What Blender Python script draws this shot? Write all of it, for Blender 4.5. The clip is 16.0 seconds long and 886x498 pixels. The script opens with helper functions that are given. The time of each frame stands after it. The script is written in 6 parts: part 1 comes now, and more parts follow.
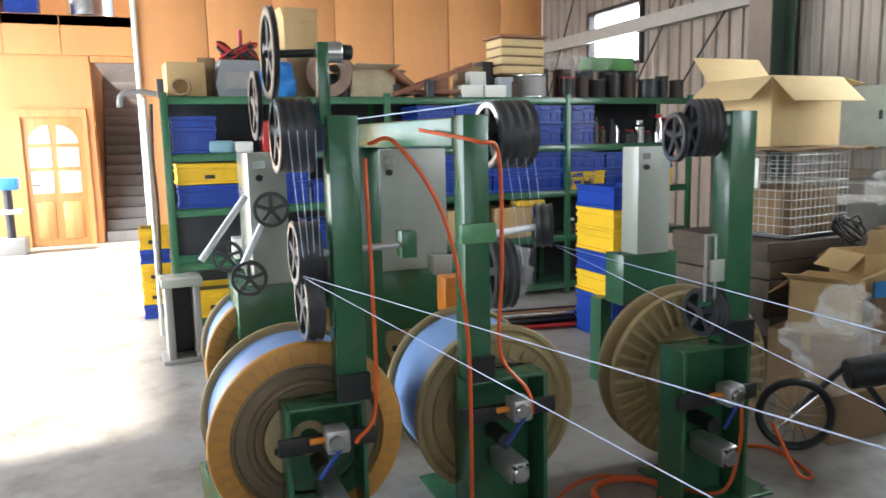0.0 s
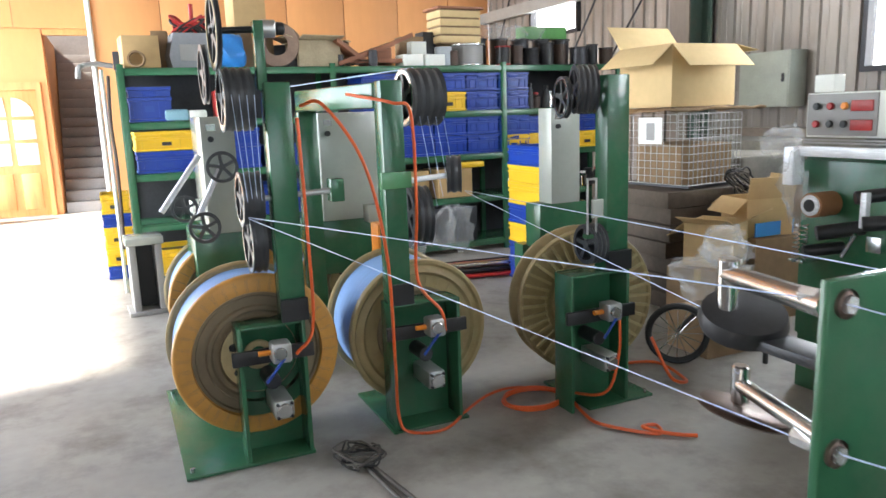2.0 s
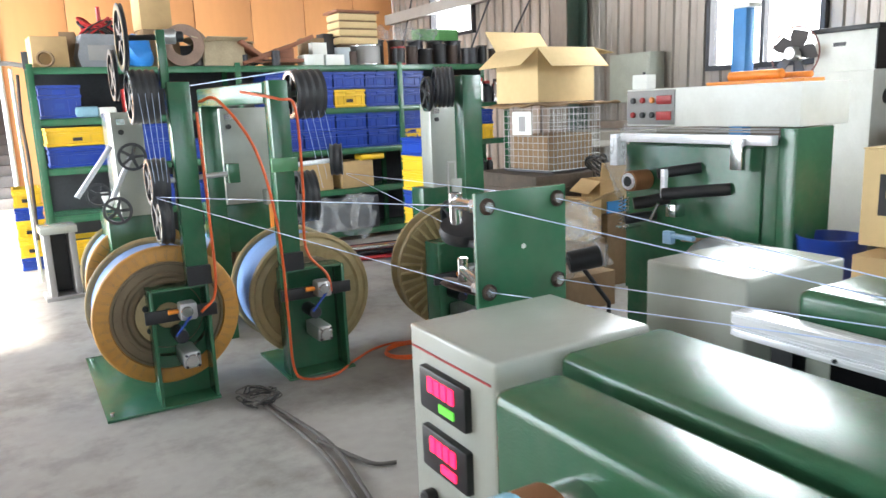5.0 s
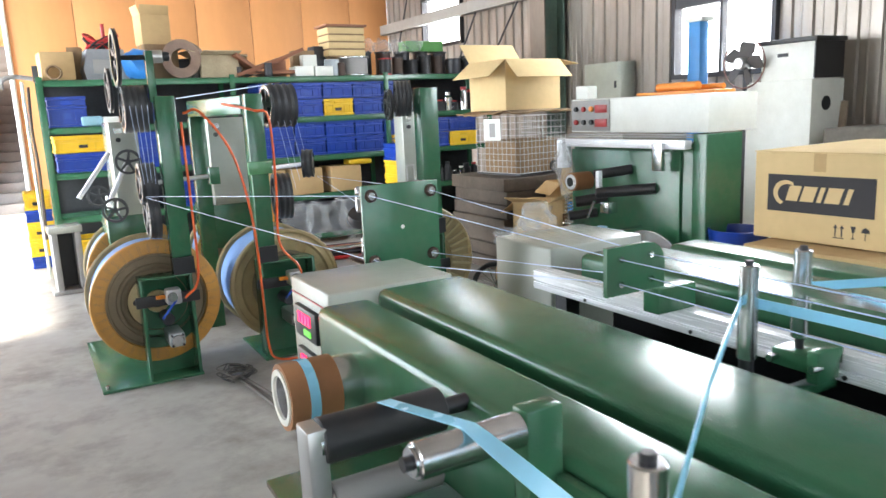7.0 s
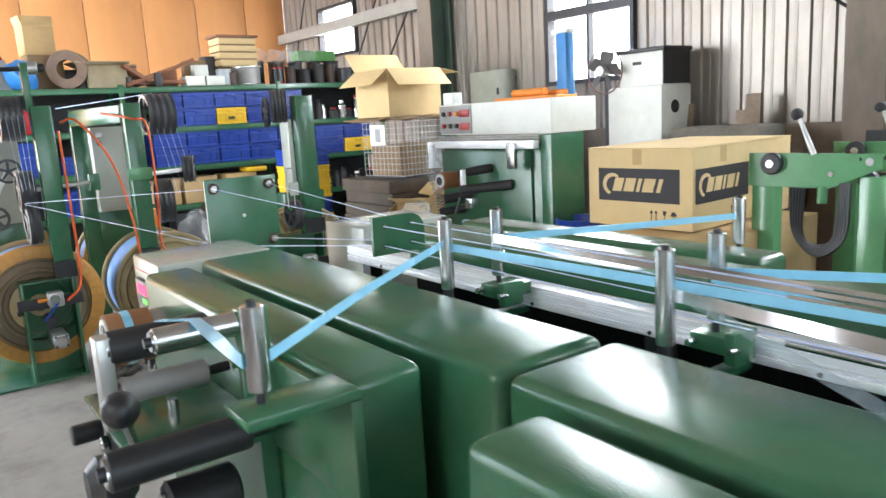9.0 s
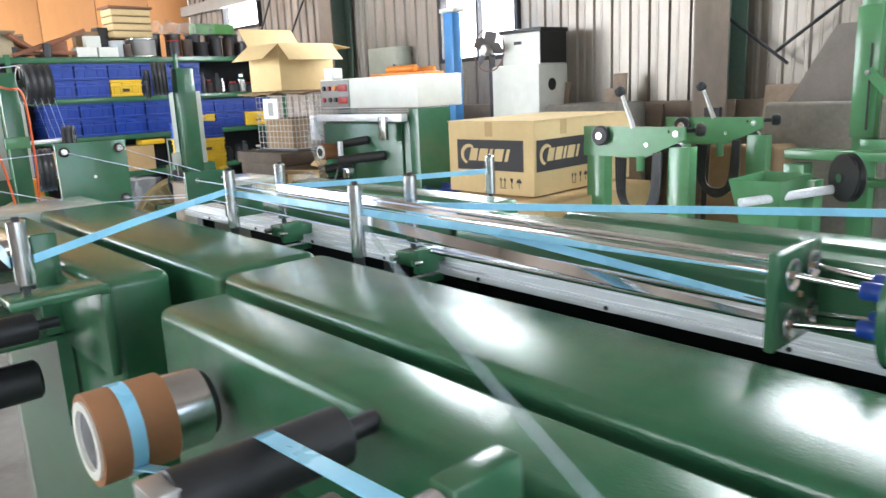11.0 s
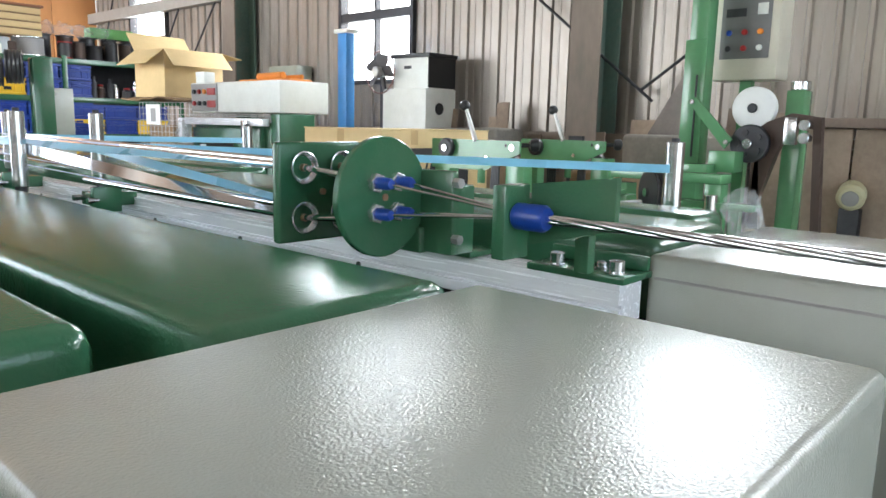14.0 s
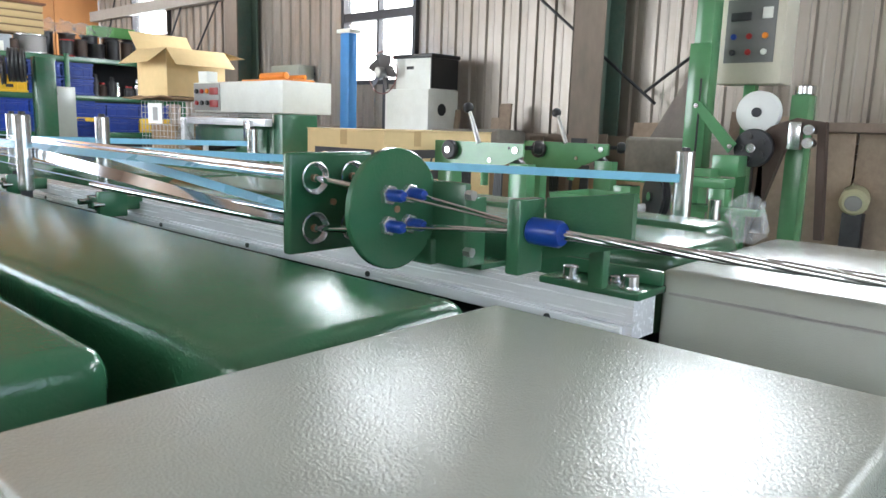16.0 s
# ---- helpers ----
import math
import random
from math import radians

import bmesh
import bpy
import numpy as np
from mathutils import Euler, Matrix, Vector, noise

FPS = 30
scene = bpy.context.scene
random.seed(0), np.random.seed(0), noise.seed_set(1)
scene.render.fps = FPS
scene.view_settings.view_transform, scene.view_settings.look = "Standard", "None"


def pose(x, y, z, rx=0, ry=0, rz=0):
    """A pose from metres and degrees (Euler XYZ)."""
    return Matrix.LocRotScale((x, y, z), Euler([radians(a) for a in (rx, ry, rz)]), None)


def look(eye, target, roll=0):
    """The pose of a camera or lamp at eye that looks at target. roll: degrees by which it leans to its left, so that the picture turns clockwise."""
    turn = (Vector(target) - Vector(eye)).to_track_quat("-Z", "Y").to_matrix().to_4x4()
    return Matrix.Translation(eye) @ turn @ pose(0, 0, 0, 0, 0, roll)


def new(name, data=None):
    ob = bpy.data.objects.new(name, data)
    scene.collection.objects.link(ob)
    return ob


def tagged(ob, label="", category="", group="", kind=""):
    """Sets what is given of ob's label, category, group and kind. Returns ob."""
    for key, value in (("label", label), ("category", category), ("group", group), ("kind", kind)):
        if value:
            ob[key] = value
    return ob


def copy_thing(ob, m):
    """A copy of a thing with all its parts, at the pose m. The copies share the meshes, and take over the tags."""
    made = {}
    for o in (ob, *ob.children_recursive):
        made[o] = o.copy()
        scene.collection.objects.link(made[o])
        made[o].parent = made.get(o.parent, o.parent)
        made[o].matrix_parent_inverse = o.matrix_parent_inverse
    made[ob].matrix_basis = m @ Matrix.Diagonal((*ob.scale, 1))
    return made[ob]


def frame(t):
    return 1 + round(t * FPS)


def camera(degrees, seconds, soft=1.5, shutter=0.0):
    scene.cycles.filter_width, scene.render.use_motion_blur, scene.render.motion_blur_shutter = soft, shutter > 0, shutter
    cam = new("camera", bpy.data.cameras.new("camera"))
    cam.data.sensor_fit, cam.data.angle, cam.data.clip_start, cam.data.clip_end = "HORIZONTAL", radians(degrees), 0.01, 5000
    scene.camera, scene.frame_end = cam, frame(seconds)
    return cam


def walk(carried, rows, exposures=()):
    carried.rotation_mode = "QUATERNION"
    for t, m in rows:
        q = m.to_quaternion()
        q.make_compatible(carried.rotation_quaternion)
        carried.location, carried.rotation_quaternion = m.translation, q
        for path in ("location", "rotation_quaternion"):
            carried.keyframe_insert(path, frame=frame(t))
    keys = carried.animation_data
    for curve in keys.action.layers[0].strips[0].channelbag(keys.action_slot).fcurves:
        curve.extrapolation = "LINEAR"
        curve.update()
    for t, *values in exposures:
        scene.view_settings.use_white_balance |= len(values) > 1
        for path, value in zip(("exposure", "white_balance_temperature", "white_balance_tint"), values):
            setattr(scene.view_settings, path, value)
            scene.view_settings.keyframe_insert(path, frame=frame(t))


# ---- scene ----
cam = camera(62.8, 16.0, shutter=0.5)
METRES, EYE, TILT, LEAN, TURN = 3.5, 1.55, 0.0, 0.0, -21.6
ROWS = [
    (0.0, 0.0, 0.0, 0.0, -0.18, -8.37, 1.21),
    (0.5, 0.0157, -0.0409, -0.0023, -2.4, -8.8, 2.13),
    (1.0, 0.0395, -0.087, -0.0063, -3.61, -9.35, 2.15),
    (1.5, 0.051, -0.1238, -0.0107, -2.32, -10.22, 1.72),
    (2.0, 0.0506, -0.1618, -0.0119, -3.13, -10.79, 2.0),
    (2.5, 0.0542, -0.1939, -0.0159, -5.17, -10.96, 1.19),
    (3.0, 0.0671, -0.2236, -0.0224, -6.79, -11.1, 1.68),
    (5.5, 0.1137, -0.4016, -0.0169, -9.79, -11.12, 2.29),
    (6.0, 0.137, -0.4431, -0.016, -10.21, -10.95, 2.47),
    (6.5, 0.1607, -0.4859, -0.0146, -8.04, -10.79, 1.5),
    (7.0, 0.1693, -0.5161, -0.0151, -8.49, -10.78, 2.55),
    (7.5, 0.1747, -0.5502, -0.0184, -10.37, -10.32, 2.51),
    (8.0, 0.1926, -0.5781, -0.0186, -13.14, -10.03, 3.01),
    (10.5, 0.2734, -0.7342, -0.0323, -18.47, -11.91, 2.64),
    (11.0, 0.2912, -0.7647, -0.0322, -20.97, -12.57, 2.55),
    (11.5, 0.3171, -0.7915, -0.0382, -20.05, -13.08, 2.12),
    (12.0, 0.3409, -0.816, -0.0484, -18.73, -13.25, 0.83),
    (12.5, 0.3658, -0.83, -0.0605, -18.81, -12.79, 0.26),
    (13.0, 0.3904, -0.8348, -0.0704, -21.13, -11.59, -0.63),
    (13.5, 0.4093, -0.8328, -0.0783, -23.94, -10.6, -1.32),
    (14.0, 0.4148, -0.8309, -0.083, -25.89, -9.68, -1.3),
    (14.5, 0.4138, -0.8311, -0.084, -26.09, -9.25, -1.19),
    (15.0, 0.4141, -0.8308, -0.0844, -25.9, -9.12, -1.44),
    (15.5, 0.4141, -0.8288, -0.0839, -25.74, -9.25, -1.69),
    (16.0, 0.4124, -0.8268, -0.0793, -25.82, -9.72, -1.7),
]
walk(cam, [(t, pose(0, 0, EYE, TILT, LEAN, TURN) @ pose(METRES * x, METRES * y, METRES * z, 90 + pitch, roll, yaw)) for t, x, y, z, yaw, pitch, roll in ROWS], exposures=[(0.0, 1.55), (1.5, 1.8), (3.0, 2.02), (7.0, 2.12), (12.0, 2.22), (14.0, 1.95), (16.0, 1.93)])

# ---- world, sun, large lights ----
W = bpy.data.worlds.new("sky")
scene.world = W
W.use_nodes = True
wn = W.node_tree.nodes
sky = wn.new("ShaderNodeTexSky")
sky.sky_type, sky.sun_disc, sky.sun_elevation, sky.sun_rotation = "NISHITA", False, radians(48), radians(-80)
wn["Background"].inputs[1].default_value = 0.10
W.node_tree.links.new(sky.outputs[0], wn["Background"].inputs[0])

sun = new("sun", bpy.data.lights.new("sun", "SUN"))
sun.data.energy, sun.data.angle, sun.data.color = 5.0, radians(3.0), (1.0, 0.93, 0.82)
sun.matrix_world = look((-10, 4.3, 11.0), (0, 6.2, 0))


def opening_light(name, eye, target, w, h, watts, colour=(0.80, 0.905, 1.0)):
    ob = new(name, bpy.data.lights.new(name, "AREA"))
    ob.data.shape, ob.data.size, ob.data.size_y, ob.data.energy, ob.data.color = "RECTANGLE", w, h, watts, colour
    ob.matrix_world = look(eye, target)
    return ob


opening_light("gate_light", (-3.55, 8.35, 2.0), (0, 8.35, 1.9), 9.5, 3.8, 190)
# fill from behind, through an unseen opening added in the south wall
opening_light("back_gate_light", (0.5, -8.9, 2.2), (0.5, 0, 2.0), 6.0, 4.0, 52)
opening_light("window_light", (6.15, 3.31, 3.0), (0, 3.0, 2.6), 1.2, 2.5, 34)
opening_light("window_light", (6.15, -1.35, 3.3), (0, -1.5, 2.0), 1.35, 1.5, 40)
# lamp of the unseen window at y -5.5, added as fill
opening_light("window_light", (6.15, -5.5, 3.7), (0, -4.5, 1.8), 1.7, 1.6, 34)
opening_light("window_light", (6.15, 8.95, 3.0), (0, 8.95, 2.0), 1.2, 0.8, 8)


# ---- materials ----
def mat(name, colour, rough=0.5, metal=0.0, var=0.12, scale=6.0, bump=0.0, bscale=120.0, dirt=None, dscale=2.5, damt=0.5, coat=0.0, spec=0.5, island=0.0, stretch=None):
    """A procedural surface: base colour with two scales of variation, optional dirt, fine relief, gloss that varies."""
    m = bpy.data.materials.new(name)
    m.use_nodes = True
    N, L = m.node_tree.nodes, m.node_tree.links
    b = N["Principled BSDF"]
    tc = N.new("ShaderNodeTexCoord")
    src = tc.outputs["Object"]
    if stretch:
        mp = N.new("ShaderNodeMapping")
        mp.inputs["Scale"].default_value = stretch
        L.new(src, mp.inputs[0])
        src = mp.outputs[0]
    n1 = N.new("ShaderNodeTexNoise")
    n1.inputs["Scale"].default_value, n1.inputs["Detail"].default_value = scale, 3
    L.new(src, n1.inputs["Vector"])
    n2 = N.new("ShaderNodeTexNoise")
    n2.inputs["Scale"].default_value, n2.inputs["Detail"].default_value = scale * 9, 3
    L.new(src, n2.inputs["Vector"])
    add = N.new("ShaderNodeMath")
    add.operation = "MULTIPLY_ADD"
    add.inputs[1].default_value = 0.5
    L.new(n2.outputs[0], add.inputs[0])
    L.new(n1.outputs[0], add.inputs[2])
    ramp = N.new("ShaderNodeMapRange")
    ramp.inputs[1].default_value, ramp.inputs[2].default_value = 0.45, 1.05
    ramp.inputs[3].default_value, ramp.inputs[4].default_value = 1 - var, 1 + var
    L.new(add.outputs[0], ramp.inputs[0])
    fac = ramp.outputs[0]
    if island:
        oi = N.new("ShaderNodeObjectInfo")
        rr = N.new("ShaderNodeMapRange")
        rr.inputs[3].default_value, rr.inputs[4].default_value = 1 - island, 1 + island
        L.new(oi.outputs["Random"], rr.inputs[0])
        mm = N.new("ShaderNodeMath")
        mm.operation = "MULTIPLY"
        L.new(fac, mm.inputs[0])
        L.new(rr.outputs[0], mm.inputs[1])
        fac = mm.outputs[0]
    mul = N.new("ShaderNodeVectorMath")
    mul.operation = "SCALE"
    mul.inputs[0].default_value = colour
    L.new(fac, mul.inputs["Scale"])
    out = mul.outputs[0]
    if dirt:
        nd = N.new("ShaderNodeTexNoise")
        nd.inputs["Scale"].default_value, nd.inputs["Detail"].default_value, nd.inputs["Roughness"].default_value = dscale, 8, 0.65
        L.new(src, nd.inputs["Vector"])
        dr = N.new("ShaderNodeMapRange")
        dr.inputs[1].default_value, dr.inputs[2].default_value, dr.inputs[4].default_value = 0.48, 0.72, damt
        L.new(nd.outputs[0], dr.inputs[0])
        mix = N.new("ShaderNodeMix")
        mix.data_type = "RGBA"
        mix.inputs[7].default_value = (*dirt, 1)
        L.new(dr.outputs[0], mix.inputs[0])
        L.new(out, mix.inputs[6])
        out = mix.outputs[2]
    L.new(out, b.inputs["Base Color"])
    rg = N.new("ShaderNodeMapRange")
    rg.inputs[1].default_value, rg.inputs[2].default_value = 0.3, 0.75
    rg.inputs[3].default_value, rg.inputs[4].default_value = max(rough - 0.03, 0.02), min(rough + 0.04, 1)
    L.new(n1.outputs[0], rg.inputs[0])
    L.new(rg.outputs[0], b.inputs["Roughness"])
    b.inputs["Metallic"].default_value = metal
    b.inputs["Specular IOR Level"].default_value = spec
    b.inputs["Coat Weight"].default_value = coat
    if bump:
        nb = N.new("ShaderNodeTexNoise")
        nb.inputs["Scale"].default_value, nb.inputs["Detail"].default_value = bscale, 3
        L.new(src, nb.inputs["Vector"])
        bp = N.new("ShaderNodeBump")
        bp.inputs["Strength"].default_value, bp.inputs["Distance"].default_value = bump, 0.001
        L.new(nb.outputs[0], bp.inputs["Height"])
        L.new(bp.outputs[0], b.inputs["Normal"])
        if coat:
            L.new(bp.outputs[0], b.inputs["Coat Normal"])
    return m


def glow(name, colour, strength):
    m = bpy.data.materials.new(name)
    m.use_nodes = True
    b = m.node_tree.nodes["Principled BSDF"]
    b.inputs["Base Color"].default_value = (*colour, 1)
    b.inputs["Emission Color"].default_value = (*colour, 1)
    b.inputs["Emission Strength"].default_value = strength
    return m


def clear(name, colour=(1, 1, 1), rough=0.05, bump=0.0, alpha=1.0):
    m = bpy.data.materials.new(name)
    m.use_nodes = True
    N, L = m.node_tree.nodes, m.node_tree.links
    b = N["Principled BSDF"]
    b.inputs["Base Color"].default_value = (*colour, 1)
    b.inputs["Roughness"].default_value = rough
    b.inputs["Transmission Weight"].default_value = 1.0 if alpha == 1 else 0.0
    b.inputs["Alpha"].default_value = alpha
    b.inputs["IOR"].default_value = 1.1
    return m


GREEN = mat("green_paint", (0.036, 0.135, 0.068), 0.16, var=0.12, scale=3, bump=0.45, bscale=300, dirt=(0.15, 0.14, 0.10), dscale=4, damt=0.30)
LGREEN = mat("light_green_paint", (0.105, 0.29, 0.135), 0.2, var=0.1, scale=3, bump=0.06, bscale=150, dirt=(0.10, 0.13, 0.08), damt=0.4)
GREY = mat("light_grey_paint", (0.42, 0.44, 0.39), 0.09, var=0.05, scale=3, bump=0.44, bscale=620, dirt=(0.34, 0.33, 0.29), dscale=4, damt=0.3)
WHITE = mat("white_paint", (0.78, 0.79, 0.74), 0.4, var=0.05, dirt=(0.5, 0.48, 0.4), damt=0.3)
STEEL = mat("bright_steel", (0.62, 0.63, 0.64), 0.22, metal=1.0, var=0.08, scale=20)
CHROME = mat("polished_steel", (0.75, 0.75, 0.76), 0.06, metal=1.0, var=0.04)
ALU = mat("aluminium", (0.90, 0.91, 0.95), 0.26, metal=0.12, var=0.07, scale=8, stretch=(30, 1, 30))
# board colour darkened for the shade below the wire cage
DIMBOARD = mat("shade_dark_board", (0.085, 0.065, 0.05), 0.85, var=0.3, scale=4, dirt=(0.16, 0.12, 0.09))
SATIN = mat("satin_steel", (0.50, 0.50, 0.49), 0.32, metal=0.7, var=0.08, scale=8)
CABLEM = mat("grey_brown_cable", (0.10, 0.088, 0.078), 0.55, var=0.2)
RUST = mat("browned_steel", (0.16, 0.11, 0.09), 0.4, metal=0.7, var=0.3, scale=40)
DARKSTEEL = mat("dark_steel", (0.055, 0.055, 0.06), 0.45, metal=0.7, var=0.2, scale=12)
BLACK = mat("black_rubber", (0.018, 0.018, 0.02), 0.45, var=0.2, scale=10)
SHEAVE = mat("grey_sheave", (0.045, 0.047, 0.052), 0.36, var=0.15, scale=14)
PALEN = mat("pale_nylon", (0.50, 0.39, 0.20), 0.45, var=0.12, scale=6, dirt=(0.30, 0.20, 0.09), dscale=9, damt=0.5)
TAN = mat("yellowed_nylon", (0.36, 0.27, 0.13), 0.45, var=0.15, scale=5, dirt=(0.24, 0.14, 0.05), dscale=7, damt=0.5)
ORANGEN = mat("amber_nylon", (0.56, 0.27, 0.055), 0.42, var=0.15, scale=6, dirt=(0.34, 0.17, 0.05), dscale=8, damt=0.4)
BROWNIN = mat("brown_reel_disc", (0.20, 0.145, 0.085), 0.5, var=0.15, scale=6, dirt=(0.12, 0.08, 0.05))
WIND = mat("blue_winding", (0.20, 0.34, 0.62), 0.35, var=0.22, scale=3, stretch=(2, 90, 2))
BLUEP = mat("blue_plastic", (0.006, 0.042, 0.31), 0.36, var=0.1, scale=3, island=0.15, dirt=(0.02, 0.04, 0.16), damt=0.4)
YELP = mat("yellow_plastic", (0.80, 0.50, 0.02), 0.38, var=0.08, scale=3, island=0.12, dirt=(0.45, 0.27, 0.03), damt=0.4)
CARD = mat("cardboard", (0.52, 0.36, 0.18), 0.85, var=0.1, scale=2, bump=0.08, bscale=60, dirt=(0.38, 0.25, 0.13), damt=0.4, spec=0.2)
CARDL = mat("pale_cardboard", (0.66, 0.49, 0.26), 0.85, var=0.08, scale=2, bump=0.06, bscale=60, dirt=(0.5, 0.36, 0.2), damt=0.3, spec=0.2)
CARDD = mat("old_cardboard", (0.27, 0.18, 0.105), 0.9, var=0.2, scale=2, bump=0.1, bscale=60, dirt=(0.15, 0.1, 0.06), damt=0.5, spec=0.2)
CARDOL = mat("print_black", (0.03, 0.027, 0.03), 0.7, var=0.1)
PALETAPE = clear("pale_tape", (0.55, 0.68, 0.76), 0.15, alpha=0.14)
GALV = mat("galvanised_wire", (0.46, 0.46, 0.45), 0.45, metal=0.35, var=0.2, scale=30)
DUSTY = mat("dusty_board", (0.27, 0.205, 0.155), 0.9, var=0.25, scale=3, island=0.35, dirt=(0.14, 0.10, 0.075), dscale=3, damt=0.6)
FUNNEL = mat("funnel_steel", (0.82, 0.82, 0.84), 0.20, metal=0.75, var=0.05)
# black for the shade under the far hoods and between the covers
GAPSHADE = mat("gap_shade_black", (0.008, 0.008, 0.009), 0.95, var=0.2, spec=0.1)
PANEL = mat("orange_panel", (0.72, 0.33, 0.12), 0.55, var=0.06, scale=1.5, dirt=(0.60, 0.26, 0.09), dscale=1.2, damt=0.3, stretch=(1, 1, 0.3))
DOORM = mat("orange_door_wood", (0.68, 0.35, 0.13), 0.4, var=0.12, scale=2, stretch=(6, 6, 0.6), dirt=(0.45, 0.17, 0.05), damt=0.4)
SHEETM = mat("corrugated_sheet", (0.32, 0.28, 0.245), 0.38, var=0.10, scale=1.2, dirt=(0.19, 0.15, 0.115), dscale=1.6, damt=0.65, stretch=(1, 1, 0.35), metal=0.45)
CONC = mat("concrete", (0.33, 0.31, 0.285), 0.58, var=0.16, scale=1.6, bump=0.15, bscale=40, dirt=(0.11, 0.095, 0.08), dscale=2.2, damt=0.75)
COLM = mat("column_paint", (0.10, 0.16, 0.13), 0.55, var=0.2, scale=3, dirt=(0.20, 0.15, 0.11), damt=0.7)
HOSE = mat("orange_hose", (0.72, 0.11, 0.02), 0.35, var=0.08)
REDM = mat("red_plastic", (0.42, 0.02, 0.02), 0.4, var=0.2)
TAPE = mat("blue_tape", (0.28, 0.64, 0.86), 0.28, var=0.06, scale=9)
FOIL = mat("silver_foil_tape", (0.86, 0.87, 0.90), 0.14, metal=1.0, var=0.05)
CORE = mat("brown_paper_core", (0.33, 0.15, 0.065), 0.7, var=0.08, scale=12)
WIRE = mat("pale_blue_wire", (0.60, 0.70, 0.95), 0.3, var=0.03)
BLUEN = mat("blue_nylon", (0.012, 0.055, 0.32), 0.3, var=0.08)
COPPER = mat("copper", (0.55, 0.33, 0.22), 0.35, metal=0.8, var=0.2)
ORANGEP = mat("orange_plastic", (0.85, 0.28, 0.03), 0.4, var=0.08)
BLUEPOST = mat("blue_post_paint", (0.05, 0.26, 0.62), 0.4, var=0.1)
WOODR = mat("reddish_wood", (0.26, 0.10, 0.05), 0.6, var=0.2, scale=3, stretch=(1, 8, 8))
CREAM = mat("cream_motor", (0.55, 0.52, 0.33), 0.45, var=0.1)
TARP = mat("grey_tarp", (0.22, 0.20, 0.17), 0.8, var=0.25, scale=4, dirt=(0.1, 0.09, 0.08))
BELT = mat("brown_belt", (0.06, 0.035, 0.025), 0.6, var=0.2)
STONE = mat("grey_stair", (0.30, 0.28, 0.27), 0.7, var=0.15, scale=3)
BAGM = clear("clear_film", (0.9, 0.92, 0.94), 0.04, alpha=0.15)
GLASSM = clear("window_glass", (1, 1, 1), 0.0, alpha=0.08)
LED = glow("red_digits", (1.0, 0.01, 0.06), 1.1)
LEDG = glow("green_digits", (0.12, 0.6, 0.06), 0.25)
DAYSKY = glow("bright_outdoors", (0.93, 0.97, 1.0), 2.2)
LTGREY = mat("panel_grey", (0.30, 0.29, 0.28), 0.45, var=0.06)


# ---- builders ----
def bm_box(bm, x0, x1, y0, y1, z0, z1, bevel=0.0, m=None, segs=2):
    vs = [bm.verts.new(c) for c in [(x0, y0, z0), (x1, y0, z0), (x1, y1, z0), (x0, y1, z0), (x0, y0, z1), (x1, y0, z1), (x1, y1, z1), (x0, y1, z1)]]
    fs = [bm.faces.new([vs[i] for i in f]) for f in [(0, 3, 2, 1), (4, 5, 6, 7), (0, 1, 5, 4), (1, 2, 6, 5), (2, 3, 7, 6), (3, 0, 4, 7)]]
    if bevel:
        es = list({e for f in fs for e in f.edges})
        r = bmesh.ops.bevel(bm, geom=es, offset=bevel, segments=segs, affect="EDGES", profile=0.5)
        vs = list({v for f in r["faces"] for v in f.verts} | {v for v in vs if v.is_valid})
    if m is not None:
        bmesh.ops.transform(bm, matrix=m, verts=[v for v in vs if v.is_valid])
    return bm


def box(x0, x1, y0, y1, z0, z1, bevel=0.0, m=None, segs=2):
    return bm_box(bmesh.new(), x0, x1, y0, y1, z0, z1, bevel, m, segs)


def bm_lathe(bm, profile, p0, axis, segs=32, caps=True):
    """Turns (radius, distance along the axis) round the axis through p0."""
    a = Vector(axis).normalized()
    u = a.orthogonal().normalized()
    w = a.cross(u)
    rings = []
    for r, d in profile:
        c = Vector(p0) + a * d
        rings.append([bm.verts.new(c + (u * math.cos(2 * math.pi * i / segs) + w * math.sin(2 * math.pi * i / segs)) * max(r, 1e-4)) for i in range(segs)])
    for A, B in zip(rings, rings[1:]):
        for i in range(segs):
            bm.faces.new((A[i], A[(i + 1) % segs], B[(i + 1) % segs], B[i]))
    if caps:
        bm.faces.new(rings[0][::-1])
        bm.faces.new(rings[-1])
    return bm


def lathe(profile, p0, axis, segs=32, caps=True):
    return bm_lathe(bmesh.new(), profile, p0, axis, segs, caps)


def rod(p0, p1, r, segs=20, bevel=0.0, bm=None):
    d = (Vector(p1) - Vector(p0)).length
    prof = [(r, 0), (r, d)] if not bevel else [(r - bevel, 0), (r, bevel), (r, d - bevel), (r - bevel, d)]
    return bm_lathe(bm if bm is not None else bmesh.new(), prof, p0, Vector(p1) - Vector(p0), segs)


def spline(pts, n=10):
    """A smooth line through the points."""
    P = [Vector(p) for p in pts]
    P = [P[0] * 2 - P[1]] + P + [P[-1] * 2 - P[-2]]
    out = []
    for i in range(1, len(P) - 2):
        a, b, c, d = P[i - 1:i + 3]
        for k in range(n):
            t = k / n
            out.append(0.5 * ((2 * b) + (c - a) * t + (2 * a - 5 * b + 4 * c - d) * t * t + (3 * b - a - 3 * c + d) * t ** 3))
    return out + [P[-2]]


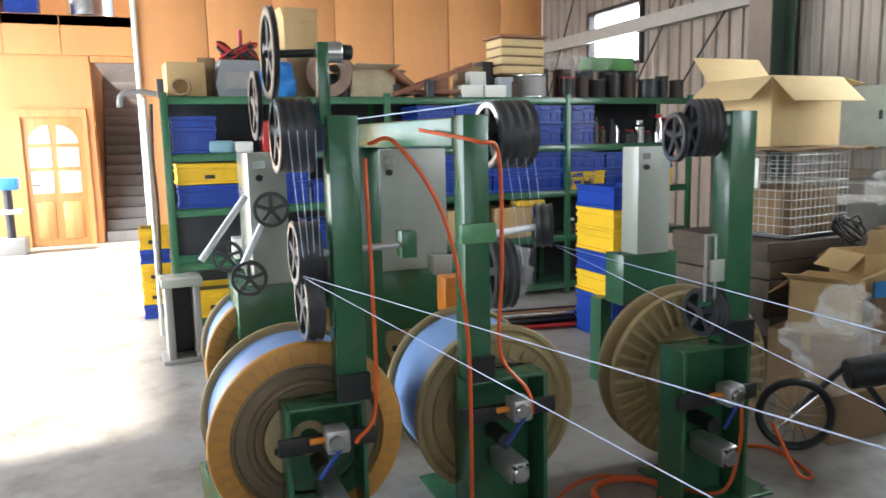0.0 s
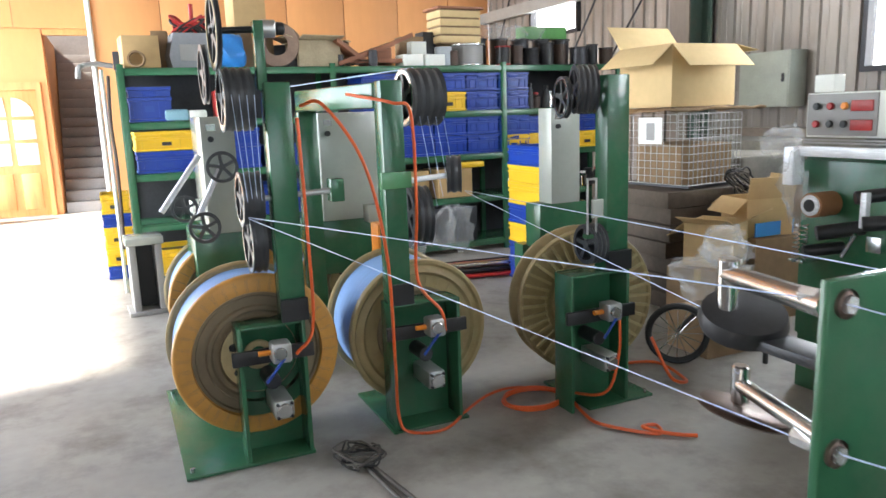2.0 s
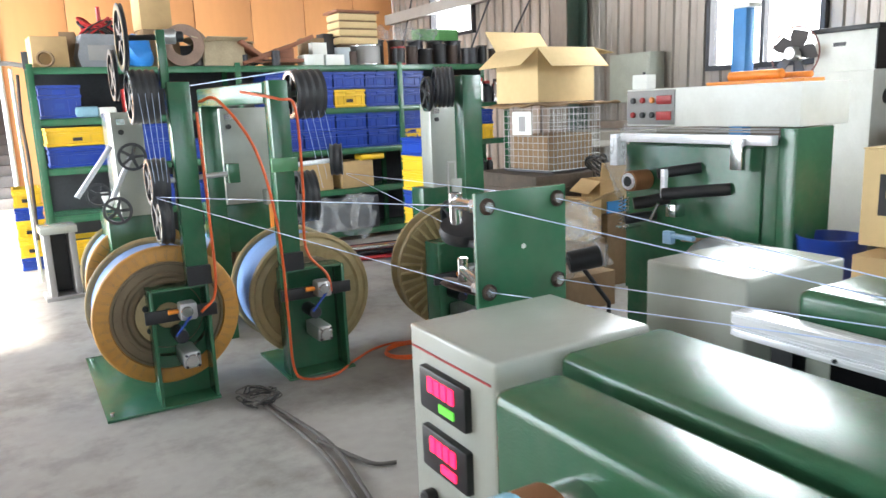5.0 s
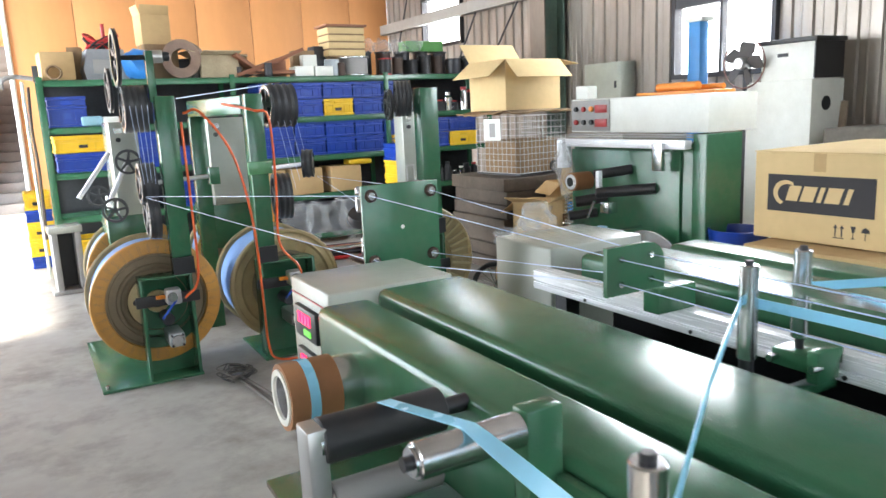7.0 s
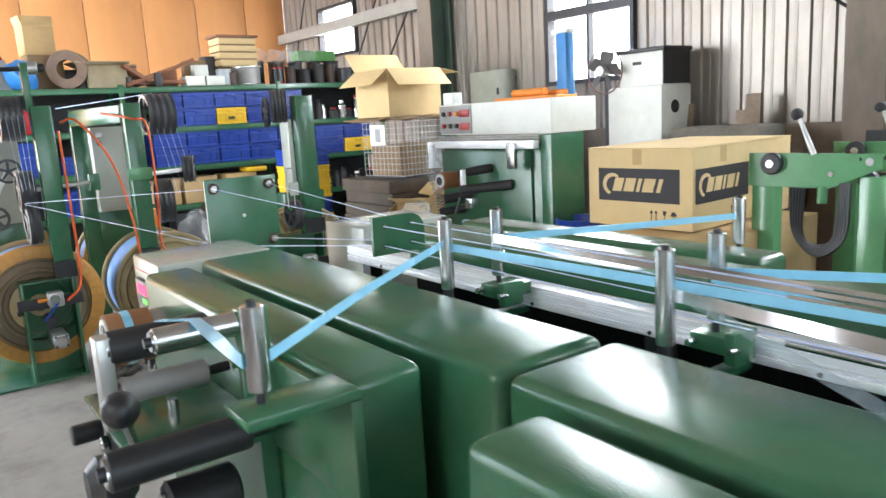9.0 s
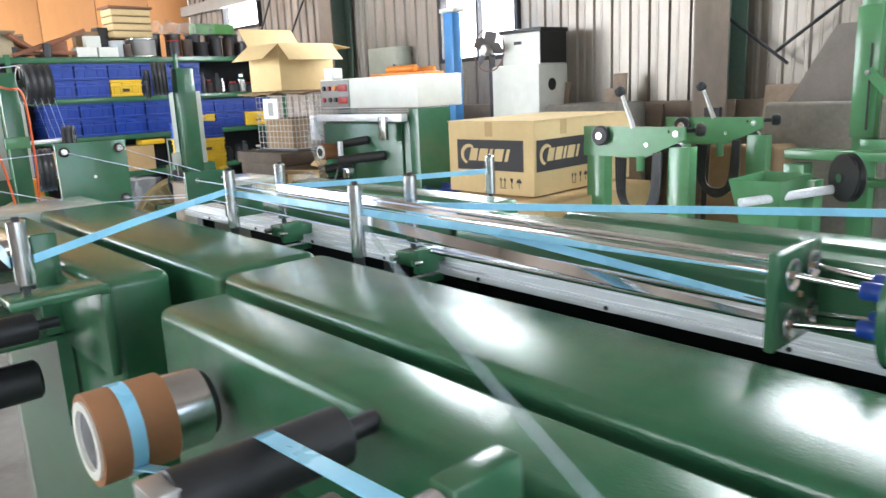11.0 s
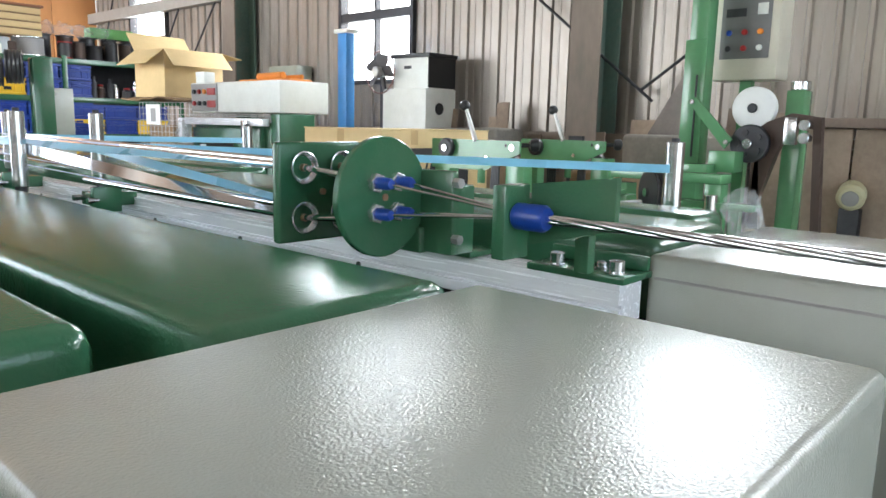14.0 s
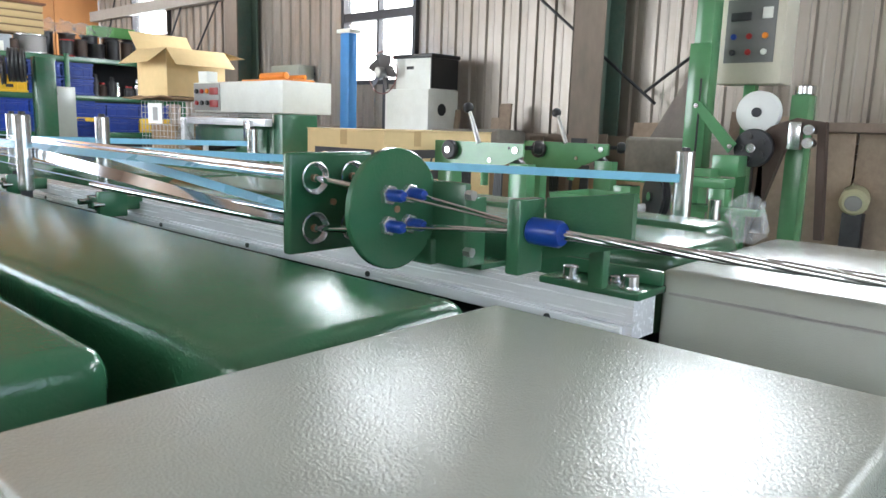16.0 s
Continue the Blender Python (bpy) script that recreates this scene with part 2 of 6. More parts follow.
def tube(pts, r, segs=8, bm=None, smooth_n=0):
    bm = bm if bm is not None else bmesh.new()
    P = spline(pts, smooth_n) if smooth_n else [Vector(p) for p in pts]
    rings, u = [], None
    for i, p in enumerate(P):
        t = (P[min(i + 1, len(P) - 1)] - P[max(i - 1, 0)]).normalized()
        u = t.orthogonal().normalized() if u is None else (u - t * u.dot(t)).normalized()
        w = t.cross(u)
        rings.append([bm.verts.new(p + (u * math.cos(2 * math.pi * k / segs) + w * math.sin(2 * math.pi * k / segs)) * r) for k in range(segs)])
    for A, B in zip(rings, rings[1:]):
        for k in range(segs):
            bm.faces.new((A[k], A[(k + 1) % segs], B[(k + 1) % segs], B[k]))
    bm.faces.new(rings[0][::-1])
    bm.faces.new(rings[-1])
    return bm


def prism(pts, axis, a0, a1, bevel=0.0):
    """A flat outline (in the two other axes, in order) thickened along axis."""
    bm = bmesh.new()
    def v(p, a):
        return bm.verts.new({"x": (a, p[0], p[1]), "y": (p[0], a, p[1]), "z": (p[0], p[1], a)}[axis])
    A, B = [v(p, a0) for p in pts], [v(p, a1) for p in pts]
    bm.faces.new(A[::-1])
    bm.faces.new(B)
    for i in range(len(A)):
        j = (i + 1) % len(A)
        bm.faces.new((A[i], A[j], B[j], B[i]))
    bmesh.ops.recalc_face_normals(bm, faces=bm.faces)
    if bevel:
        bmesh.ops.bevel(bm, geom=list(bm.edges), offset=bevel, segments=2, affect="EDGES")
    return bm


def ribbon(pts, ups, w, thick=0.0008, bm=None):
    """A flat tape along pts, w wide along ups."""
    bm = bm if bm is not None else bmesh.new()
    P = [Vector(p) for p in pts]
    R = []
    for i, p in enumerate(P):
        t = (P[min(i + 1, len(P) - 1)] - P[max(i - 1, 0)]).normalized()
        u = Vector(ups[i]).normalized() * w / 2
        n = t.cross(u).normalized() * thick
        R.append([bm.verts.new(c) for c in (p - u - n, p + u - n, p + u + n, p - u + n)])
    for A, B in zip(R, R[1:]):
        for k in range(4):
            bm.faces.new((A[k], A[(k + 1) % 4], B[(k + 1) % 4], B[k]))
    bm.faces.new(R[0][::-1])
    bm.faces.new(R[-1])
    return bm


def mesh_of(name, bm, material, smooth=True):
    bmesh.ops.recalc_face_normals(bm, faces=bm.faces)
    me = bpy.data.meshes.new(name)
    bm.to_mesh(me)
    bm.free()
    me.materials.append(material)
    if smooth:
        me.shade_smooth()
        me.set_sharp_from_angle(angle=radians(38))
    return me


def part(name, bm, material, parent, label="", smooth=True, kind=""):
    ob = new(name, mesh_of(name, bm, material, smooth) if isinstance(bm, bmesh.types.BMesh) else bm)
    ob.parent = parent
    return tagged(ob, label=label, kind=kind)


def solid(name, bm, material, label, category, group="", kind="", smooth=True):
    return tagged(new(name, mesh_of(name, bm, material, smooth)), label, category, group, kind)


def thing(name, x, y, z, rz, label, category, group="", kind=""):
    ob = new(name)
    ob.empty_display_size = 0.05
    ob.matrix_basis = pose(x, y, z, 0, 0, rz)
    return tagged(ob, label, category, group, kind)


# ---- the hall ----
X0, X1, Y0, Y1, H = -3.6, 6.25, -9.0, 11.05, 6.0
solid("floor", box(-16, X1 + 0.3, Y0 - 8, 13.6, -0.2, 0), CONC, "worn grey concrete workshop floor with stains", "floor", kind="structure")


def wall(name, bm, material, label):
    return solid(name, bm, material, label, "wall", kind="structure", smooth=False)


# east wall: ribbed sheet with windows cut through
# the window from y -6.4 to -4.7 is unseen, added for fill light
WINDOWS = [(2.67, 3.95, 1.72, 4.3), (-2.2, -0.5, 2.9, 4.5), (-6.4, -4.7, 2.9, 4.5), (8.3, 9.6, 2.55, 3.4)]
RIB = 0.21


def ribbed(bm, y0, y1, z0, z1):
    y = y0
    prof = []
    k = math.floor(y0 / RIB)
    while k * RIB < y1:
        for dy, dx in ((0.0, 0.0), (0.012, -0.026), (0.042, -0.026), (0.056, 0.0), (0.125, 0.0), (0.132, -0.004), (0.146, -0.004), (0.153, 0.0)):
            yy = k * RIB + dy
            if y0 <= yy <= y1:
                prof.append((yy, dx))
        k += 1
    prof = [(y0, 0.0)] + prof + [(y1, 0.0)]
    A = [bm.verts.new((X1 + d, yy, z0)) for yy, d in prof]
    B = [bm.verts.new((X1 + d, yy, z1)) for yy, d in prof]
    for i in range(len(A) - 1):
        bm.faces.new((A[i], A[i + 1], B[i + 1], B[i]))
    bm_box(bm, X1 + 0.01, X1 + 0.08, y0, y1, z0, z1)


bm = bmesh.new()
cuts = sorted(WINDOWS)
y = Y0
for a, b, z0, z1 in cuts:
    ribbed(bm, y, a, 0, H)
    ribbed(bm, a, b, 0, z0)
    ribbed(bm, a, b, z1, H)
    y = b
ribbed(bm, y, Y1, 0, H)
wall("wall_east", bm, SHEETM, "dusty grey-brown ribbed steel sheet wall")

for i, (a, b, z0, z1) in enumerate(WINDOWS):
    w = thing("window_%d" % (i + 1), X1, (a + b) / 2, z0, 0, "bright steel-framed window with overexposed daylight", "window", kind="structure")
    hw, hh = (b - a) / 2, z1 - z0
    fb = bmesh.new()
    for c in ((-hw, -hw + 0.05, 0, hh), (hw - 0.05, hw, 0, hh), (-hw + 0.05, hw - 0.05, 0, 0.05), (-hw + 0.05, hw - 0.05, hh - 0.05, hh)):
        bm_box(fb, -0.06, 0.06, *c)
    part("window_frame", fb, DARKSTEEL, w)
    if hh > 2:
        part("transom", box(-0.05, 0.05, -hw + 0.05, hw - 0.05, 0.74, 0.84), DARKSTEEL, w)
        part("mullion", box(-0.04, 0.04, -0.02, 0.02, 0.05, 0.74), DARKSTEEL, w)
        part("mullion", box(-0.04, 0.04, -0.02, 0.02, 0.84, hh - 0.05), DARKSTEEL, w)
    g = part("pane", box(0.0, 0.004, -hw + 0.05, hw - 0.05, 0.05, hh - 0.05), GLASSM, w)
    g.visible_shadow = False
solid("backdrop", box(9.5, 9.6, -12, 16, -1, 9), DAYSKY, "white overexposed daylight outside the windows", "sky", kind="structure")
solid("backdrop", box(-15.2, -15.1, -14, 18, -1, 9), DAYSKY, "white overexposed daylight outside the gate", "sky", kind="structure")

# west wall with a wide gate and an added opening, south wall with an added opening, roof
bm = bmesh.new()
bm_box(bm, X0 - 0.15, X0, Y0, -3.9, 0, H)
# unseen opening from y -3.9 to -0.6, added to brighten west-facing sides
bm_box(bm, X0 - 0.15, X0, -3.9, -0.6, 0, 2.0)
bm_box(bm, X0 - 0.15, X0, -3.9, -0.6, 2.95, H)
bm_box(bm, X0 - 0.15, X0, -0.6, 3.5, 0, H)
bm_box(bm, X0 - 0.15, X0, 13.2, 13.4, 0, H)
bm_box(bm, X0 - 0.15, X0, 3.5, 13.2, 4.0, H)
wall("wall_west", bm, SHEETM, "grey-brown sheet wall with a wide open gate and an opening added for side light")
# south opening is unseen, added only to let fill light in
bm = bmesh.new()
bm_box(bm, X0, -2.5, Y0 - 0.15, Y0, 0, H)
bm_box(bm, 3.5, X1 + 0.1, Y0 - 0.15, Y0, 0, H)
bm_box(bm, -2.5, 3.5, Y0 - 0.15, Y0, 4.2, H)
wall("wall_south", bm, SHEETM, "unseen grey-brown sheet wall with an opening added for fill light")
solid("ceiling", box(X0 - 0.2, X1 + 0.2, Y0 - 0.2, 13.6, H, H + 0.1), SHEETM, "grey sheet roof of the hall", "ceiling", kind="structure", smooth=False)

# orange office block: panelled front, door wall further back under the mezzanine
PX0 = -0.05
bm = box(PX0, X1, Y1 + 0.03, Y1 + 0.15, 0, H)
nw = wall("wall_north", bm, mat("panel_joint", (0.40, 0.17, 0.06), 0.6), "orange panelled office wall")
px = PX0
seam = 0.92
sheet = mesh_of("wall_panel", box(0, seam - 0.012, -0.012, 0.03, 0, 5.98, 0.003), PANEL)
k = 0
while px < X1 - 0.1:
    w = min(seam, X1 - px)
    for z in (0.0,):
        me = sheet if w == seam else mesh_of("wall_panel", box(0, w - 0.012, -0.012, 0.03, 0, 5.98, 0.003), PANEL)
        o = part("wall_panel", me, PANEL, nw)
        o.location = (px, Y1, z)
    px += w
part("corner_pipe", rod((PX0 - 0.03, Y1 - 0.05, 0), (PX0 - 0.03, Y1 - 0.05, H), 0.035), WHITE, nw)

YD = 13.3
bm = bmesh.new()
bm_box(bm, X0, -1.95, YD, YD + 0.15, 0, 3.05)
bm_box(bm, -1.95, -0.82, YD, YD + 0.15, 2.2, 3.05)
bm_box(bm, X0, PX0, YD - 0.12, YD - 0.005, 3.05, 3.66)
bm_box(bm, X0, PX0, YD + 0.9, YD + 1.0, 3.66, H)
wall("wall_office", bm, PANEL, "orange office wall under a mezzanine parapet")
for px in (-2.9, -2.0, -1.2):
    solid("trim", box(px, px + 0.012, YD - 0.126, YD - 0.121, 3.06, 3.65), mat("dark_joint", (0.35, 0.16, 0.07), 0.6), "thin dark panel joint", "trim", kind="structure")
wall("wall_stairwell", box(X0, 2.0, YD + 3.2, YD + 3.3, 0, H), STONE, "dim grey stairwell wall")
wall("stairwell_side", box(-0.86, -0.80, YD + 0.15, YD + 3.2, 0, 3.05), PANEL, "orange stairwell side wall")
wall("stairwell_soffit", box(-0.8, PX0, YD - 0.005, YD + 0.1, 2.95, 3.05), DOORM, "orange-brown lintel over the stairs")
st = thing("staircase", -0.78, YD, 0, 0, "grey concrete stairs going up to the mezzanine", "stairs", kind="structure")
step = mesh_of("step", box(0, 0.9, 0, 0.32, 0, 0.18, 0.008), STONE)
for i in range(16):
    o = part("step", step, STONE, st)
    o.location = (0, 0.05 + i * 0.20, i * 0.18)
part("side_wall", box(0.86, 0.92, -0.02, 3.2, 0, 3.6), mat("dark_stair_side", (0.13, 0.10, 0.08), 0.7), st)

wall("door_jamb", box(-0.93, -0.82, YD, YD + 0.15, 0, 2.2), PANEL, "orange wall strip beside the door")
dr = thing("door_1", -1.44, YD, 0, 0, "orange wooden panel door with arched glazing, closed", "door", kind="structure")
part("door_frame", prism([(-0.51, 0), (-0.44, 0), (-0.44, 2.08), (0.44, 2.08), (0.44, 0), (0.51, 0), (0.51, 2.2), (-0.51, 2.2)], "y", -0.05, 0.08), DOORM, dr)
part("door_leaf", box(-0.44, 0.44, 0.0, 0.05, 0.01, 2.08, 0.004), DOORM, dr)
for sx in (-1, 1):
    for z0, z1 in ((0.12, 0.72),):
        part("lower_panel", box(min(sx * 0.06, sx * 0.34), max(sx * 0.06, sx * 0.34), -0.022, 0.01, z0, z1, 0.014), DOORM, dr)
    for z0, z1 in ((0.86, 1.22), (1.28, 1.6)):
        part("glass_panel", box(min(sx * 0.04, sx * 0.36), max(sx * 0.04, sx * 0.36), -0.012, 0.01, z0, z1, 0.006), mat("frosted_glass", (0.75, 0.72, 0.6), 0.2), dr)
    arch = [(sx * 0.04, 1.66), (sx * 0.36, 1.66)] + [(sx * (0.04 + 0.32 * math.cos(a)), 1.66 + 0.3 * math.sin(a)) for a in (0.25, 0.5, 0.75, 1.0, 1.25, 1.5)]
    part("glass_panel", prism(arch, "y", -0.012, 0.01), mat("frosted_glass", (0.75, 0.72, 0.6), 0.2), dr)
part("handle", rod((-0.36, -0.05, 1.0), (-0.24, -0.05, 1.0), 0.012), STEEL, dr, "steel lever handle")

# steelwork along the east wall
COLD = mat("dusty_column_face", (0.25, 0.20, 0.165), 0.75, var=0.2, scale=2, dirt=(0.12, 0.13, 0.105), dscale=1.5, damt=0.6, stretch=(1, 1, 0.4))
for y, w in ((0.24, 0.30), (5.9, 0.30)):
    c = thing("steel_column", X1 - 0.22, y, 0, 0, "rust-stained green steel column of the hall", "column", kind="structure")
    part("flange", box(-0.17, -0.15, -w / 2, w / 2, 0, H), COLD, c, "flange under brown dust")
    part("flange", box(0.15, 0.17, -w / 2, w / 2, 0, H), COLM, c)
    part("web", box(-0.15, 0.15, -0.01, 0.01, 0, H), COLM, c)
solid("wall_beam", box(X1 - 0.17, X1 - 0.05, 6.1, Y1, 2.95, 3.12), mat("beam_grey", (0.33, 0.31, 0.28), 0.6), "pale steel beam along the sheet wall", "beam", kind="structure")
for p0, p1 in (((X1 - 0.1, 6.2, 3.5), (X1 - 0.1, 7.6, 2.0)), ((X1 - 0.1, 9.4, 4.6), (X1 - 0.1, 10.7, 2.2)), ((X1 - 0.1, 8.4, 2.2), (X1 - 0.1, 6.3, 4.8)), ((X1 - 0.15, 1.5, 2.9), (X1 - 0.15, -0.3, 1.5)), ((X1 - 0.15, -0.2, 1.6), (X1 - 0.15, -1.6, 2.6))):
    solid("brace_rod", rod(p0, p1, 0.014, 8), DARKSTEEL, "thin dark diagonal bracing rod on the wall", "brace", "bracing rods", kind="structure")
solid("low_wall", box(X1 - 0.16, X1 - 0.03, Y0, 5.6, 0, 1.22), mat("dirty_plaster", (0.24, 0.19, 0.15), 0.85, var=0.2, scale=1.5, dirt=(0.12, 0.09, 0.07), damt=0.6), "dirty brown plaster plinth below the sheet wall", "wall", kind="structure")


# ---- the machine line ----
ZT = 1.14


def cover(name, x0, x1, y0, y1, label, open_side=0.0):
    t = thing(name, (x0 + x1) / 2, (y0 + y1) / 2, 0, 0, label, "machine guard", "line covers")
    w, d = (x1 - x0) / 2, (y1 - y0) / 2
    part("hood", box(-w, w, -d, d, ZT - (0.10 if open_side else 0.34), ZT, 0.018, segs=4), GREEN, t)
    # far skirts are set back and painted black for the shade under the hood
    part("skirt", box(-w + 0.012 + open_side, w - 0.012, -d + 0.012, d - 0.012, 0.12, ZT - (0.098 if open_side else 0.335)), GAPSHADE if open_side else GREEN, t)
    for sx in (-1, 1):
        for sy in (-1, 1):
            part("foot", rod((sx * (w - 0.04), sy * (d - 0.06), 0), (sx * (w - 0.04), sy * (d - 0.06), 0.13), 0.018, 12), DARKSTEEL, t)
    return t


for y0, y1 in ((-1.69, -0.545), (-2.875, -1.705)):
    cover("line_cover", 0.487, 0.697, y0, y1, "glossy dark green sheet-steel machine cover with rounded edges")
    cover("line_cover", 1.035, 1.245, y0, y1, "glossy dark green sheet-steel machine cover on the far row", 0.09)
for y0, y1 in ((-1.585, -0.60), (-2.81, -1.81)):
    cover("drive_cover", 0.335, 0.45, y0, y1, "glossy dark green narrow drive cover with worn edges")
    cover("drive_cover", 1.28, 1.40, y0, y1, "glossy dark green narrow drive cover on the far row")


def cabinet(x0, x1, y0, y1, z, label):
    t = thing("control_cabinet", (x0 + x1) / 2, (y0 + y1) / 2, 0, 0, label, "cabinet")
    w, d = (x1 - x0) / 2, (y1 - y0) / 2
    part("body", box(-w, w, -d, d, 0.08, z, 0.007, segs=3), GREY, t)
    part("plinth", box(-w + 0.03, w - 0.03, -d + 0.03, d - 0.03, 0, 0.08), DARKSTEEL, t)
    return t, w, d


c1, w, d = cabinet(0.388, 0.684, -0.535, -0.29, ZT, "light grey steel control cabinet with red digital displays")
for i, z in enumerate((1.05, 0.95)):
    dsp = part("display", box(-w - 0.012, -w + 0.005, -0.06, 0.075, z - 0.035, z + 0.035, 0.004), BLACK, c1)
    for k in range(4):
        part("digit", box(-w - 0.0145, -w - 0.011, 0.03 - k * 0.02, 0.044 - k * 0.02, z, z + 0.024), LED, dsp, "glowing red digit")
    part("digit", box(-w - 0.0145, -w - 0.011, -0.03, 0.012, z - 0.024, z - 0.011), LEDG if i == 0 else LED, dsp)
for k in range(3):
    kb = part("knob", rod((-w - 0.022, -0.05 + 0.055 * k, 0.86), (-w, -0.05 + 0.055 * k, 0.86), 0.014, 16, 0.003), BLACK, c1)
part("cable_hole", rod((-0.536 + 0.59, -d - 0.002, 1.075), (-0.536 + 0.59, -d + 0.003, 1.075), 0.007, 16), BLACK, c1)
part("edge_line", box(-w - 0.002, -w + 0.001, -d + 0.01, d - 0.01, ZT - 0.036, ZT - 0.033), REDM, c1, "thin red edge line")
c2, w, d = cabinet(1.023, 1.34, -0.455, -0.20, ZT, "light grey steel control cabinet on the far row")
c3, w, d = cabinet(0.350, 0.705, -3.168, -2.888, ZT, "light grey steel cabinet with a glossy speckled top")
c4, w, d = cabinet(1.005, 1.36, -3.45, -2.88, 1.127, "light grey steel cabinet beside the cable")
part("door_line", box(-w - 0.002, -w, -d + 0.01, d - 0.01, 1.100, 1.1025), LTGREY, c4)

# the rail
rl = thing("guide_rail", 0.97, -1.58, 0, 0, "bright aluminium profile rail carrying the tape guides", "rail")
prof = [(-0.024, 1.057), (0.024, 1.057), (0.024, 1.10), (-0.024, 1.10), (-0.024, 1.0945), (-0.0225, 1.094), (-0.0225, 1.092), (-0.024, 1.0915), (-0.024, 1.078), (-0.017, 1.077), (-0.017, 1.0735), (-0.024, 1.0725)]
part("profile", prism(prof, "y", -1.3, 1.10), ALU, rl)
part("cover_strip", box(-0.031, -0.0245, -1.29, 1.09, 1.0575, 1.0715, 0.002), ALU, rl)
for y in (-1.15, 0.0, 1.0):
    part("post", box(-0.02, 0.02, y - 0.02, y + 0.02, 0, 1.057), DARKSTEEL, rl)
for k in range(8):
    part("screw", rod((-0.0335, -1.2 + k * 0.3, 1.065), (-0.0305, -1.2 + k * 0.3, 1.065), 0.004, 10), DARKSTEEL, rl)


def bolt(p, parent, r=0.0085, h=0.013):
    b = bmesh.new()
    bm_lathe(b, [(r * 1.5, 0), (r * 1.5, 0.0015), (r, 0.0015), (r, h), (r * 0.85, h + 0.001), (r * 0.5, h + 0.001), (r * 0.45, h * 0.5)], p, (0, 0, 1), 14)
    part("bolt", b, STEEL, parent, "steel socket-head bolt")


def guide_pin(x, y, z0, z1, label="polished steel tape guide pin on a green bracket", r=0.0135):
    t = thing("guide_pin", x, y, 0, 0, label, "guide pin", "tape guide pins")
    part("sleeve", rod((0, 0, z0), (0, 0, z1), r, 28, 0.0015), STEEL, t)
    part("shaft", rod((0, 0, z0 - 0.02), (0, 0, z1 + 0.006), r * 0.45, 14, 0.001), DARKSTEEL, t)
    return t


for x, y in ((0.744, -1.25), (0.744, -1.757)):
    t = guide_pin(x, y, 1.13, 1.268)
    part("bracket", box(-0.012, 0.20, -0.016, 0.012, 1.045, 1.06, 0.002), GREEN, t)
    part("stem", rod((0, 0, 1.055), (0, 0, 1.131), 0.010, 18), DARKSTEEL, t)
for x, y in ((0.888, -1.235), (0.893, -1.74)):
    t = guide_pin(x, y, 1.13, 1.268)
    part("bracket", box(-0.025, 0.06, -0.035, 0.03, 1.085, 1.112, 0.002), GREEN, t)
    part("clamp", box(-0.035, 0.02, -0.055, -0.036, 1.075, 1.125, 0.003), GREEN, t)
    for dy in (-0.05, 0.02):
        part("clamp_screw", rod((-0.045, dy, 1.10), (-0.025, dy, 1.10), 0.006, 12), STEEL, t)

# added bed: its black plate stands in for the shade between the covers
bd = thing("machine_bed", 0.82, -1.6, 0, 0, "added black bed standing in for the shade between the covers", "machine bed")
part("bed_plate", box(-0.128, 0.20, -1.27, 1.05, 0.56, 0.60, 0.004), GAPSHADE, bd)
part("bed_beam", box(-0.10, 0.18, -1.2, 1.0, 0.10, 0.56, 0.004), DARKSTEEL, bd)
# added black plate keeps light out of the gap's end
part("end_plate", box(-0.118, 0.122, -1.288, -1.275, 0.10, 1.04), GAPSHADE, bd)
part("label_block", box(0.085, 0.12, -0.42, -0.37, 1.0, 1.03, 0.002), CARDL, bd, "small yellowish label block")
part("label_stem", box(0.095, 0.11, -0.405, -0.385, 0.60, 1.0), DARKSTEEL, bd)
for sy in (-1.1, 0.9):
    part("bed_foot", box(-0.12, 0.19, sy - 0.06, sy + 0.06, 0, 0.10, 0.003), DARKSTEEL, bd)

# forming head: wire plates, disc, closing die
fh = thing("forming_head", 0.838, -2.52, 0, 0, "dark green steel plate with four polished funnels", "die plate")


def plate_with_bores(w, h, bores, y0, y1, bevel=0.004):
    """A plate in the x-z plane made of a grid that leaves square bores, ringed by round collars."""
    b = bmesh.new()
    bm_box(b, -w, w, y0, y1, -h, h, bevel, segs=3)
    return b


part("plate", plate_with_bores(0.064, 0.06, [], -0.007, 0.007), GREEN, fh).location = (0, 0, 1.176)
for sx in (-1, 1):
    for sz in (-1, 1):
        p = (sx * 0.029, -0.0085, 1.176 + sz * 0.03)
        b = bmesh.new()
        bm_lathe(b, [(0.0195, 0.0), (0.0195, 0.0015), (0.018, 0.002), (0.012, -0.006), (0.006, -0.0075)], (p[0], p[1] - 0.002, p[2]), (0, -1, 0), 28, caps=False)
        part("funnel", b, FUNNEL, fh, "polished steel funnel")
        part("insert", rod((p[0], -0.0125, p[2]), (p[0], -0.0075, p[2]), 0.0045, 16), COPPER, fh)
        part("tube", rod((p[0], -0.008, p[2]), (p[0] * 0.75, -0.11, 1.176 + sz * 0.022), 0.004, 10), CHROME, fh)
        b = bmesh.new()
        bm_lathe(b, [(0.009, 0), (0.0105, 0.002), (0.0105, 0.026), (0.008, 0.03), (0.004, 0.03)], (sx * 0.02, 0.03 - 0.11, 1.176 + sz * 0.022), (0, -1, 0), 18)
        part("sleeve", b, BLUEN, fh, "blue nylon sleeve")
for z in (1.13, 1.195):
    part("plate_nut", rod((0.062, -0.18, z), (0.062, -0.17, z), 0.006, 6), SATIN, fh)
part("pilot", rod((0, -0.01, 1.176), (0, -0.006, 1.176), 0.004, 14), COPPER, fh)
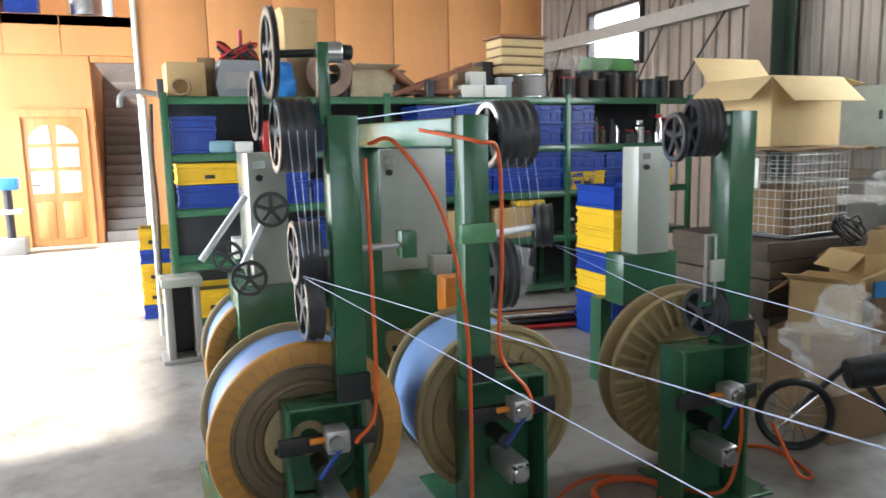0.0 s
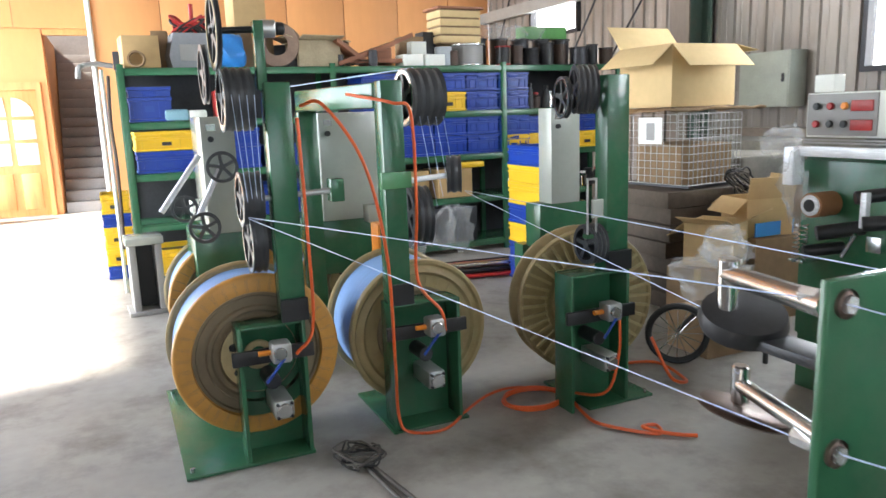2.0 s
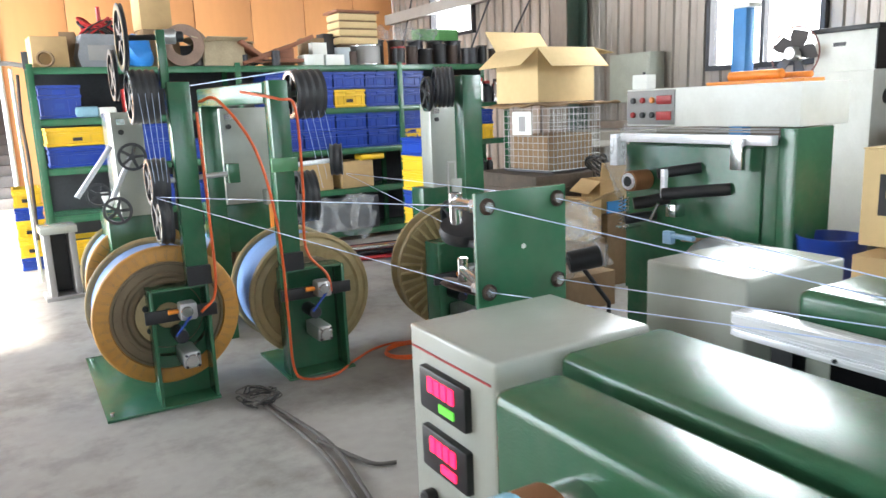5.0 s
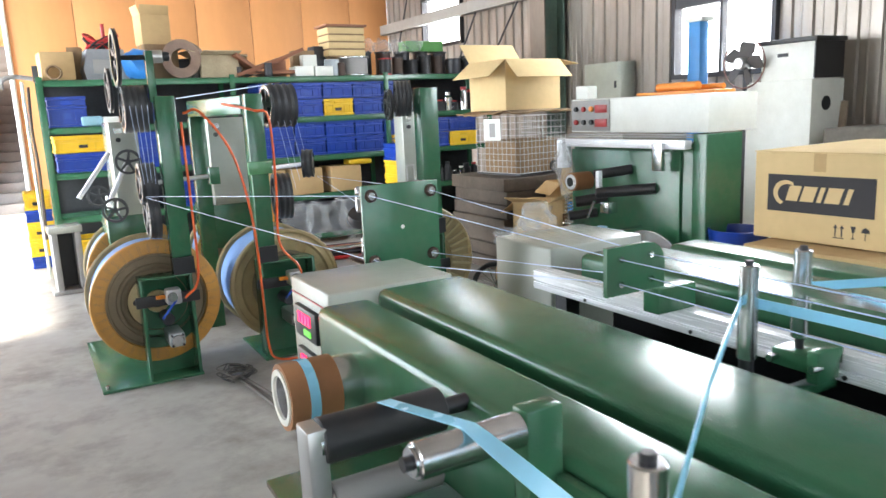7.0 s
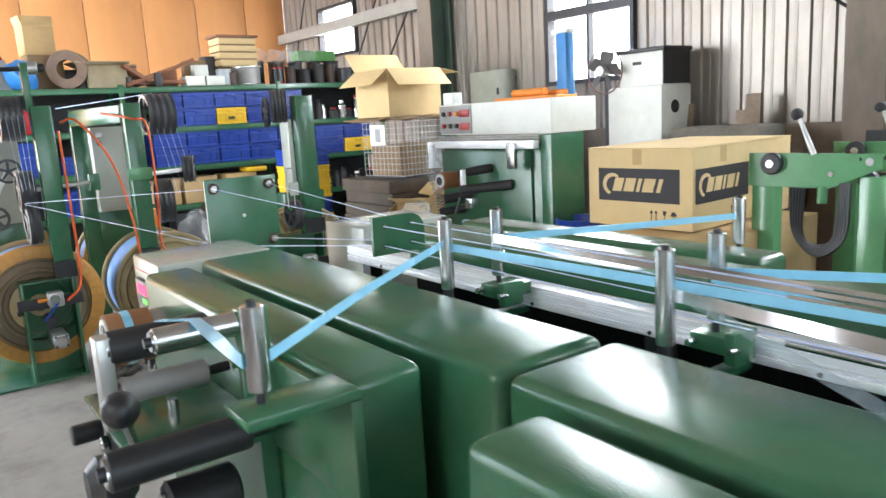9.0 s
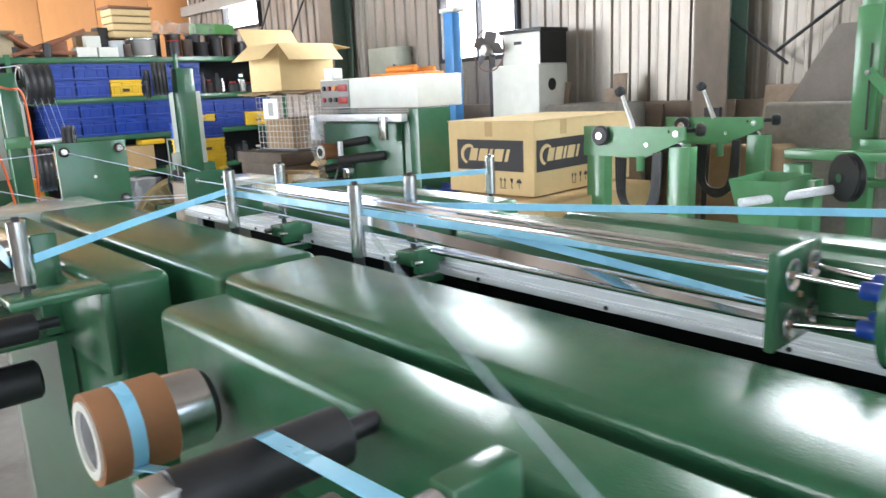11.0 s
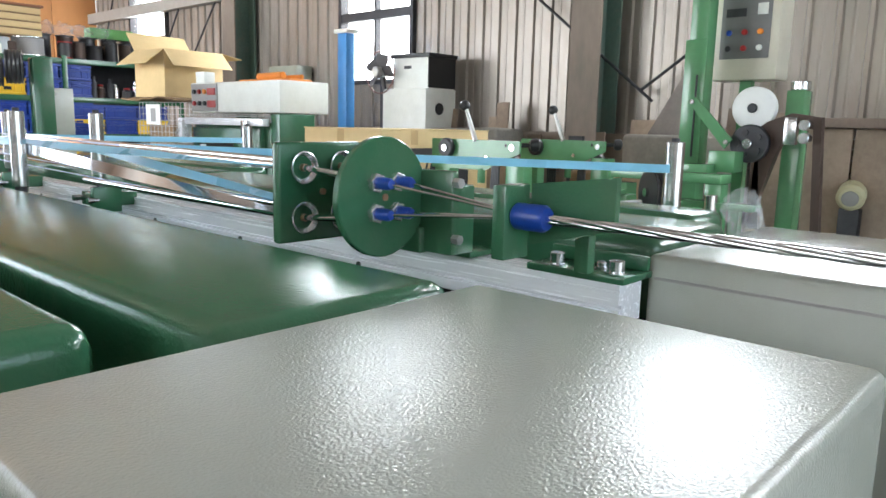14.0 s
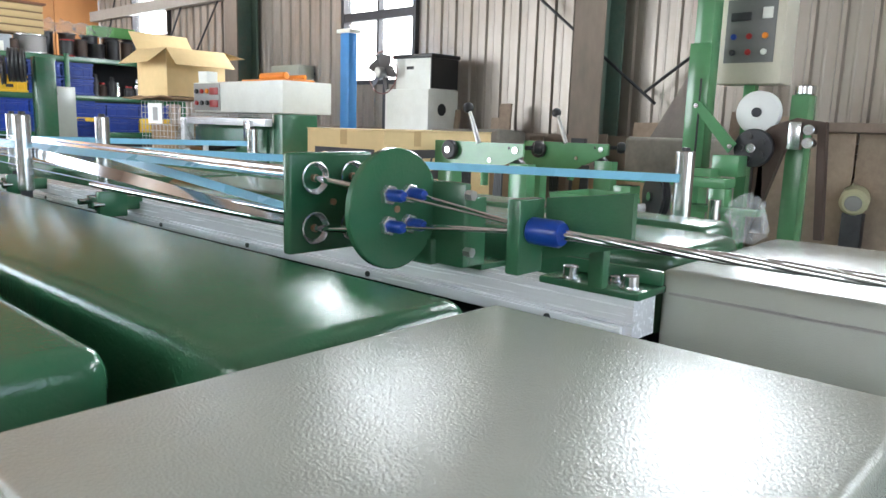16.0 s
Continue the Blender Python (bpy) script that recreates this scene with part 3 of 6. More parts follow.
part("back_plate", box(0.058, 0.07, -0.17, 0.005, 1.11, 1.208, 0.003), GREEN, fh)
part("base", box(0.104, 0.155, -0.16, 0.01, 1.1005, 1.108, 0.002), GREEN, fh)
part("base_web", box(0.066, 0.11, -0.16, -0.145, 1.108, 1.19, 0.002), GREEN, fh)
for y in (-0.13, -0.05):
    bolt((0.122, y, 1.108), fh)

dk = thing("wire_disc", 0.838, -2.635, 0, 0, "round dark green steel disc with four blue wire bushings", "disc")
part("disc", rod((0, 0.005, 1.178), (0, -0.005, 1.178), 0.068, 64, 0.0015), GREEN, dk)
for sx in (-1, 1):
    for sz in (-1, 1):
        b = bmesh.new()
        bm_lathe(b, [(0.0105, 0), (0.0115, 0.001), (0.0115, 0.007), (0.0105, 0.008)], (sx * 0.016, -0.005, 1.178 + sz * 0.017), (0, -1, 0), 6)
        n = part("nut", b, FUNNEL, dk, "hexagonal steel nut", smooth=False)
        b = bmesh.new()
        bm_lathe(b, [(0.0068, 0), (0.0068, 0.016), (0.005, 0.02), (0.002, 0.02)], (sx * 0.016, -0.0125, 1.178 + sz * 0.017), (0, -1, 0), 18)
        part("bushing", b, BLUEN, dk, "blue nylon bushing")
part("pilot", rod((0, -0.004, 1.178), (0, -0.0065, 1.178), 0.004, 14), COPPER, dk)
part("holder", box(0.05, 0.112, -0.012, 0.03, 1.1085, 1.14, 0.003), GREEN, dk)

cd = thing("closing_die", 0.862, -2.803, 0, 0, "blue nylon closing die in a dark green bracket", "die")
part("front_plate", box(-0.02, 0.022, -0.004, 0.012, 1.128, 1.203, 0.002), GREEN, cd)
part("side_plate", prism([(-0.10, 1.165), (-0.004, 1.14), (-0.004, 1.203), (-0.10, 1.215)], "x", 0.024, 0.032), GREEN, cd)
part("web", box(0.068, 0.082, -0.048, -0.030, 1.109, 1.15, 0.002), GREEN, cd)
part("web_link", box(0.0325, 0.082, -0.048, -0.030, 1.150, 1.165, 0.002), GREEN, cd)
part("base", box(0.081, 0.15, -0.083, 0.040, 1.1005, 1.109, 0.002), GREEN, cd)
part("rib", box(0.132, 0.14, -0.083, 0.04, 1.109, 1.125, 0.002), GREEN, cd)
b = bmesh.new()
bm_lathe(b, [(0.011, 0), (0.0135, 0.003), (0.0135, 0.034), (0.011, 0.038), (0.004, 0.038)], (0, -0.003, 1.172), (0, -1, 0), 24)
part("die", b, BLUEN, cd, "blue nylon die")
for p in ((0.096, 0.008), (0.100, -0.064)):
    bolt((p[0], p[1], 1.109), cd)
bolt((0.118, -0.036, 1.109), cd, 0.006, 0.006)

# stranded cable leaving the die: metal strands that turn round one another
cb = thing("stranded_cable", 0.862, -2.833, 1.172, 0, "bright twisted metal cable leaving the die", "cable")
for s in range(4):
    pts = []
    for i in range(150):
        y = -i * 0.012
        a = 2 * math.pi * (s / 4 + i * 0.012 / 0.20)
        pts.append((math.cos(a) * 0.0024, y, math.sin(a) * 0.0024))
    part("strand", tube(pts, 0.0027, 10), FOIL, cb)

wire_ends = [(sx * 0.016, sz * 0.017) for sx in (-1, 1) for sz in (-1, 1)]
for dx, dz in wire_ends:
    solid("foil_wire", tube([(0.838 + dx, -2.66, 1.178 + dz), (0.862 + dx * 0.15, -2.80, 1.172 + dz * 0.15)], 0.0016, 8), CHROME, "bright foil-wrapped wire between disc and die", "wire", "wires to the die")


# ---- payoff stands ----
def sheave(r, w, n, axis_mat=SHEAVE, spokes=5):
    """Meshes of one grooved wheel, axis along x."""
    prof = []
    d = 0.0
    for i in range(n):
        prof += [(r - 0.001, d), (r, d + 0.002), (r - 0.008, d + w / n * 0.5), (r, d + w / n - 0.002)]
        d = w / n * (i + 1)
    rim = bmesh.new()
    bm_lathe(rim, [(r * 0.80, 0)] + prof + [(r * 0.80, w)], (0, 0, 0), (1, 0, 0), 40, caps=False)
    A = bm_lathe(rim, [(r * 0.80, 0.0), (r * 0.80, w)], (0, 0, 0), (1, 0, 0), 40, caps=False)
    face = bmesh.new()
    bm_lathe(face, [(r * 0.22, 0.002), (r * 0.22, w - 0.002)], (0, 0, 0), (1, 0, 0), 20)
    for k in range(spokes):
        a = 2 * math.pi * k / spokes
        m = Matrix.Rotation(a, 4, "X")
        bm_box(face, 0.004, w - 0.004, -r * 0.10, r * 0.10, r * 0.18, r * 0.82, 0, m)
    ring = bmesh.new()
    bm_lathe(ring, [(r * 0.80, 0.004), (r * 0.80, -0.0015), (r * 0.93, -0.0015), (r * 0.93, 0.004)], (0, 0, 0), (1, 0, 0), 40, caps=False)
    return rim, face, ring


turning_sheaves = []


def put_sheave(stand, x, y, z, r, w, n, rim_mat=SHEAVE, ring_mat=SHEAVE, name="sheave", tilt=0, turns=True):
    rim, face, ring = sheave(r, w, n)
    s = part(name, rim, rim_mat, stand, "grooved grey wire sheave")
    s.matrix_basis = pose(x, y, z, 0, 0, tilt)
    part("spokes", face, rim_mat, s)
    if turns:
        turning_sheaves.append((s, -400.0))
    part("side_ring", ring, ring_mat, s, "bright machined side ring")
    return s


def bm_ring(bm, profile, yy, segs=72):
    """A closed ring turned round the y axis."""
    return bm_lathe(bm, profile + profile[:1], (0, yy, 0), (0, 1, 0), segs, caps=False)


def reel(x, y, z, r, depth, flange=TAN, front=TAN, wound=True, label="", style="amber", rz=0.0):
    """A cable reel with its axis along y; the front flange is at y."""
    t = thing("cable_reel", x, y, z, rz, label, "cable reel", "cable reels")
    b = bmesh.new()
    bm_ring(b, [(r * 0.3, 0.010), (r * 0.97, 0.0), (r, 0.008), (r, 0.026), (r * 0.96, 0.034), (r * 0.3, 0.034)], depth - 0.034)
    part("flange", b, flange, t, "plain rear flange")
    b = bmesh.new()
    if style == "amber":
        bm_ring(b, [(r * 0.77, 0.016), (r * 0.785, 0.002), (r * 0.965, 0.0), (r * 0.99, 0.006), (r, 0.016), (r, 0.03), (r * 0.96, 0.036), (r * 0.77, 0.036)], 0)
    elif style == "tan":
        bm_ring(b, [(r * 0.60, 0.02), (r * 0.68, 0.016), (r * 0.78, 0.014), (r * 0.82, 0.001), (r * 0.86, 0.012), (r * 0.91, 0.012), (r * 0.94, 0.0), (r * 0.985, 0.001), (r, 0.01), (r, 0.03), (r * 0.96, 0.036), (r * 0.60, 0.036)], 0)
    else:
        bm_ring(b, [(r * 0.60, 0.022), (r * 0.64, 0.014), (r * 0.93, 0.014), (r * 0.95, 0.004), (r * 0.985, 0.004), (r, 0.012), (r, 0.03), (r * 0.96, 0.036), (r * 0.60, 0.036)], 0)
    f = part("flange", b, front, t)
    nr, r0, r1, yr, hw = {"amber": (40, 0.79, 0.95, -0.0016, 0.0013), "tan": (24, 0.62, 0.78, 0.011, 0.003), "ribbed": (38, 0.60, 0.96, -0.002, 0.0080)}[style]
    for i in range(nr):
        q = Matrix.Rotation(2 * math.pi * i / nr, 4, "Y")
        rb = bmesh.new()
        bm_box(rb, r * r0, r * r1, yr, 0.018, -hw, hw, 0, q)
        part("rib", rb, PALEN if style == "ribbed" else BROWNIN if style == "amber" else front, f)
    b = bmesh.new()
    bm_ring(b, [(r * 0.44, 0.018), (r * 0.47, 0.008), (r * 0.50, 0.020), (r * 0.53, 0.020), (r * 0.56, 0.010), (r * 0.60, 0.010), (r * 0.62, 0.022), (r * 0.72, 0.022), (r * 0.74, 0.014), (r * 0.78, 0.018), (r * 0.78, 0.034), (r * 0.44, 0.034)] if style == "amber" else [(r * 0.44, 0.018), (r * 0.47, 0.008), (r * 0.50, 0.020), (r * 0.53, 0.020), (r * 0.56, 0.010), (r * 0.60, 0.010), (r * 0.62, 0.022), (r * 0.71, 0.022), (r * 0.71, 0.034), (r * 0.44, 0.034)], 0)
    part("web_ring", b, BROWNIN if style != "ribbed" else TAN, t, "brown ridged reel web")
    b = bmesh.new()
    bm_ring(b, [(r * 0.09, 0.016), (r * 0.11, 0.004), (r * 0.17, 0.004), (r * 0.19, 0.012), (r * 0.42, 0.012), (r * 0.45, 0.020), (r * 0.45, 0.034), (r * 0.09, 0.034)], 0)
    dsc = part("web_disc", b, PALEN, t, "pale beige centre disc")
    for i in range(6):
        a = 2 * math.pi * i / 6 + 0.3
        c, s_ = math.cos(a) * r * 0.32, math.sin(a) * r * 0.32
        part("web_bore", rod((c, 0.0105, s_), (c, 0.02, s_), r * 0.05, 18), BLACK, dsc, "dark bore")
    b = bmesh.new()
    rr = r * (0.92 if wound else 0.6)
    prof = [(rr * (1 + 0.004 * (i % 2)), 0.036 + (depth - 0.072) * i / 40) for i in range(41)]
    bm_lathe(b, prof, (0, 0, 0), (0, 1, 0), 48)
    part("winding", b, WIND if wound else BROWNIN, t, "glossy blue-grey wound wire" if wound else "")
    return t


def payoff(x0, x1, y, px0, px1, label, side=1, zb=0.625):
    """Stand with an open motor box at its foot and a tall post; local origin on the floor at the box's front left corner."""
    t = thing("payoff_stand", x0, y, 0, 0, label, "payoff stand", "payoff stands")
    w = x1 - x0
    part("box_side", box(0, 0.018, 0, 0.15, 0, zb, 0.003), GREEN, t)
    part("box_side", box(w - 0.018, w, 0, 0.15, 0, zb, 0.003), GREEN, t)
    part("box_back", box(0.018, w - 0.018, 0.135, 0.15, 0, zb), GREEN, t)
    part("box_top", box(0.018, w - 0.018, 0, 0.15, zb - 0.012, zb, 0.003), GREEN, t)
    if side < 0:
        part("base_foot", box(-0.02, w + 0.03, -0.01, 0.55, 0, 0.014, 0.003), GREEN, t)
    a, b_ = px0 - x0, px1 - x0
    part("post", box(a, b_, 0.02, 0.12, zb, 1.65, 0.006), GREEN, t)
    part("post_cap_block", box(a - 0.004, b_ + 0.004, -0.006, 0.02, zb + 0.002, zb + 0.10), BLACK, t)
    part("bearing", box(-0.03, w + 0.03, -0.012, 0.012, 0.46, 0.525, 0.005), BLACK, t)
    brk = part("brake_valve", box(w * 0.42, w * 0.42 + 0.085, -0.10, -0.012, 0.475, 0.565, 0.014), SATIN, t, "cast aluminium brake valve")
    part("spigot", rod((w * 0.42 - 0.05, -0.05, 0.52), (w * 0.42, -0.05, 0.52), 0.012, 12), ORANGEP, brk)
    part("lever", rod((w * 0.42 + 0.05, -0.10, 0.50), (w * 0.30, -0.12, 0.41), 0.007, 10), BLUEN, brk, "blue lever")
    part("cap", rod((w * 0.46 + 0.02, -0.12, 0.525), (w * 0.46 + 0.02, -0.10, 0.525), 0.028, 20, 0.004), STEEL, brk)
    part("axle_end", rod((w * 0.46, -0.01, 0.37), (w * 0.46, 0.13, 0.37), 0.035, 20, 0.004), DARKSTEEL, t)
    mt = part("brake_cylinder", box(w * 0.40, w * 0.40 + 0.088, -0.08, 0.13, 0.215, 0.303, 0.016), SATIN, t, "aluminium brake cylinder")
    part("end_cap", rod((w * 0.40 + 0.044, -0.095, 0.259), (w * 0.40 + 0.044, -0.075, 0.259), 0.034, 24, 0.005), STEEL, mt)
    for ex in (0.014, 0.074):
        for ez in (0.229, 0.289):
            part("tie_bolt", rod((w * 0.40 + ex, -0.088, ez), (w * 0.40 + ex, -0.078, ez), 0.007, 10), DARKSTEEL, mt)
    return t


s1 = payoff(0.37, 0.665, 2.475, 0.57, 0.68, "dark green payoff stand with sheaves and a brake valve")
part("base_plate", box(-0.26, 0.30, -0.015, 1.12, 0, 0.016, 0.003), GREEN, s1, "green base plate on the floor")
for by in (0.03, 1.05):
    part("anchor_bolt", rod((-0.23, by, 0.015), (-0.23, by, 0.035), 0.011, 6), STEEL, s1)
put_sheave(s1, 0.045, 0.18, 1.585, 0.135, 0.125, 4, ring_mat=STEEL)
put_sheave(s1, 0.085, 0.16, 1.16, 0.12, 0.09, 2, ring_mat=STEEL)
put_sheave(s1, 0.105, 0.16, 0.97, 0.14, 0.065, 2, ring_mat=STEEL)
put_sheave(s1, 0.035, 0.20, 1.87, 0.165, 0.022, 1, rim_mat=SHEAVE, ring_mat=TAN)
put_sheave(s1, 0.0, 0.36, 1.70, 0.13, 0.02, 1)
part("mast", box(0.185, 0.225, 0.06, 0.12, 1.62, 1.90, 0.003), GREEN, s1)
part("top_shaft", rod((0.03, 0.20, 1.87), (0.26, 0.10, 1.87), 0.014, 14), BLACK, s1)
part("shaft_collar", rod((0.215, 0.10, 1.87), (0.28, 0.09, 1.87), 0.036, 22, 0.004), SATIN, s1)
part("shaft_knob", rod((0.28, 0.09, 1.87), (0.315, 0.09, 1.87), 0.026, 22, 0.005), BLACK, s1)
part("guide_arm", rod((0.11, 0.10, 1.16), (0.48, 0.06, 1.18), 0.013, 14), SATIN, s1)
part("arm_bracket", box(0.46, 0.52, 0.03, 0.1, 1.13, 1.23, 0.004), GREEN, s1)

s2 = payoff(1.07, 1.42, 2.47, 1.075, 1.18, "dark green payoff stand with an orange air hose", side=-1)
skew = Matrix.Translation((0, 0.12, 0)) @ Matrix.Rotation(radians(8), 4, "Z")
part("top_beam", box(0.0, 0.12, 0.0, 0.95, 1.53, 1.645, 0.01, m=skew), GREEN, s2)
part("rear_post", box(-0.135, -0.03, 0.98, 1.08, 0, 1.53, 0.006), GREEN, s2)
put_sheave(s2, 0.165, 0.16, 1.575, 0.135, 0.17, 4, ring_mat=STEEL)
put_sheave(s2, 0.20, 0.25, 1.00, 0.15, 0.10, 3, tilt=-8)
put_sheave(s2, 0.37, 0.14, 1.205, 0.092, 0.07, 2, tilt=-24)
part("arm_bracket", box(-0.02, 0.125, -0.01, 0.02, 1.17, 1.245, 0.004), LGREEN, s2)
part("guide_arm", rod((0.12, 0.02, 1.20), (0.43, 0.13, 1.205), 0.014, 14), ALU, s2)

s3 = payoff(1.915, 2.262, 2.25, 2.135, 2.265, "dark green payoff stand with a tan reel", zb=0.70)
part("base_plate", box(0.10, 0.50, -0.01, 0.42, 0, 0.016, 0.003), GREEN, s3, "green base plate on the floor")
part("anchor_bolt", rod((0.47, 0.02, 0.015), (0.47, 0.02, 0.035), 0.011, 6), STEEL, s3)
put_sheave(s3, 0.075, 0.09, 1.585, 0.115, 0.10, 4, tilt=-22)
put_sheave(s3, 0.05, 0.16, 1.55, 0.10, 0.025, 1, ring_mat=STEEL, tilt=-12)
put_sheave(s3, 0.12, 0.06, 0.84, 0.10, 0.075, 3)
part("dancer_slide", box(0.085, 0.091, -0.01, 0.0, 0.90, 1.16), SATIN, s3)
part("dancer_slide", box(0.135, 0.141, -0.01, 0.0, 0.90, 1.16), SATIN, s3)
part("slide_head", box(0.085, 0.141, -0.01, 0.0, 1.16, 1.17), SATIN, s3)
part("slide_foot", box(0.085, 0.22, -0.012, 0.03, 0.88, 0.90), GREEN, s3)
part("slide_block", box(0.10, 0.165, -0.03, -0.012, 0.98, 1.07, 0.006), GREY, s3)

turning_reels = [reel(0.475, 2.60, 0.46, 0.37, 0.36, TAN, ORANGEN, True, "large reel with amber seamed flange and blue-grey wire")]
turning_reels.append(reel(1.28, 2.64, 0.43, 0.365, 0.42, TAN, TAN, True, "large tan reel wound with blue-grey wire", "tan"))
reel(2.26, 2.60, 0.455, 0.40, 0.17, TAN, TAN, False, "large tan reel with ribbed flange, nearly empty", "ribbed", -9.0)
reel(0.54, 3.72, 0.45, 0.365, 0.36, TAN, ORANGEN, True, "large reel with amber flange on a rear stand")
reel(1.30, 3.75, 0.45, 0.365, 0.36, TAN, ORANGEN, True, "large amber reel behind the hose stand")


def electric_box(x0, x1, y0, y1, z0, z1, post_x, label):
    """Rear stand: reel carrier box on the floor with a grey switch box mounted on it."""
    t = thing("switch_box_stand", (x0 + x1) / 2, y0, 0, 0, label, "switch box", "rear switch boxes")
    w = (x1 - x0) / 2
    part("switch_box", box(-w, w, 0, y1 - y0, z0, z1, 0.006), GREY, t, "light grey steel switch box")
    part("switch", rod((-w + 0.05, -0.02, z1 - 0.12), (-w + 0.05, 0.0, z1 - 0.12), 0.016, 16), BLACK, t)
    part("nameplate", box(-w + 0.03, -w + 0.08, -0.003, 0.0, z1 - 0.075, z1 - 0.04), STEEL, t)
    part("carrier", box(-w - 0.08, w + 0.08, 0.02, y1 - y0 + 0.05, 0.55, z0, 0.006), GREEN, t)
    part("leg", box(-w - 0.08, -w, 0.25, 0.37, 0, 0.55), GREEN, t)
    part("leg", box(w, w + 0.08, 0.25, 0.37, 0, 0.55), GREEN, t)
    return t, w


e1, w = electric_box(0.42, 0.60, 3.55, 4.0, 0.88, 1.52, 0, "grey switch box with dancer arms on a green rear stand")
for (a, b_) in (((-0.11, -0.03, 1.32), (-0.33, -0.05, 1.03)), ((0.0, -0.03, 1.26), (-0.15, -0.05, 0.98))):
    part("dancer_arm", tube([a, b_], 0.016, 8), ALU, e1, "bright flat dancer arm")
put_sheave(e1, 0.0, -0.06, 1.25, 0.085, 0.03, 1, tilt=80)
put_sheave(e1, -0.12, -0.07, 0.93, 0.085, 0.03, 1, tilt=80)
put_sheave(e1, -0.20, 0.10, 1.02, 0.075, 0.03, 1, tilt=80)
e2, w = electric_box(1.09, 1.46, 3.62, 3.95, 0.88, 1.52, 0, "large grey switch box on a green rear stand")
part("junction_box", box(0.02, 0.12, -0.22, -0.12, 0.88, 0.98, 0.006), GREY, e2)
part("air_regulator", box(0.0, 0.13, -0.42, -0.30, 0.72, 0.90, 0.01), ORANGEP, e2, "orange air regulator block")
e3, w = electric_box(2.65, 2.88, 3.55, 3.71, 0.86, 1.50, 0, "narrow grey switch box on a green rear stand")

# hoses
def hose(pts, r, label, material=HOSE, name="air_hose"):
    return solid(name, tube(pts, r, 8, smooth_n=8), material, label, "hose", "air hoses")


hose([(1.0, 2.75, 1.60), (1.10, 2.42, 1.55), (1.19, 2.43, 1.50), (1.20, 2.43, 1.1), (1.19, 2.43, 0.75), (1.28, 2.38, 0.60), (1.30, 2.38, 0.5)], 0.0075, "orange air hose down the green post")
hose([(0.72, 2.52, 1.55), (0.80, 2.45, 1.55), (0.95, 2.40, 1.30), (1.02, 2.36, 0.9), (1.05, 2.40, 0.4), (1.07, 2.44, 0.10), (1.12, 2.43, 0.012), (1.28, 2.38, 0.012), (1.50, 2.55, 0.012), (1.68, 2.66, 0.012), (1.85, 2.66, 0.014), (2.01, 2.45, 0.03), (2.08, 2.2, 0.10), (2.13, 2.16, 0.30), (2.14, 2.17, 0.5)], 0.0075, "orange air hose hanging and lying on the floor")
coil = []
for i in range(60):
    a = i * 2 * math.pi / 20
    coil.append((1.83 + 0.16 * math.cos(a) * (1 + 0.04 * math.sin(i)), 2.48 + 0.13 * math.sin(a), 0.012 + 0.008 * (i // 20)))
hose(coil, 0.0075, "orange air hose coiled on the floor")
hose([(2.0, 2.42, 0.03), (1.96, 2.22, 0.012), (1.95, 2.08, 0.012), (2.05, 1.92, 0.012), (2.13, 1.85, 0.014), (2.16, 1.92, 0.02), (2.09, 1.93, 0.024), (2.12, 1.85, 0.024), (2.20, 1.80, 0.012), (2.26, 1.755, 0.012)], 0.009, "orange air hose trailing on the floor")
hose([(2.45, 2.3, 0.3), (2.5, 2.2, 0.1), (2.7, 2.3, 0.012), (2.75, 2.6, 0.012), (2.5, 2.7, 0.012)], 0.009, "orange air hose beside the stand")
hose([(0.70, 2.5, 1.5), (0.70, 2.46, 1.0), (0.69, 2.44, 0.6), (0.60, 2.40, 0.5)], 0.0075, "orange air hose at the stand foot")
for pts in ([(0.84, 2.25, 0.012), (0.92, 1.75, 0.012), (0.935, 1.54, 0.012), (0.92, 1.33, 0.012), (0.875, 1.0, 0.012), (0.80, 0.4, 0.012), (0.72, -0.1, 0.012)], [(0.82, 2.2, 0.012), (0.86, 1.8, 0.012), (0.875, 1.5, 0.012), (0.85, 1.2, 0.012), (0.81, 0.9, 0.012), (0.70, 0.3, 0.012), (0.64, -0.2, 0.012)], [(0.90, 1.65, 0.012), (0.97, 1.42, 0.012), (1.02, 1.30, 0.012), (1.10, 1.26, 0.012)]):
    hose(pts, 0.009, "grey-brown power cable on the floor", CABLEM, "power_cable")

tangle_rng = random.Random(9)
for k in range(4):
    pts = []
    for i in range(20):
        a = i * 0.55 + k
        pts.append((0.82 + 0.10 * math.cos(a) * tangle_rng.uniform(0.5, 1.15), 2.28 + 0.13 * math.sin(a) * tangle_rng.uniform(0.5, 1.15), 0.012 + 0.012 * k + 0.015 * tangle_rng.random()))
    hose(pts, 0.0045, "dark power cable tangled on the floor", (BLACK, CABLEM)[k % 2], "power_cable")

# the wire guide plate in front of the line, and its wires
gp = thing("wire_guide_plate", 0.81, -0.035, 0, 0, "dark green upright plate with four wire guides", "guide plate")
part("plate", box(-0.122, 0.122, -0.007, 0.007, 0.75, 1.302, 0.003), GREEN, gp)
part("foot", box(-0.10, 0.10, -0.05, 0.10, 0, 0.75, 0.004), GREEN, gp)
GUIDES = [(-0.095, 1.272), (0.095, 1.272), (-0.095, 1.085), (0.095, 1.085)]
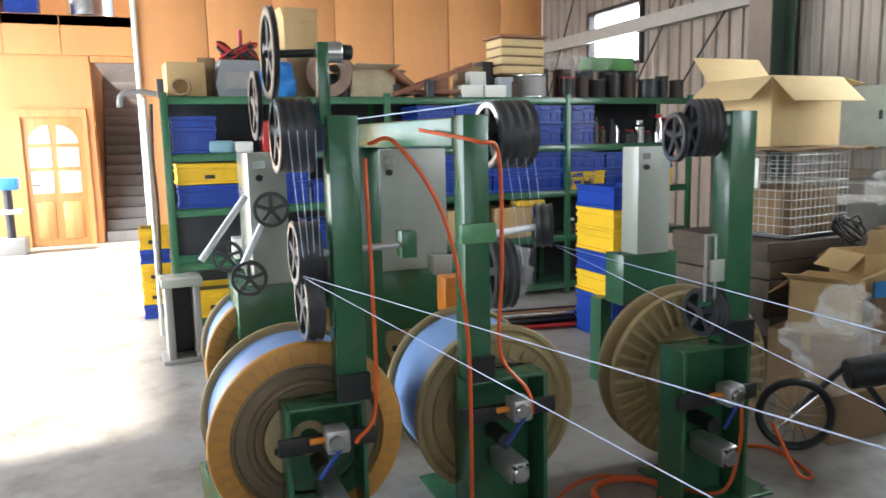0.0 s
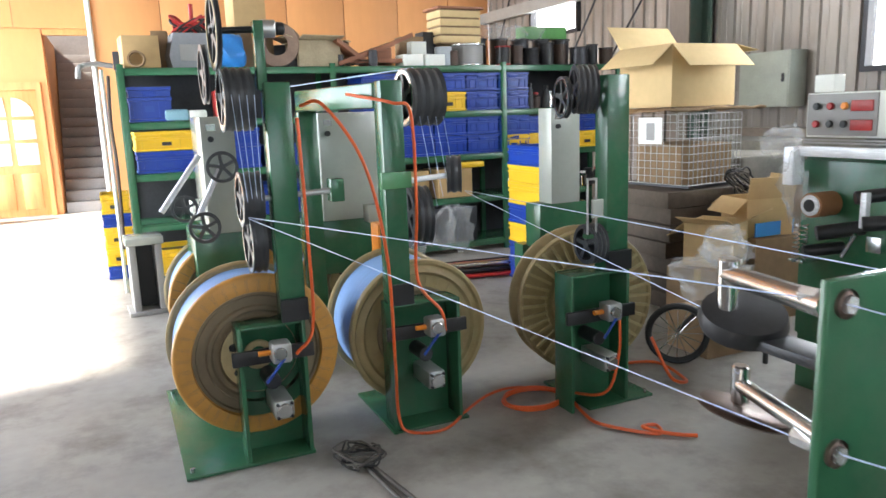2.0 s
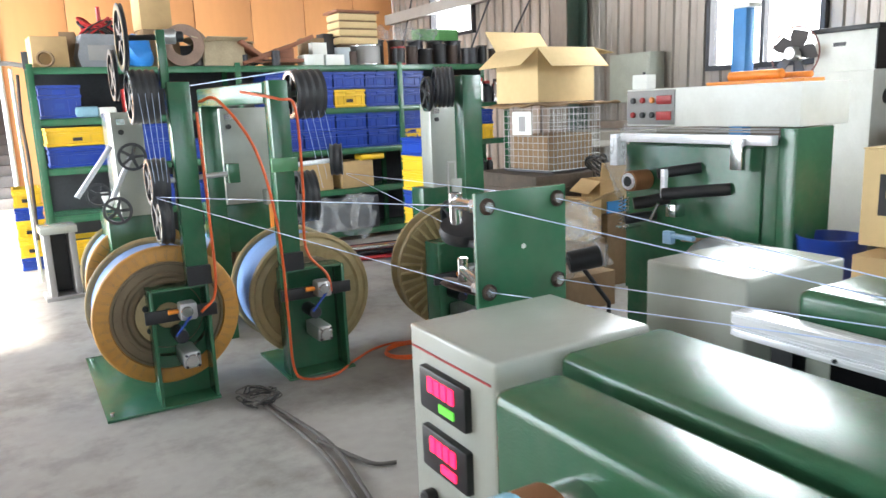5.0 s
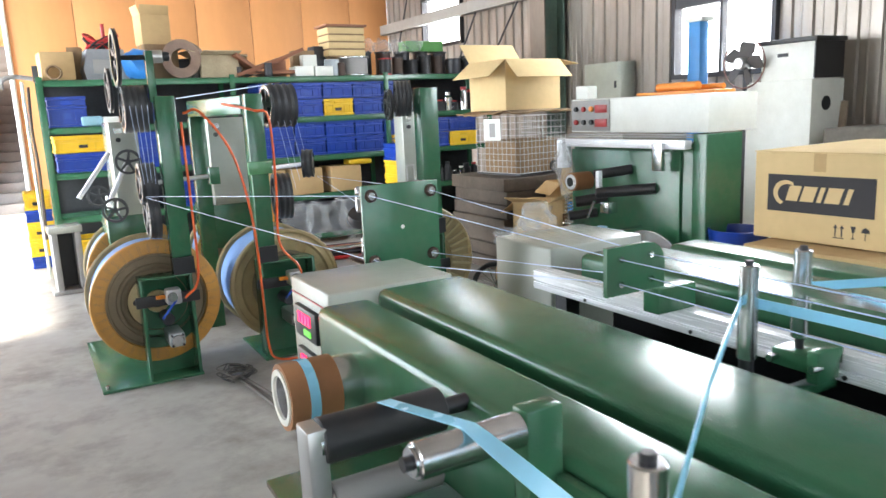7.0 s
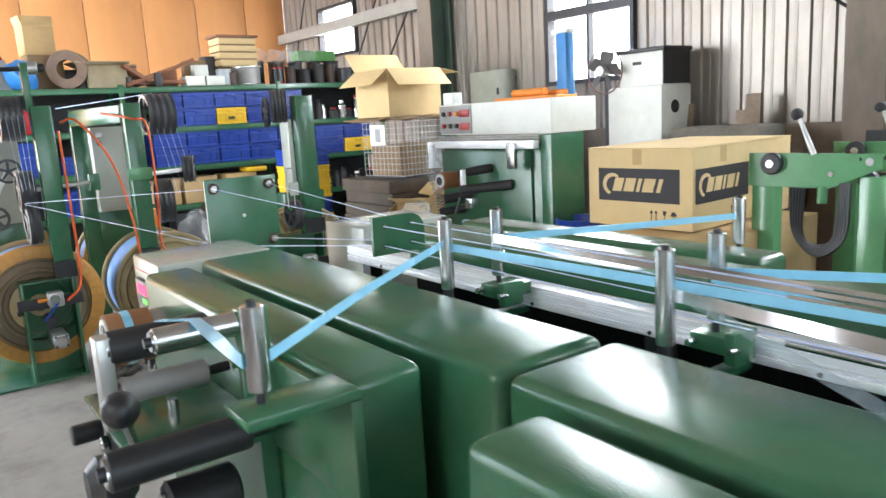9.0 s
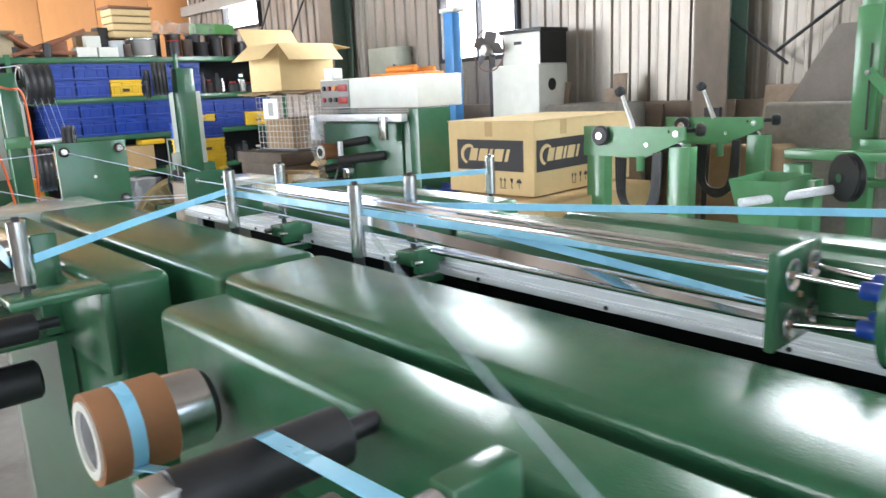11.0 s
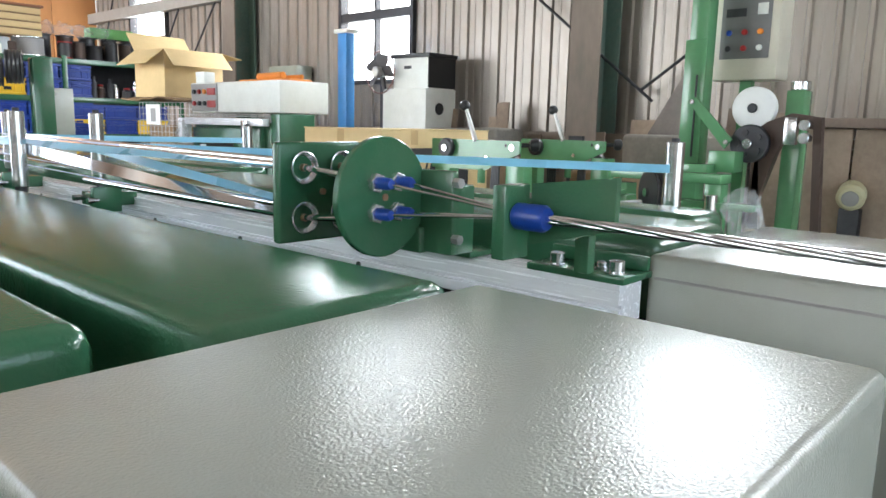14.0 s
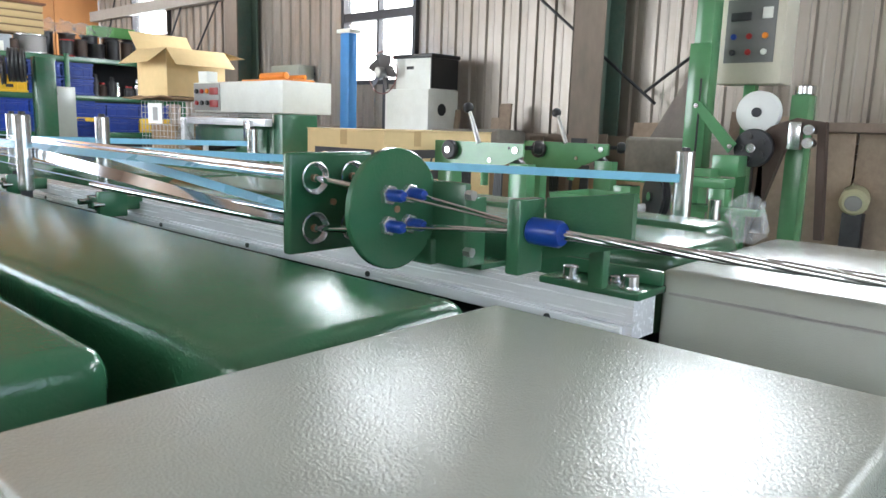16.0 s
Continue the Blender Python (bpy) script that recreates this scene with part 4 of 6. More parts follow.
for gx, gz in GUIDES:
    b = bmesh.new()
    bm_lathe(b, [(0.018, -0.012), (0.018, -0.007), (0.012, -0.012), (0.005, -0.005)], (gx, 0, gz), (0, 1, 0), 24, caps=False)
    part("guide_eye", b, RUST, gp, "browned steel wire guide eye")
    part("eye_hub", rod((gx, -0.018, gz), (gx, 0.05, gz), 0.0115, 6), FUNNEL, gp)
part("pilot", rod((0, -0.008, 1.175), (0, -0.0085, 1.175), 0.006, 14), WHITE, gp)
part("link_arm", tube([(-0.10, 0.01, 1.265), (-0.02, 0.24, 1.25)], 0.016, 10), STEEL, gp, "bright steel link arm")
part("link_pin", rod((-0.02, 0.24, 1.19), (-0.02, 0.24, 1.275), 0.016, 18, 0.003), CHROME, gp)
part("tray", lathe([(0.02, 0), (0.062, 0.003), (0.066, 0.015), (0.062, 0.032), (0.02, 0.036)], (0.0, 0.23, 1.165), (-0.18, -0.30, 1), 36), DARKSTEEL, gp, "dark round tray")
part("tray_arm", box(-0.03, 0.03, 0.006, 0.22, 1.15, 1.166, 0.002), DARKSTEEL, gp)
part("link_arm", tube([(-0.10, 0.01, 1.10), (-0.03, 0.20, 1.09)], 0.012, 10), STEEL, gp)
part("link_pin", rod((-0.03, 0.20, 1.06), (-0.03, 0.20, 1.12), 0.013, 18, 0.003), CHROME, gp)
part("lower_tray", lathe([(0.02, 0), (0.066, 0.001), (0.070, 0.004), (0.060, 0.009), (0.070, 0.014), (0.066, 0.017), (0.02, 0.018)], (-0.02, 0.20, 1.035), (0.30, -0.05, 1), 36), RUST, gp, "dark grooved guide wheel")

gp2 = thing("wire_guide_plate", 0.885, -0.93, 0, 0, "small dark green plate guiding the wires", "guide plate")
part("plate", prism([(-0.115, 1.15), (0.03, 1.15), (0.03, 1.20), (0.027, 1.215), (0.018, 1.229), (0.004, 1.238), (-0.012, 1.241), (-0.115, 1.241)], "y", -0.005, 0.005), GREEN, gp2)
part("foot", box(0.0, 0.10, -0.02, 0.02, 1.1005, 1.15, 0.002), GREEN, gp2)
HOLES = [(-0.085, 1.218), (-0.01, 1.218), (-0.085, 1.172), (-0.01, 1.172)]
for hx, hz in HOLES:
    part("eye", rod((hx, -0.012, hz), (hx, 0.012, hz), 0.006, 14), CHROME, gp2)

ENDS = [(0.47, 2.55, 1.09), (1.53, 2.60, 1.12), (0.47, 2.55, 1.085), (1.53, 2.60, 1.115)]
for (gx, gz), (hx, hz), e in zip(GUIDES, HOLES, ENDS):
    solid("feed_wire", tube([e, (0.81 + gx, -0.04, gz), (0.885 + hx, -0.93, hz)], 0.0011, 8), WIRE, "pale blue wire running from reels to the guide plate", "wire", "feed wires")
for hx, hz in HOLES:
    dx, dz = (0.016 if hx > -0.04 else -0.016), (0.017 if hz > 1.18 else -0.017)
    solid("feed_wire", tube([(0.885 + hx, -0.93, hz), (0.838 + dx * 1.8, -2.51, 1.176 + dz * 1.75)], 0.0011, 8), WIRE, "pale wire running along the rail", "wire", "feed wires")
# wires over the sheaves of the stands
for k in range(4):
    solid("feed_wire", tube([(0.44 + k * 0.031, 2.52, 1.60), (0.47 + k * 0.02, 2.52, 1.16)], 0.0011, 6), WIRE, "thin pale wire hanging between sheaves", "wire", "sheave wires")
    solid("feed_wire", tube([(1.26 + k * 0.04, 2.52, 1.55), (1.38 + k * 0.03, 2.60, 1.05 + 0.05 * k)], 0.0011, 6), WIRE, "thin pale wire hanging between sheaves", "wire", "sheave wires")
solid("feed_wire", tube([(0.85, 3.4, 1.66), (1.30, 2.65, 1.71)], 0.003, 6), WIRE, "pale wire running to the top sheave", "wire", "sheave wires")

# ---- tape spools along the near covers ----
def tape_spool(x, y, z, core=True):
    t = thing("tape_spool", x, y, z, 0, "brown paper core with blue tape on an aluminium arbor", "tape spool", "tape spools")
    b = bmesh.new()
    bm_lathe(b, [(0.046, -0.088), (0.056, -0.088), (0.056, 0.0), (0.046, 0.0), (0.046, -0.088)], (0, 0, 0), (1, 0, 0), 40, caps=False)
    part("core", b, CORE, t)
    b = bmesh.new()
    bm_lathe(b, [(0.037, -0.091), (0.0475, -0.091), (0.0475, -0.02), (0.037, -0.02), (0.037, -0.091)], (0, 0, 0), (1, 0, 0), 40, caps=False)
    part("inner_ring", b, WHITE, t)
    part("liner", lathe([(0.0355, -0.086), (0.0368, -0.086), (0.0368, -0.021), (0.0355, -0.021), (0.0355, -0.086)], (0, 0, 0), (1, 0, 0), 40, caps=False), FUNNEL, t, "silvery core liner")
    part("arbor", rod((-0.02, 0, 0), (0.048, 0, 0), 0.05, 40, 0.001), STEEL, t)
    part("washer", rod((0.048, 0, 0), (0.058, 0, 0), 0.043, 32, 0.002), BLACK, t)
    part("hub", rod((-0.06, 0, 0), (0.07, 0, 0), 0.012, 16), DARKSTEEL, t)
    b = bmesh.new()
    bm_lathe(b, [(0.0562, -0.057), (0.0572, -0.057), (0.0572, -0.04), (0.0562, -0.04)], (0, 0, 0), (1, 0, 0), 40, caps=False)
    part("tape_wrap", b, TAPE, t, "pale blue tape wrap")
    return t


def roller(x0, x1, y, z, r, material, label):
    t = thing("feed_roller", x0, y, z, 0, label, "roller", "feed rollers")
    part("shell", rod((0, 0, 0), (x1 - x0, 0, 0), r, 36, 0.0015), material, t)
    part("shaft", rod((-0.012, 0, 0), (x1 - x0 + 0.04, 0, 0), r * 0.4, 14), DARKSTEEL, t)
    part("end_ring", rod((-0.004, 0, 0), (0.004, 0, 0), r * 0.78, 24), STEEL, t)
    return t


# near row: core, black roller, steel roller, arm and pin, once for each tape
for k, (yc, xe, zc, yb, zb, ys, zs, yp, xp, ztop) in enumerate(((-0.77, 0.205, 1.042, -1.14, 1.128, -1.335, 1.178, -1.572, 0.221, 1.262), (-1.996, 0.170, 1.052, -2.335, 1.128, -2.52, 1.148, -2.757, 0.209, 1.25))):
    tape_spool(xe + 0.09, yc, zc)
    roller(0.140, 0.30, yb, zb, 0.028, BLACK, "black rubber feed roller on the cover side")
    roller((0.164, 0.138)[k], (0.284, 0.258)[k], ys, zs, 0.0185, STEEL, "bright steel tape roller")
    roller(0.07, 0.255, yp + 0.155, 1.045, 0.026, BLACK, "long black rubber roller on a shaft from the cover")
    roller(0.150, 0.29, yb - 0.005, zb - 0.075, 0.022, LTGREY, "grey lower feed roller")
    fr = thing("tape_feed_frame", 0.335, yb, 0, 0, "green steel tape feed frame bolted to the cover", "frame", "tape feed frames")
    part("shelf_plate", box(-0.21, -0.002, -0.20, 0.20, 0.985, 0.995, 0.002), GREEN, fr)
    part("knob", rod((-0.26, -0.05, 0.93), (-0.19, -0.05, 0.93), 0.045, 30, 0.018), BLACK, fr, "large black knob")
    part("plate_gusset", prism([(-0.19, 0.80), (0.19, 0.80), (0.19, 0.984), (-0.19, 0.984)], "x", -0.03, -0.004), GREEN, fr)
    dp = yp - yb
    part("pin_arm", box(-0.150, -0.002, dp - 0.045, dp + 0.03, ztop - 0.135, ztop - 0.12, 0.003), GREEN, fr)
    part("arm_strip", box(-0.018, -0.002, dp - 0.045, dp + 0.22, 0.98, ztop - 0.136, 0.003), GREEN, fr)
    part("upright", box(-0.215, -0.19, -0.02, 0.02, 0.995, zb + 0.022, 0.003), SATIN, fr, "grey aluminium roller upright")
    ds = ys - yb
    part("stop_block", box((-0.05, -0.075)[k], -0.004, ds - 0.014, ds + 0.014, 1.0, zs + 0.022, 0.004), GREEN, fr)
    part("knob", rod((-0.20, 0.07, 0.945), (-0.13, 0.07, 0.945), 0.034, 28, 0.012), BLACK, fr, "black round knob")
    part("knob_cap", rod((-0.215, 0.07, 0.945), (-0.20, 0.07, 0.945), 0.014, 20, 0.003), STEEL, fr)
    part("idler", rod((-0.25, 0.12, 0.955), (-0.20, 0.12, 0.955), 0.018, 24, 0.003), BLACK, fr)
    part("motor", rod((-0.17, -0.14, 0.90), (-0.06, -0.14, 0.90), 0.04, 30, 0.006), BLACK, fr)
    part("motor_ring", rod((-0.175, -0.14, 0.90), (-0.165, -0.14, 0.90), 0.028, 24, 0.003), STEEL, fr)
    part("clamp_screw", rod((-0.12, -0.06, 0.996), (-0.12, -0.06, 1.04), 0.008, 14), STEEL, fr)
    if k == 0:
        st = part("lever_stem", rod((-0.20, -0.17, 0.995), (-0.222, -0.195, 1.08), 0.007, 10), STEEL, fr)
        part("ball_knob", lathe([(0.004, -0.026), (0.016, -0.021), (0.024, -0.010), (0.026, 0.0), (0.024, 0.010), (0.016, 0.021), (0.004, 0.026)], (-0.225, -0.20, 1.095), (0, 0, 1), 24), BLACK, st, "glossy black ball knob")
    guide_pin(xp, yp, ztop - 0.105, ztop, "polished steel tape guide pin on an arm", (0.0138, 0.016)[k])
    zt = ztop - 0.065
    solid("blue_tape", ribbon([(xe + 0.035, yc, zc - 0.044), (0.225, (yc + yb) / 2, zc + 0.0), (0.225, yb + 0.027, zb + 0.01), (0.225, yb, zb + 0.029), (0.225, ys, zs + 0.0195)] + [(0.225 + (xp - 0.0175 - 0.225) * f, ys + (yp - ys) * f, zs + 0.0195 + (zt - zs - 0.0195) * f) for f in (0.15, 0.3, 0.45, 0.6, 0.75, 0.88, 1.0)], [(1, 0, 0)] * 5 + [(math.cos(f * math.pi / 2), 0, math.sin(f * math.pi / 2)) for f in (0.12, 0.28, 0.44, 0.6, 0.75, 0.9, 1.0)], 0.017), TAPE, "pale blue tape running over the rollers to the pin", "tape", "blue tapes")
    tx, ty = ((0.729, -1.25), (0.735, -1.765))[k]
    solid("blue_tape", ribbon([(xp + 0.0175, yp, zt), (xp + (tx - xp) * 0.5, yp + (ty - yp) * 0.5, zt + 0.012), (tx, ty, 1.218)], [(0, 0, 1), (0.2, 0, 1) if k else (0, 0, 1), (0, 0, 1)], 0.014), PALETAPE if k else TAPE, "pale blue tape crossing over the covers", "tape", "blue tapes")

# tapes folding towards the funnels
def fold(x, y, z, tx, tz, label, material):
    pts, ups = [], []
    for i in range(13):
        f = i / 12
        pts.append((x + (tx - x) * f, y + (-2.51 - y) * f, z + (tz - z) * f))
        a = f * math.pi / 2
        ups.append((math.sin(a) * 0.8, 0, math.cos(a)))
    return solid("folding_tape", ribbon(pts, ups, 0.015 if material is TAPE else 0.018), material, label, "tape", "folding tapes")


fold(0.758, -1.25, 1.21, 0.809, 1.206, "pale blue tape folding round the wire", TAPE)
fold(0.876, -1.24, 1.21, 0.867, 1.206, "shiny foil tape folding round the wire", FOIL)
fold(0.758, -1.76, 1.20, 0.809, 1.146, "shiny foil tape folding round the wire", FOIL)
fold(0.880, -1.74, 1.20, 0.867, 1.146, "pale blue tape folding round the wire", TAPE)
for dx in (-0.029, 0.029):
    for dz in (-0.03, 0.03):
        solid("foil_wire", tube([(0.838 + dx * 1.2, -1.9, 1.18 + dz), (0.838 + dx, -2.51, 1.176 + dz)], 0.005, 10), FOIL, "foil-wrapped wire entering the funnel", "wire", "wrapped wires")

# far row: guide pins and long blue tapes
t = guide_pin(1.418, -1.457, 1.14, 1.245)
t = guide_pin(1.453, -2.694, 1.13, 1.241, r=0.016)
part("arm", box(-0.06, 0.03, -0.02, 0.02, 1.115, 1.13, 0.003), GREEN, t)
solid("blue_tape", ribbon([(1.402, -1.457, 1.205), (1.15, -1.35, 1.206), (0.902, -1.235, 1.208)], [(0, 0, 1)] * 3, 0.014), TAPE, "pale blue tape from the far row", "tape", "blue tapes")
solid("blue_tape", ribbon([(1.437, -2.694, 1.196), (1.20, -2.25, 1.199), (0.907, -1.74, 1.204)], [(0, 0, 1)] * 3, 0.014), TAPE, "pale blue tape from the far row", "tape", "blue tapes")


# ---- storage shelf ----
SX, SY, SD = 0.10, 6.30, 0.55
LEVELS = (0.12, 0.60, 1.05, 1.50, 1.96)
sh = thing("storage_shelf", SX, SY, 0, 0, "long dark green steel storage shelf packed with bins and clutter", "shelf")
for k, z in enumerate(LEVELS):
    part("shelf_board", box(0.03, 5.25, 0.005, SD, z - 0.012, z, 0.002), GREEN, sh)
    part("shelf_beam", box(0.03, 5.25, -0.012, 0.022, z - 0.065, z - 0.012, 0.003), GREEN, sh)
for x in (0.0, 1.86, 3.72, 5.22):
    for y in (-0.02, SD - 0.03):
        part("upright", box(x, x + 0.055, y, y + 0.04, 0, 1.99, 0.003), GREEN, sh)
# near-black sheet stands in for the shade inside the shelf
part("back_sheet", box(0.03, 5.25, SD, SD + 0.006, 0.1, 1.945), mat("shelf_shade_black", (0.035, 0.035, 0.04), 0.8, var=0.3), sh)


def bin_mesh(w, d, h):
    """One moulded open bin: rectangular loops with two raised bands and a rim."""
    b = bmesh.new()
    t, o = 0.008, 0.009
    prof = [(0, 0), (o, 0.004), (o, 0.024), (0, 0.028), (0, h * 0.60), (o, h * 0.61), (o, h * 0.70), (0, h * 0.71), (0, h - 0.03), (o, h - 0.026), (o, h), (-t, h), (-t, t)]
    loops = []
    for e, z in prof:
        loops.append([b.verts.new(c) for c in ((-w / 2 - e, -e, z), (w / 2 + e, -e, z), (w / 2 + e, d + e, z), (-w / 2 - e, d + e, z))])
    for p, q in zip(loops, loops[1:]):
        for i in range(4):
            b.faces.new((p[i], p[(i + 1) % 4], q[(i + 1) % 4], q[i]))
    b.faces.new(loops[0][::-1])
    b.faces.new(loops[-1])
    return b


BIN = {}


def crate(x, y, z, w, d, h, material, rz=0.0, label="", group="stacking bins"):
    key = (round(w, 3), round(d, 3), round(h, 3), material.name)
    colour = "blue" if material is BLUEP else "yellow"
    if key not in BIN:
        BIN[key] = mesh_of("bin_body", bin_mesh(w, d, h), material)
    t = thing("plastic_bin", x, y, z, rz, label or "%s ribbed plastic stacking bin on the shelf" % colour, "bin", group)
    part("bin_body", BIN[key], material, t)
    part("grip_plate", box(-0.055, 0.055, -0.012, -0.0005, h * 0.72, h * 0.86, 0.003), material, t)
    for k in (-2, -1, 1, 2):
        part("bin_rib", box(k * w / 5 - 0.006, k * w / 5 + 0.006, -0.007, 0.0, 0.026, h * 0.605), material, t)
    part("label_card", box(-0.05, 0.03, -0.014, -0.0115, h * 0.28, h * 0.46), CARDOL if material is YELP else BLUEN, t)
    part("contents", box(-w / 2 + 0.015, w / 2 - 0.015, 0.015, d - 0.015, 0.01, h * 0.8), DARKSTEEL, t)
    return t


def row(x0, n, z, mats, w=0.35, h=0.19, gap=0.02, y=SY + 0.02):
    for i in range(n):
        crate(x0 + i * (w + gap) + w / 2, y, z, w, 0.45, h, mats[i % len(mats)], random.uniform(-1.5, 1.5))


row(2.28, 5, 1.50, [BLUEP, BLUEP, YELP, BLUEP, BLUEP], 0.36, 0.195)
row(2.28, 5, 1.70, [BLUEP], 0.36, 0.185)
row(2.28, 5, 1.05, [BLUEP], 0.36, 0.195)
row(2.28, 5, 1.25, [BLUEP], 0.36, 0.185)
row(0.19, 2, 1.05, [BLUEP, BLUEP], 0.52, 0.19)
row(0.19, 2, 1.245, [YELP, BLUEP], 0.52, 0.17)
row(1.30, 1, 1.05, [BLUEP], 0.52, 0.19)
row(0.17, 1, 1.50, [BLUEP], 0.34, 0.30)
row(0.2, 2, 0.12, [YELP], 0.45, 0.24)
row(3.9, 3, 1.05, [YELP, BLUEP], 0.40, 0.18)
row(3.9, 3, 1.235, [BLUEP], 0.40, 0.18)
row(1.25, 2, 0.60, [BLUEP], 0.45, 0.28)

# tall stacks standing on the floor
for i, (m_, h) in enumerate(((BLUEP, 0.13), (YELP, 0.19), (YELP, 0.19), (BLUEP, 0.13), (YELP, 0.19))):
    z = sum((0.13, 0.19, 0.19, 0.13, 0.19)[:i])
    crate(-0.03, 7.05, z, 0.24, 0.36, h, m_, 0, "%s plastic bin in a sunlit stack on the floor" % ("blue" if m_ is BLUEP else "yellow"), "floor bin stack")
z = 0.0
for i in range(7):
    h = 0.17
    crate(3.36, 4.55, z, 0.36, 0.5, h, (BLUEP, BLUEP, YELP)[i % 3] if i < 4 else (YELP, YELP, BLUEP)[i - 4] if i != 5 else YELP, 0, "plastic stacking bin in a tall blue and yellow stack", "tall bin stack")
    z += h


# ---- cartons ----
def carton(x, y, z, w, d, h, rz, material, label, tape=True, group="cartons"):
    t = thing("carton", x, y, z, rz, label, "carton", group)
    part("body", box(-w / 2, w / 2, -d / 2, d / 2, 0, h, 0.004), material, t)
    if tape:
        part("packing_tape", box(-w / 2 - 0.001, w / 2 + 0.001, -0.025, 0.025, h * 0.75, h + 0.0012), mat("packing_tape", (0.45, 0.30, 0.13), 0.25), t)
    return t


def open_carton(x, y, z, w, d, h, rz, material, label, flaps=(30, 35, 25, 40), fl=0.24):
    t = thing("open_carton", x, y, z, rz, label, "carton")
    k = 0.006
    for c in ((-w / 2, w / 2, -d / 2, -d / 2 + k), (-w / 2, w / 2, d / 2 - k, d / 2), (-w / 2, -w / 2 + k, -d / 2 + k, d / 2 - k), (w / 2 - k, w / 2, -d / 2 + k, d / 2 - k)):
        part("side", box(*c, 0, h, 0.001), material, t)
    part("bottom", box(-w / 2 + k, w / 2 - k, -d / 2 + k, d / 2 - k, 0, k), material, t)
    for (sx, sy), tilt in zip(((0, -1), (0, 1), (-1, 0), (1, 0)), flaps):
        L_ = w if sy else d
        f = box(-L_ / 2, L_ / 2, -k / 2, k / 2, 0, fl, 0.001)
        o = part("flap", f, material, t)
        ang = {(0, -1): 0, (0, 1): 180, (-1, 0): -90, (1, 0): 90}[(sx, sy)]
        o.matrix_basis = pose(sx * (w / 2 - k / 2), sy * (d / 2 - k / 2), h, 0, 0, ang) @ pose(0, 0, 0, tilt, 0, 0)
    return t


open_carton(4.11, 3.99, 1.475, 0.65, 0.58, 0.46, 2, CARDL, "large open cardboard box with spread flaps", (133, 40, 128, 100), 0.25)
sheetm = bmesh.new()
bmesh.ops.create_grid(sheetm, x_segments=24, y_segments=18, size=0.5)
for v in sheetm.verts:
    e = max(abs(v.co.x), abs(v.co.y)) / 0.5
    v.co.x += 0.05 * e * noise.noise(v.co * 7)
    v.co.z = 0.468 + 0.012 * noise.noise(v.co * 9) - 0.05 * max(0, e - 0.75) * (1 + 2 * noise.noise(v.co * 5 + Vector((3, 0, 0))))
    v.co = Vector((4.12 + v.co.x * 0.98, 3.94 + v.co.y * 0.8, 1.0 + v.co.z))
bmesh.ops.solidify(sheetm, geom=sheetm.faces[:], thickness=0.012)
solid("cardboard_sheet", sheetm, CARDD, "old cardboard sheet under the open box", "cardboard")

# the wire cage
cg = thing("wire_cage", 4.06, 3.84, 0.90, 8, "galvanised wire mesh cage filled with packaging", "cage")
gx, gy, gh = 0.30, 0.30, 0.52
for k in range(13):
    x = -gx + k * 2 * gx / 12
    part("wire", rod((x, -gy, 0), (x, -gy, gh), 0.0028, 6), GALV, cg)
for k in range(11):
    y = -gy + k * 2 * gy / 10
    part("wire", rod((-gx, y, 0), (-gx, y, gh), 0.0028, 6), GALV, cg)
    part("wire", rod((gx, y, 0), (gx, y, gh), 0.0028, 6), GALV, cg)
for k in range(10):
    z = k * gh / 9
    part("wire", rod((-gx, -gy, z), (gx, -gy, z), 0.0028, 6), GALV, cg)
    part("wire", rod((-gx, -gy, z), (-gx, gy, z), 0.0028, 6), GALV, cg)
    part("wire", rod((gx, -gy, z), (gx, gy, z), 0.0028, 6), GALV, cg)
part("tray", box(-gx, gx, -gy, gy, -0.02, -0.004), DARKSTEEL, cg)
part("sign_plate", box(-gx - 0.008, -gx - 0.005, -0.05, 0.18, gh - 0.22, gh - 0.02), WHITE, cg, "white sign plate")
part("sign_mark", box(-gx - 0.010, -gx - 0.0085, 0.02, 0.10, gh - 0.19, gh - 0.06), LTGREY, cg)
carton(4.06, 3.84, 0.897, 0.5, 0.5, 0.30, 0, CARDD, "pale brown carton inside the wire cage", False)
pl = thing("board_stack", 3.6, 3.48, 0, 0, "dusty stack of boards under the cage, coloured dark for the shade", "stack")
for k in range(7):
    part("board", box(0.02 * (k % 3), 1.0 - 0.03 * (k % 2), 0.015 * (k % 2), 0.92, k * 0.125, k * 0.125 + 0.118, 0.006), DIMBOARD, pl)
open_carton(3.72, 3.12, 0.40, 0.34, 0.34, 0.30, 25, CARD, "worn cardboard box with torn flaps", (60, 130, 70, 110), 0.16)
open_carton(4.08, 3.12, 0.58, 0.36, 0.3, 0.26, -12, CARD, "cardboard box with blue printed base", (10, 120, 130, 15), 0.15)
solid("blue_carton_base", box(3.90, 4.26, 2.955, 2.966, 0.585, 0.68), BLUEPOST, "blue printed strip on a carton", "carton")
carton(3.72, 3.14, 0, 0.5, 0.45, 0.395, 20, CARDD, "old brown carton on the floor", True)
carton(4.15, 3.10, 0, 0.5, 0.42, 0.575, -8, CARDD, "dusty brown carton on the floor", True)

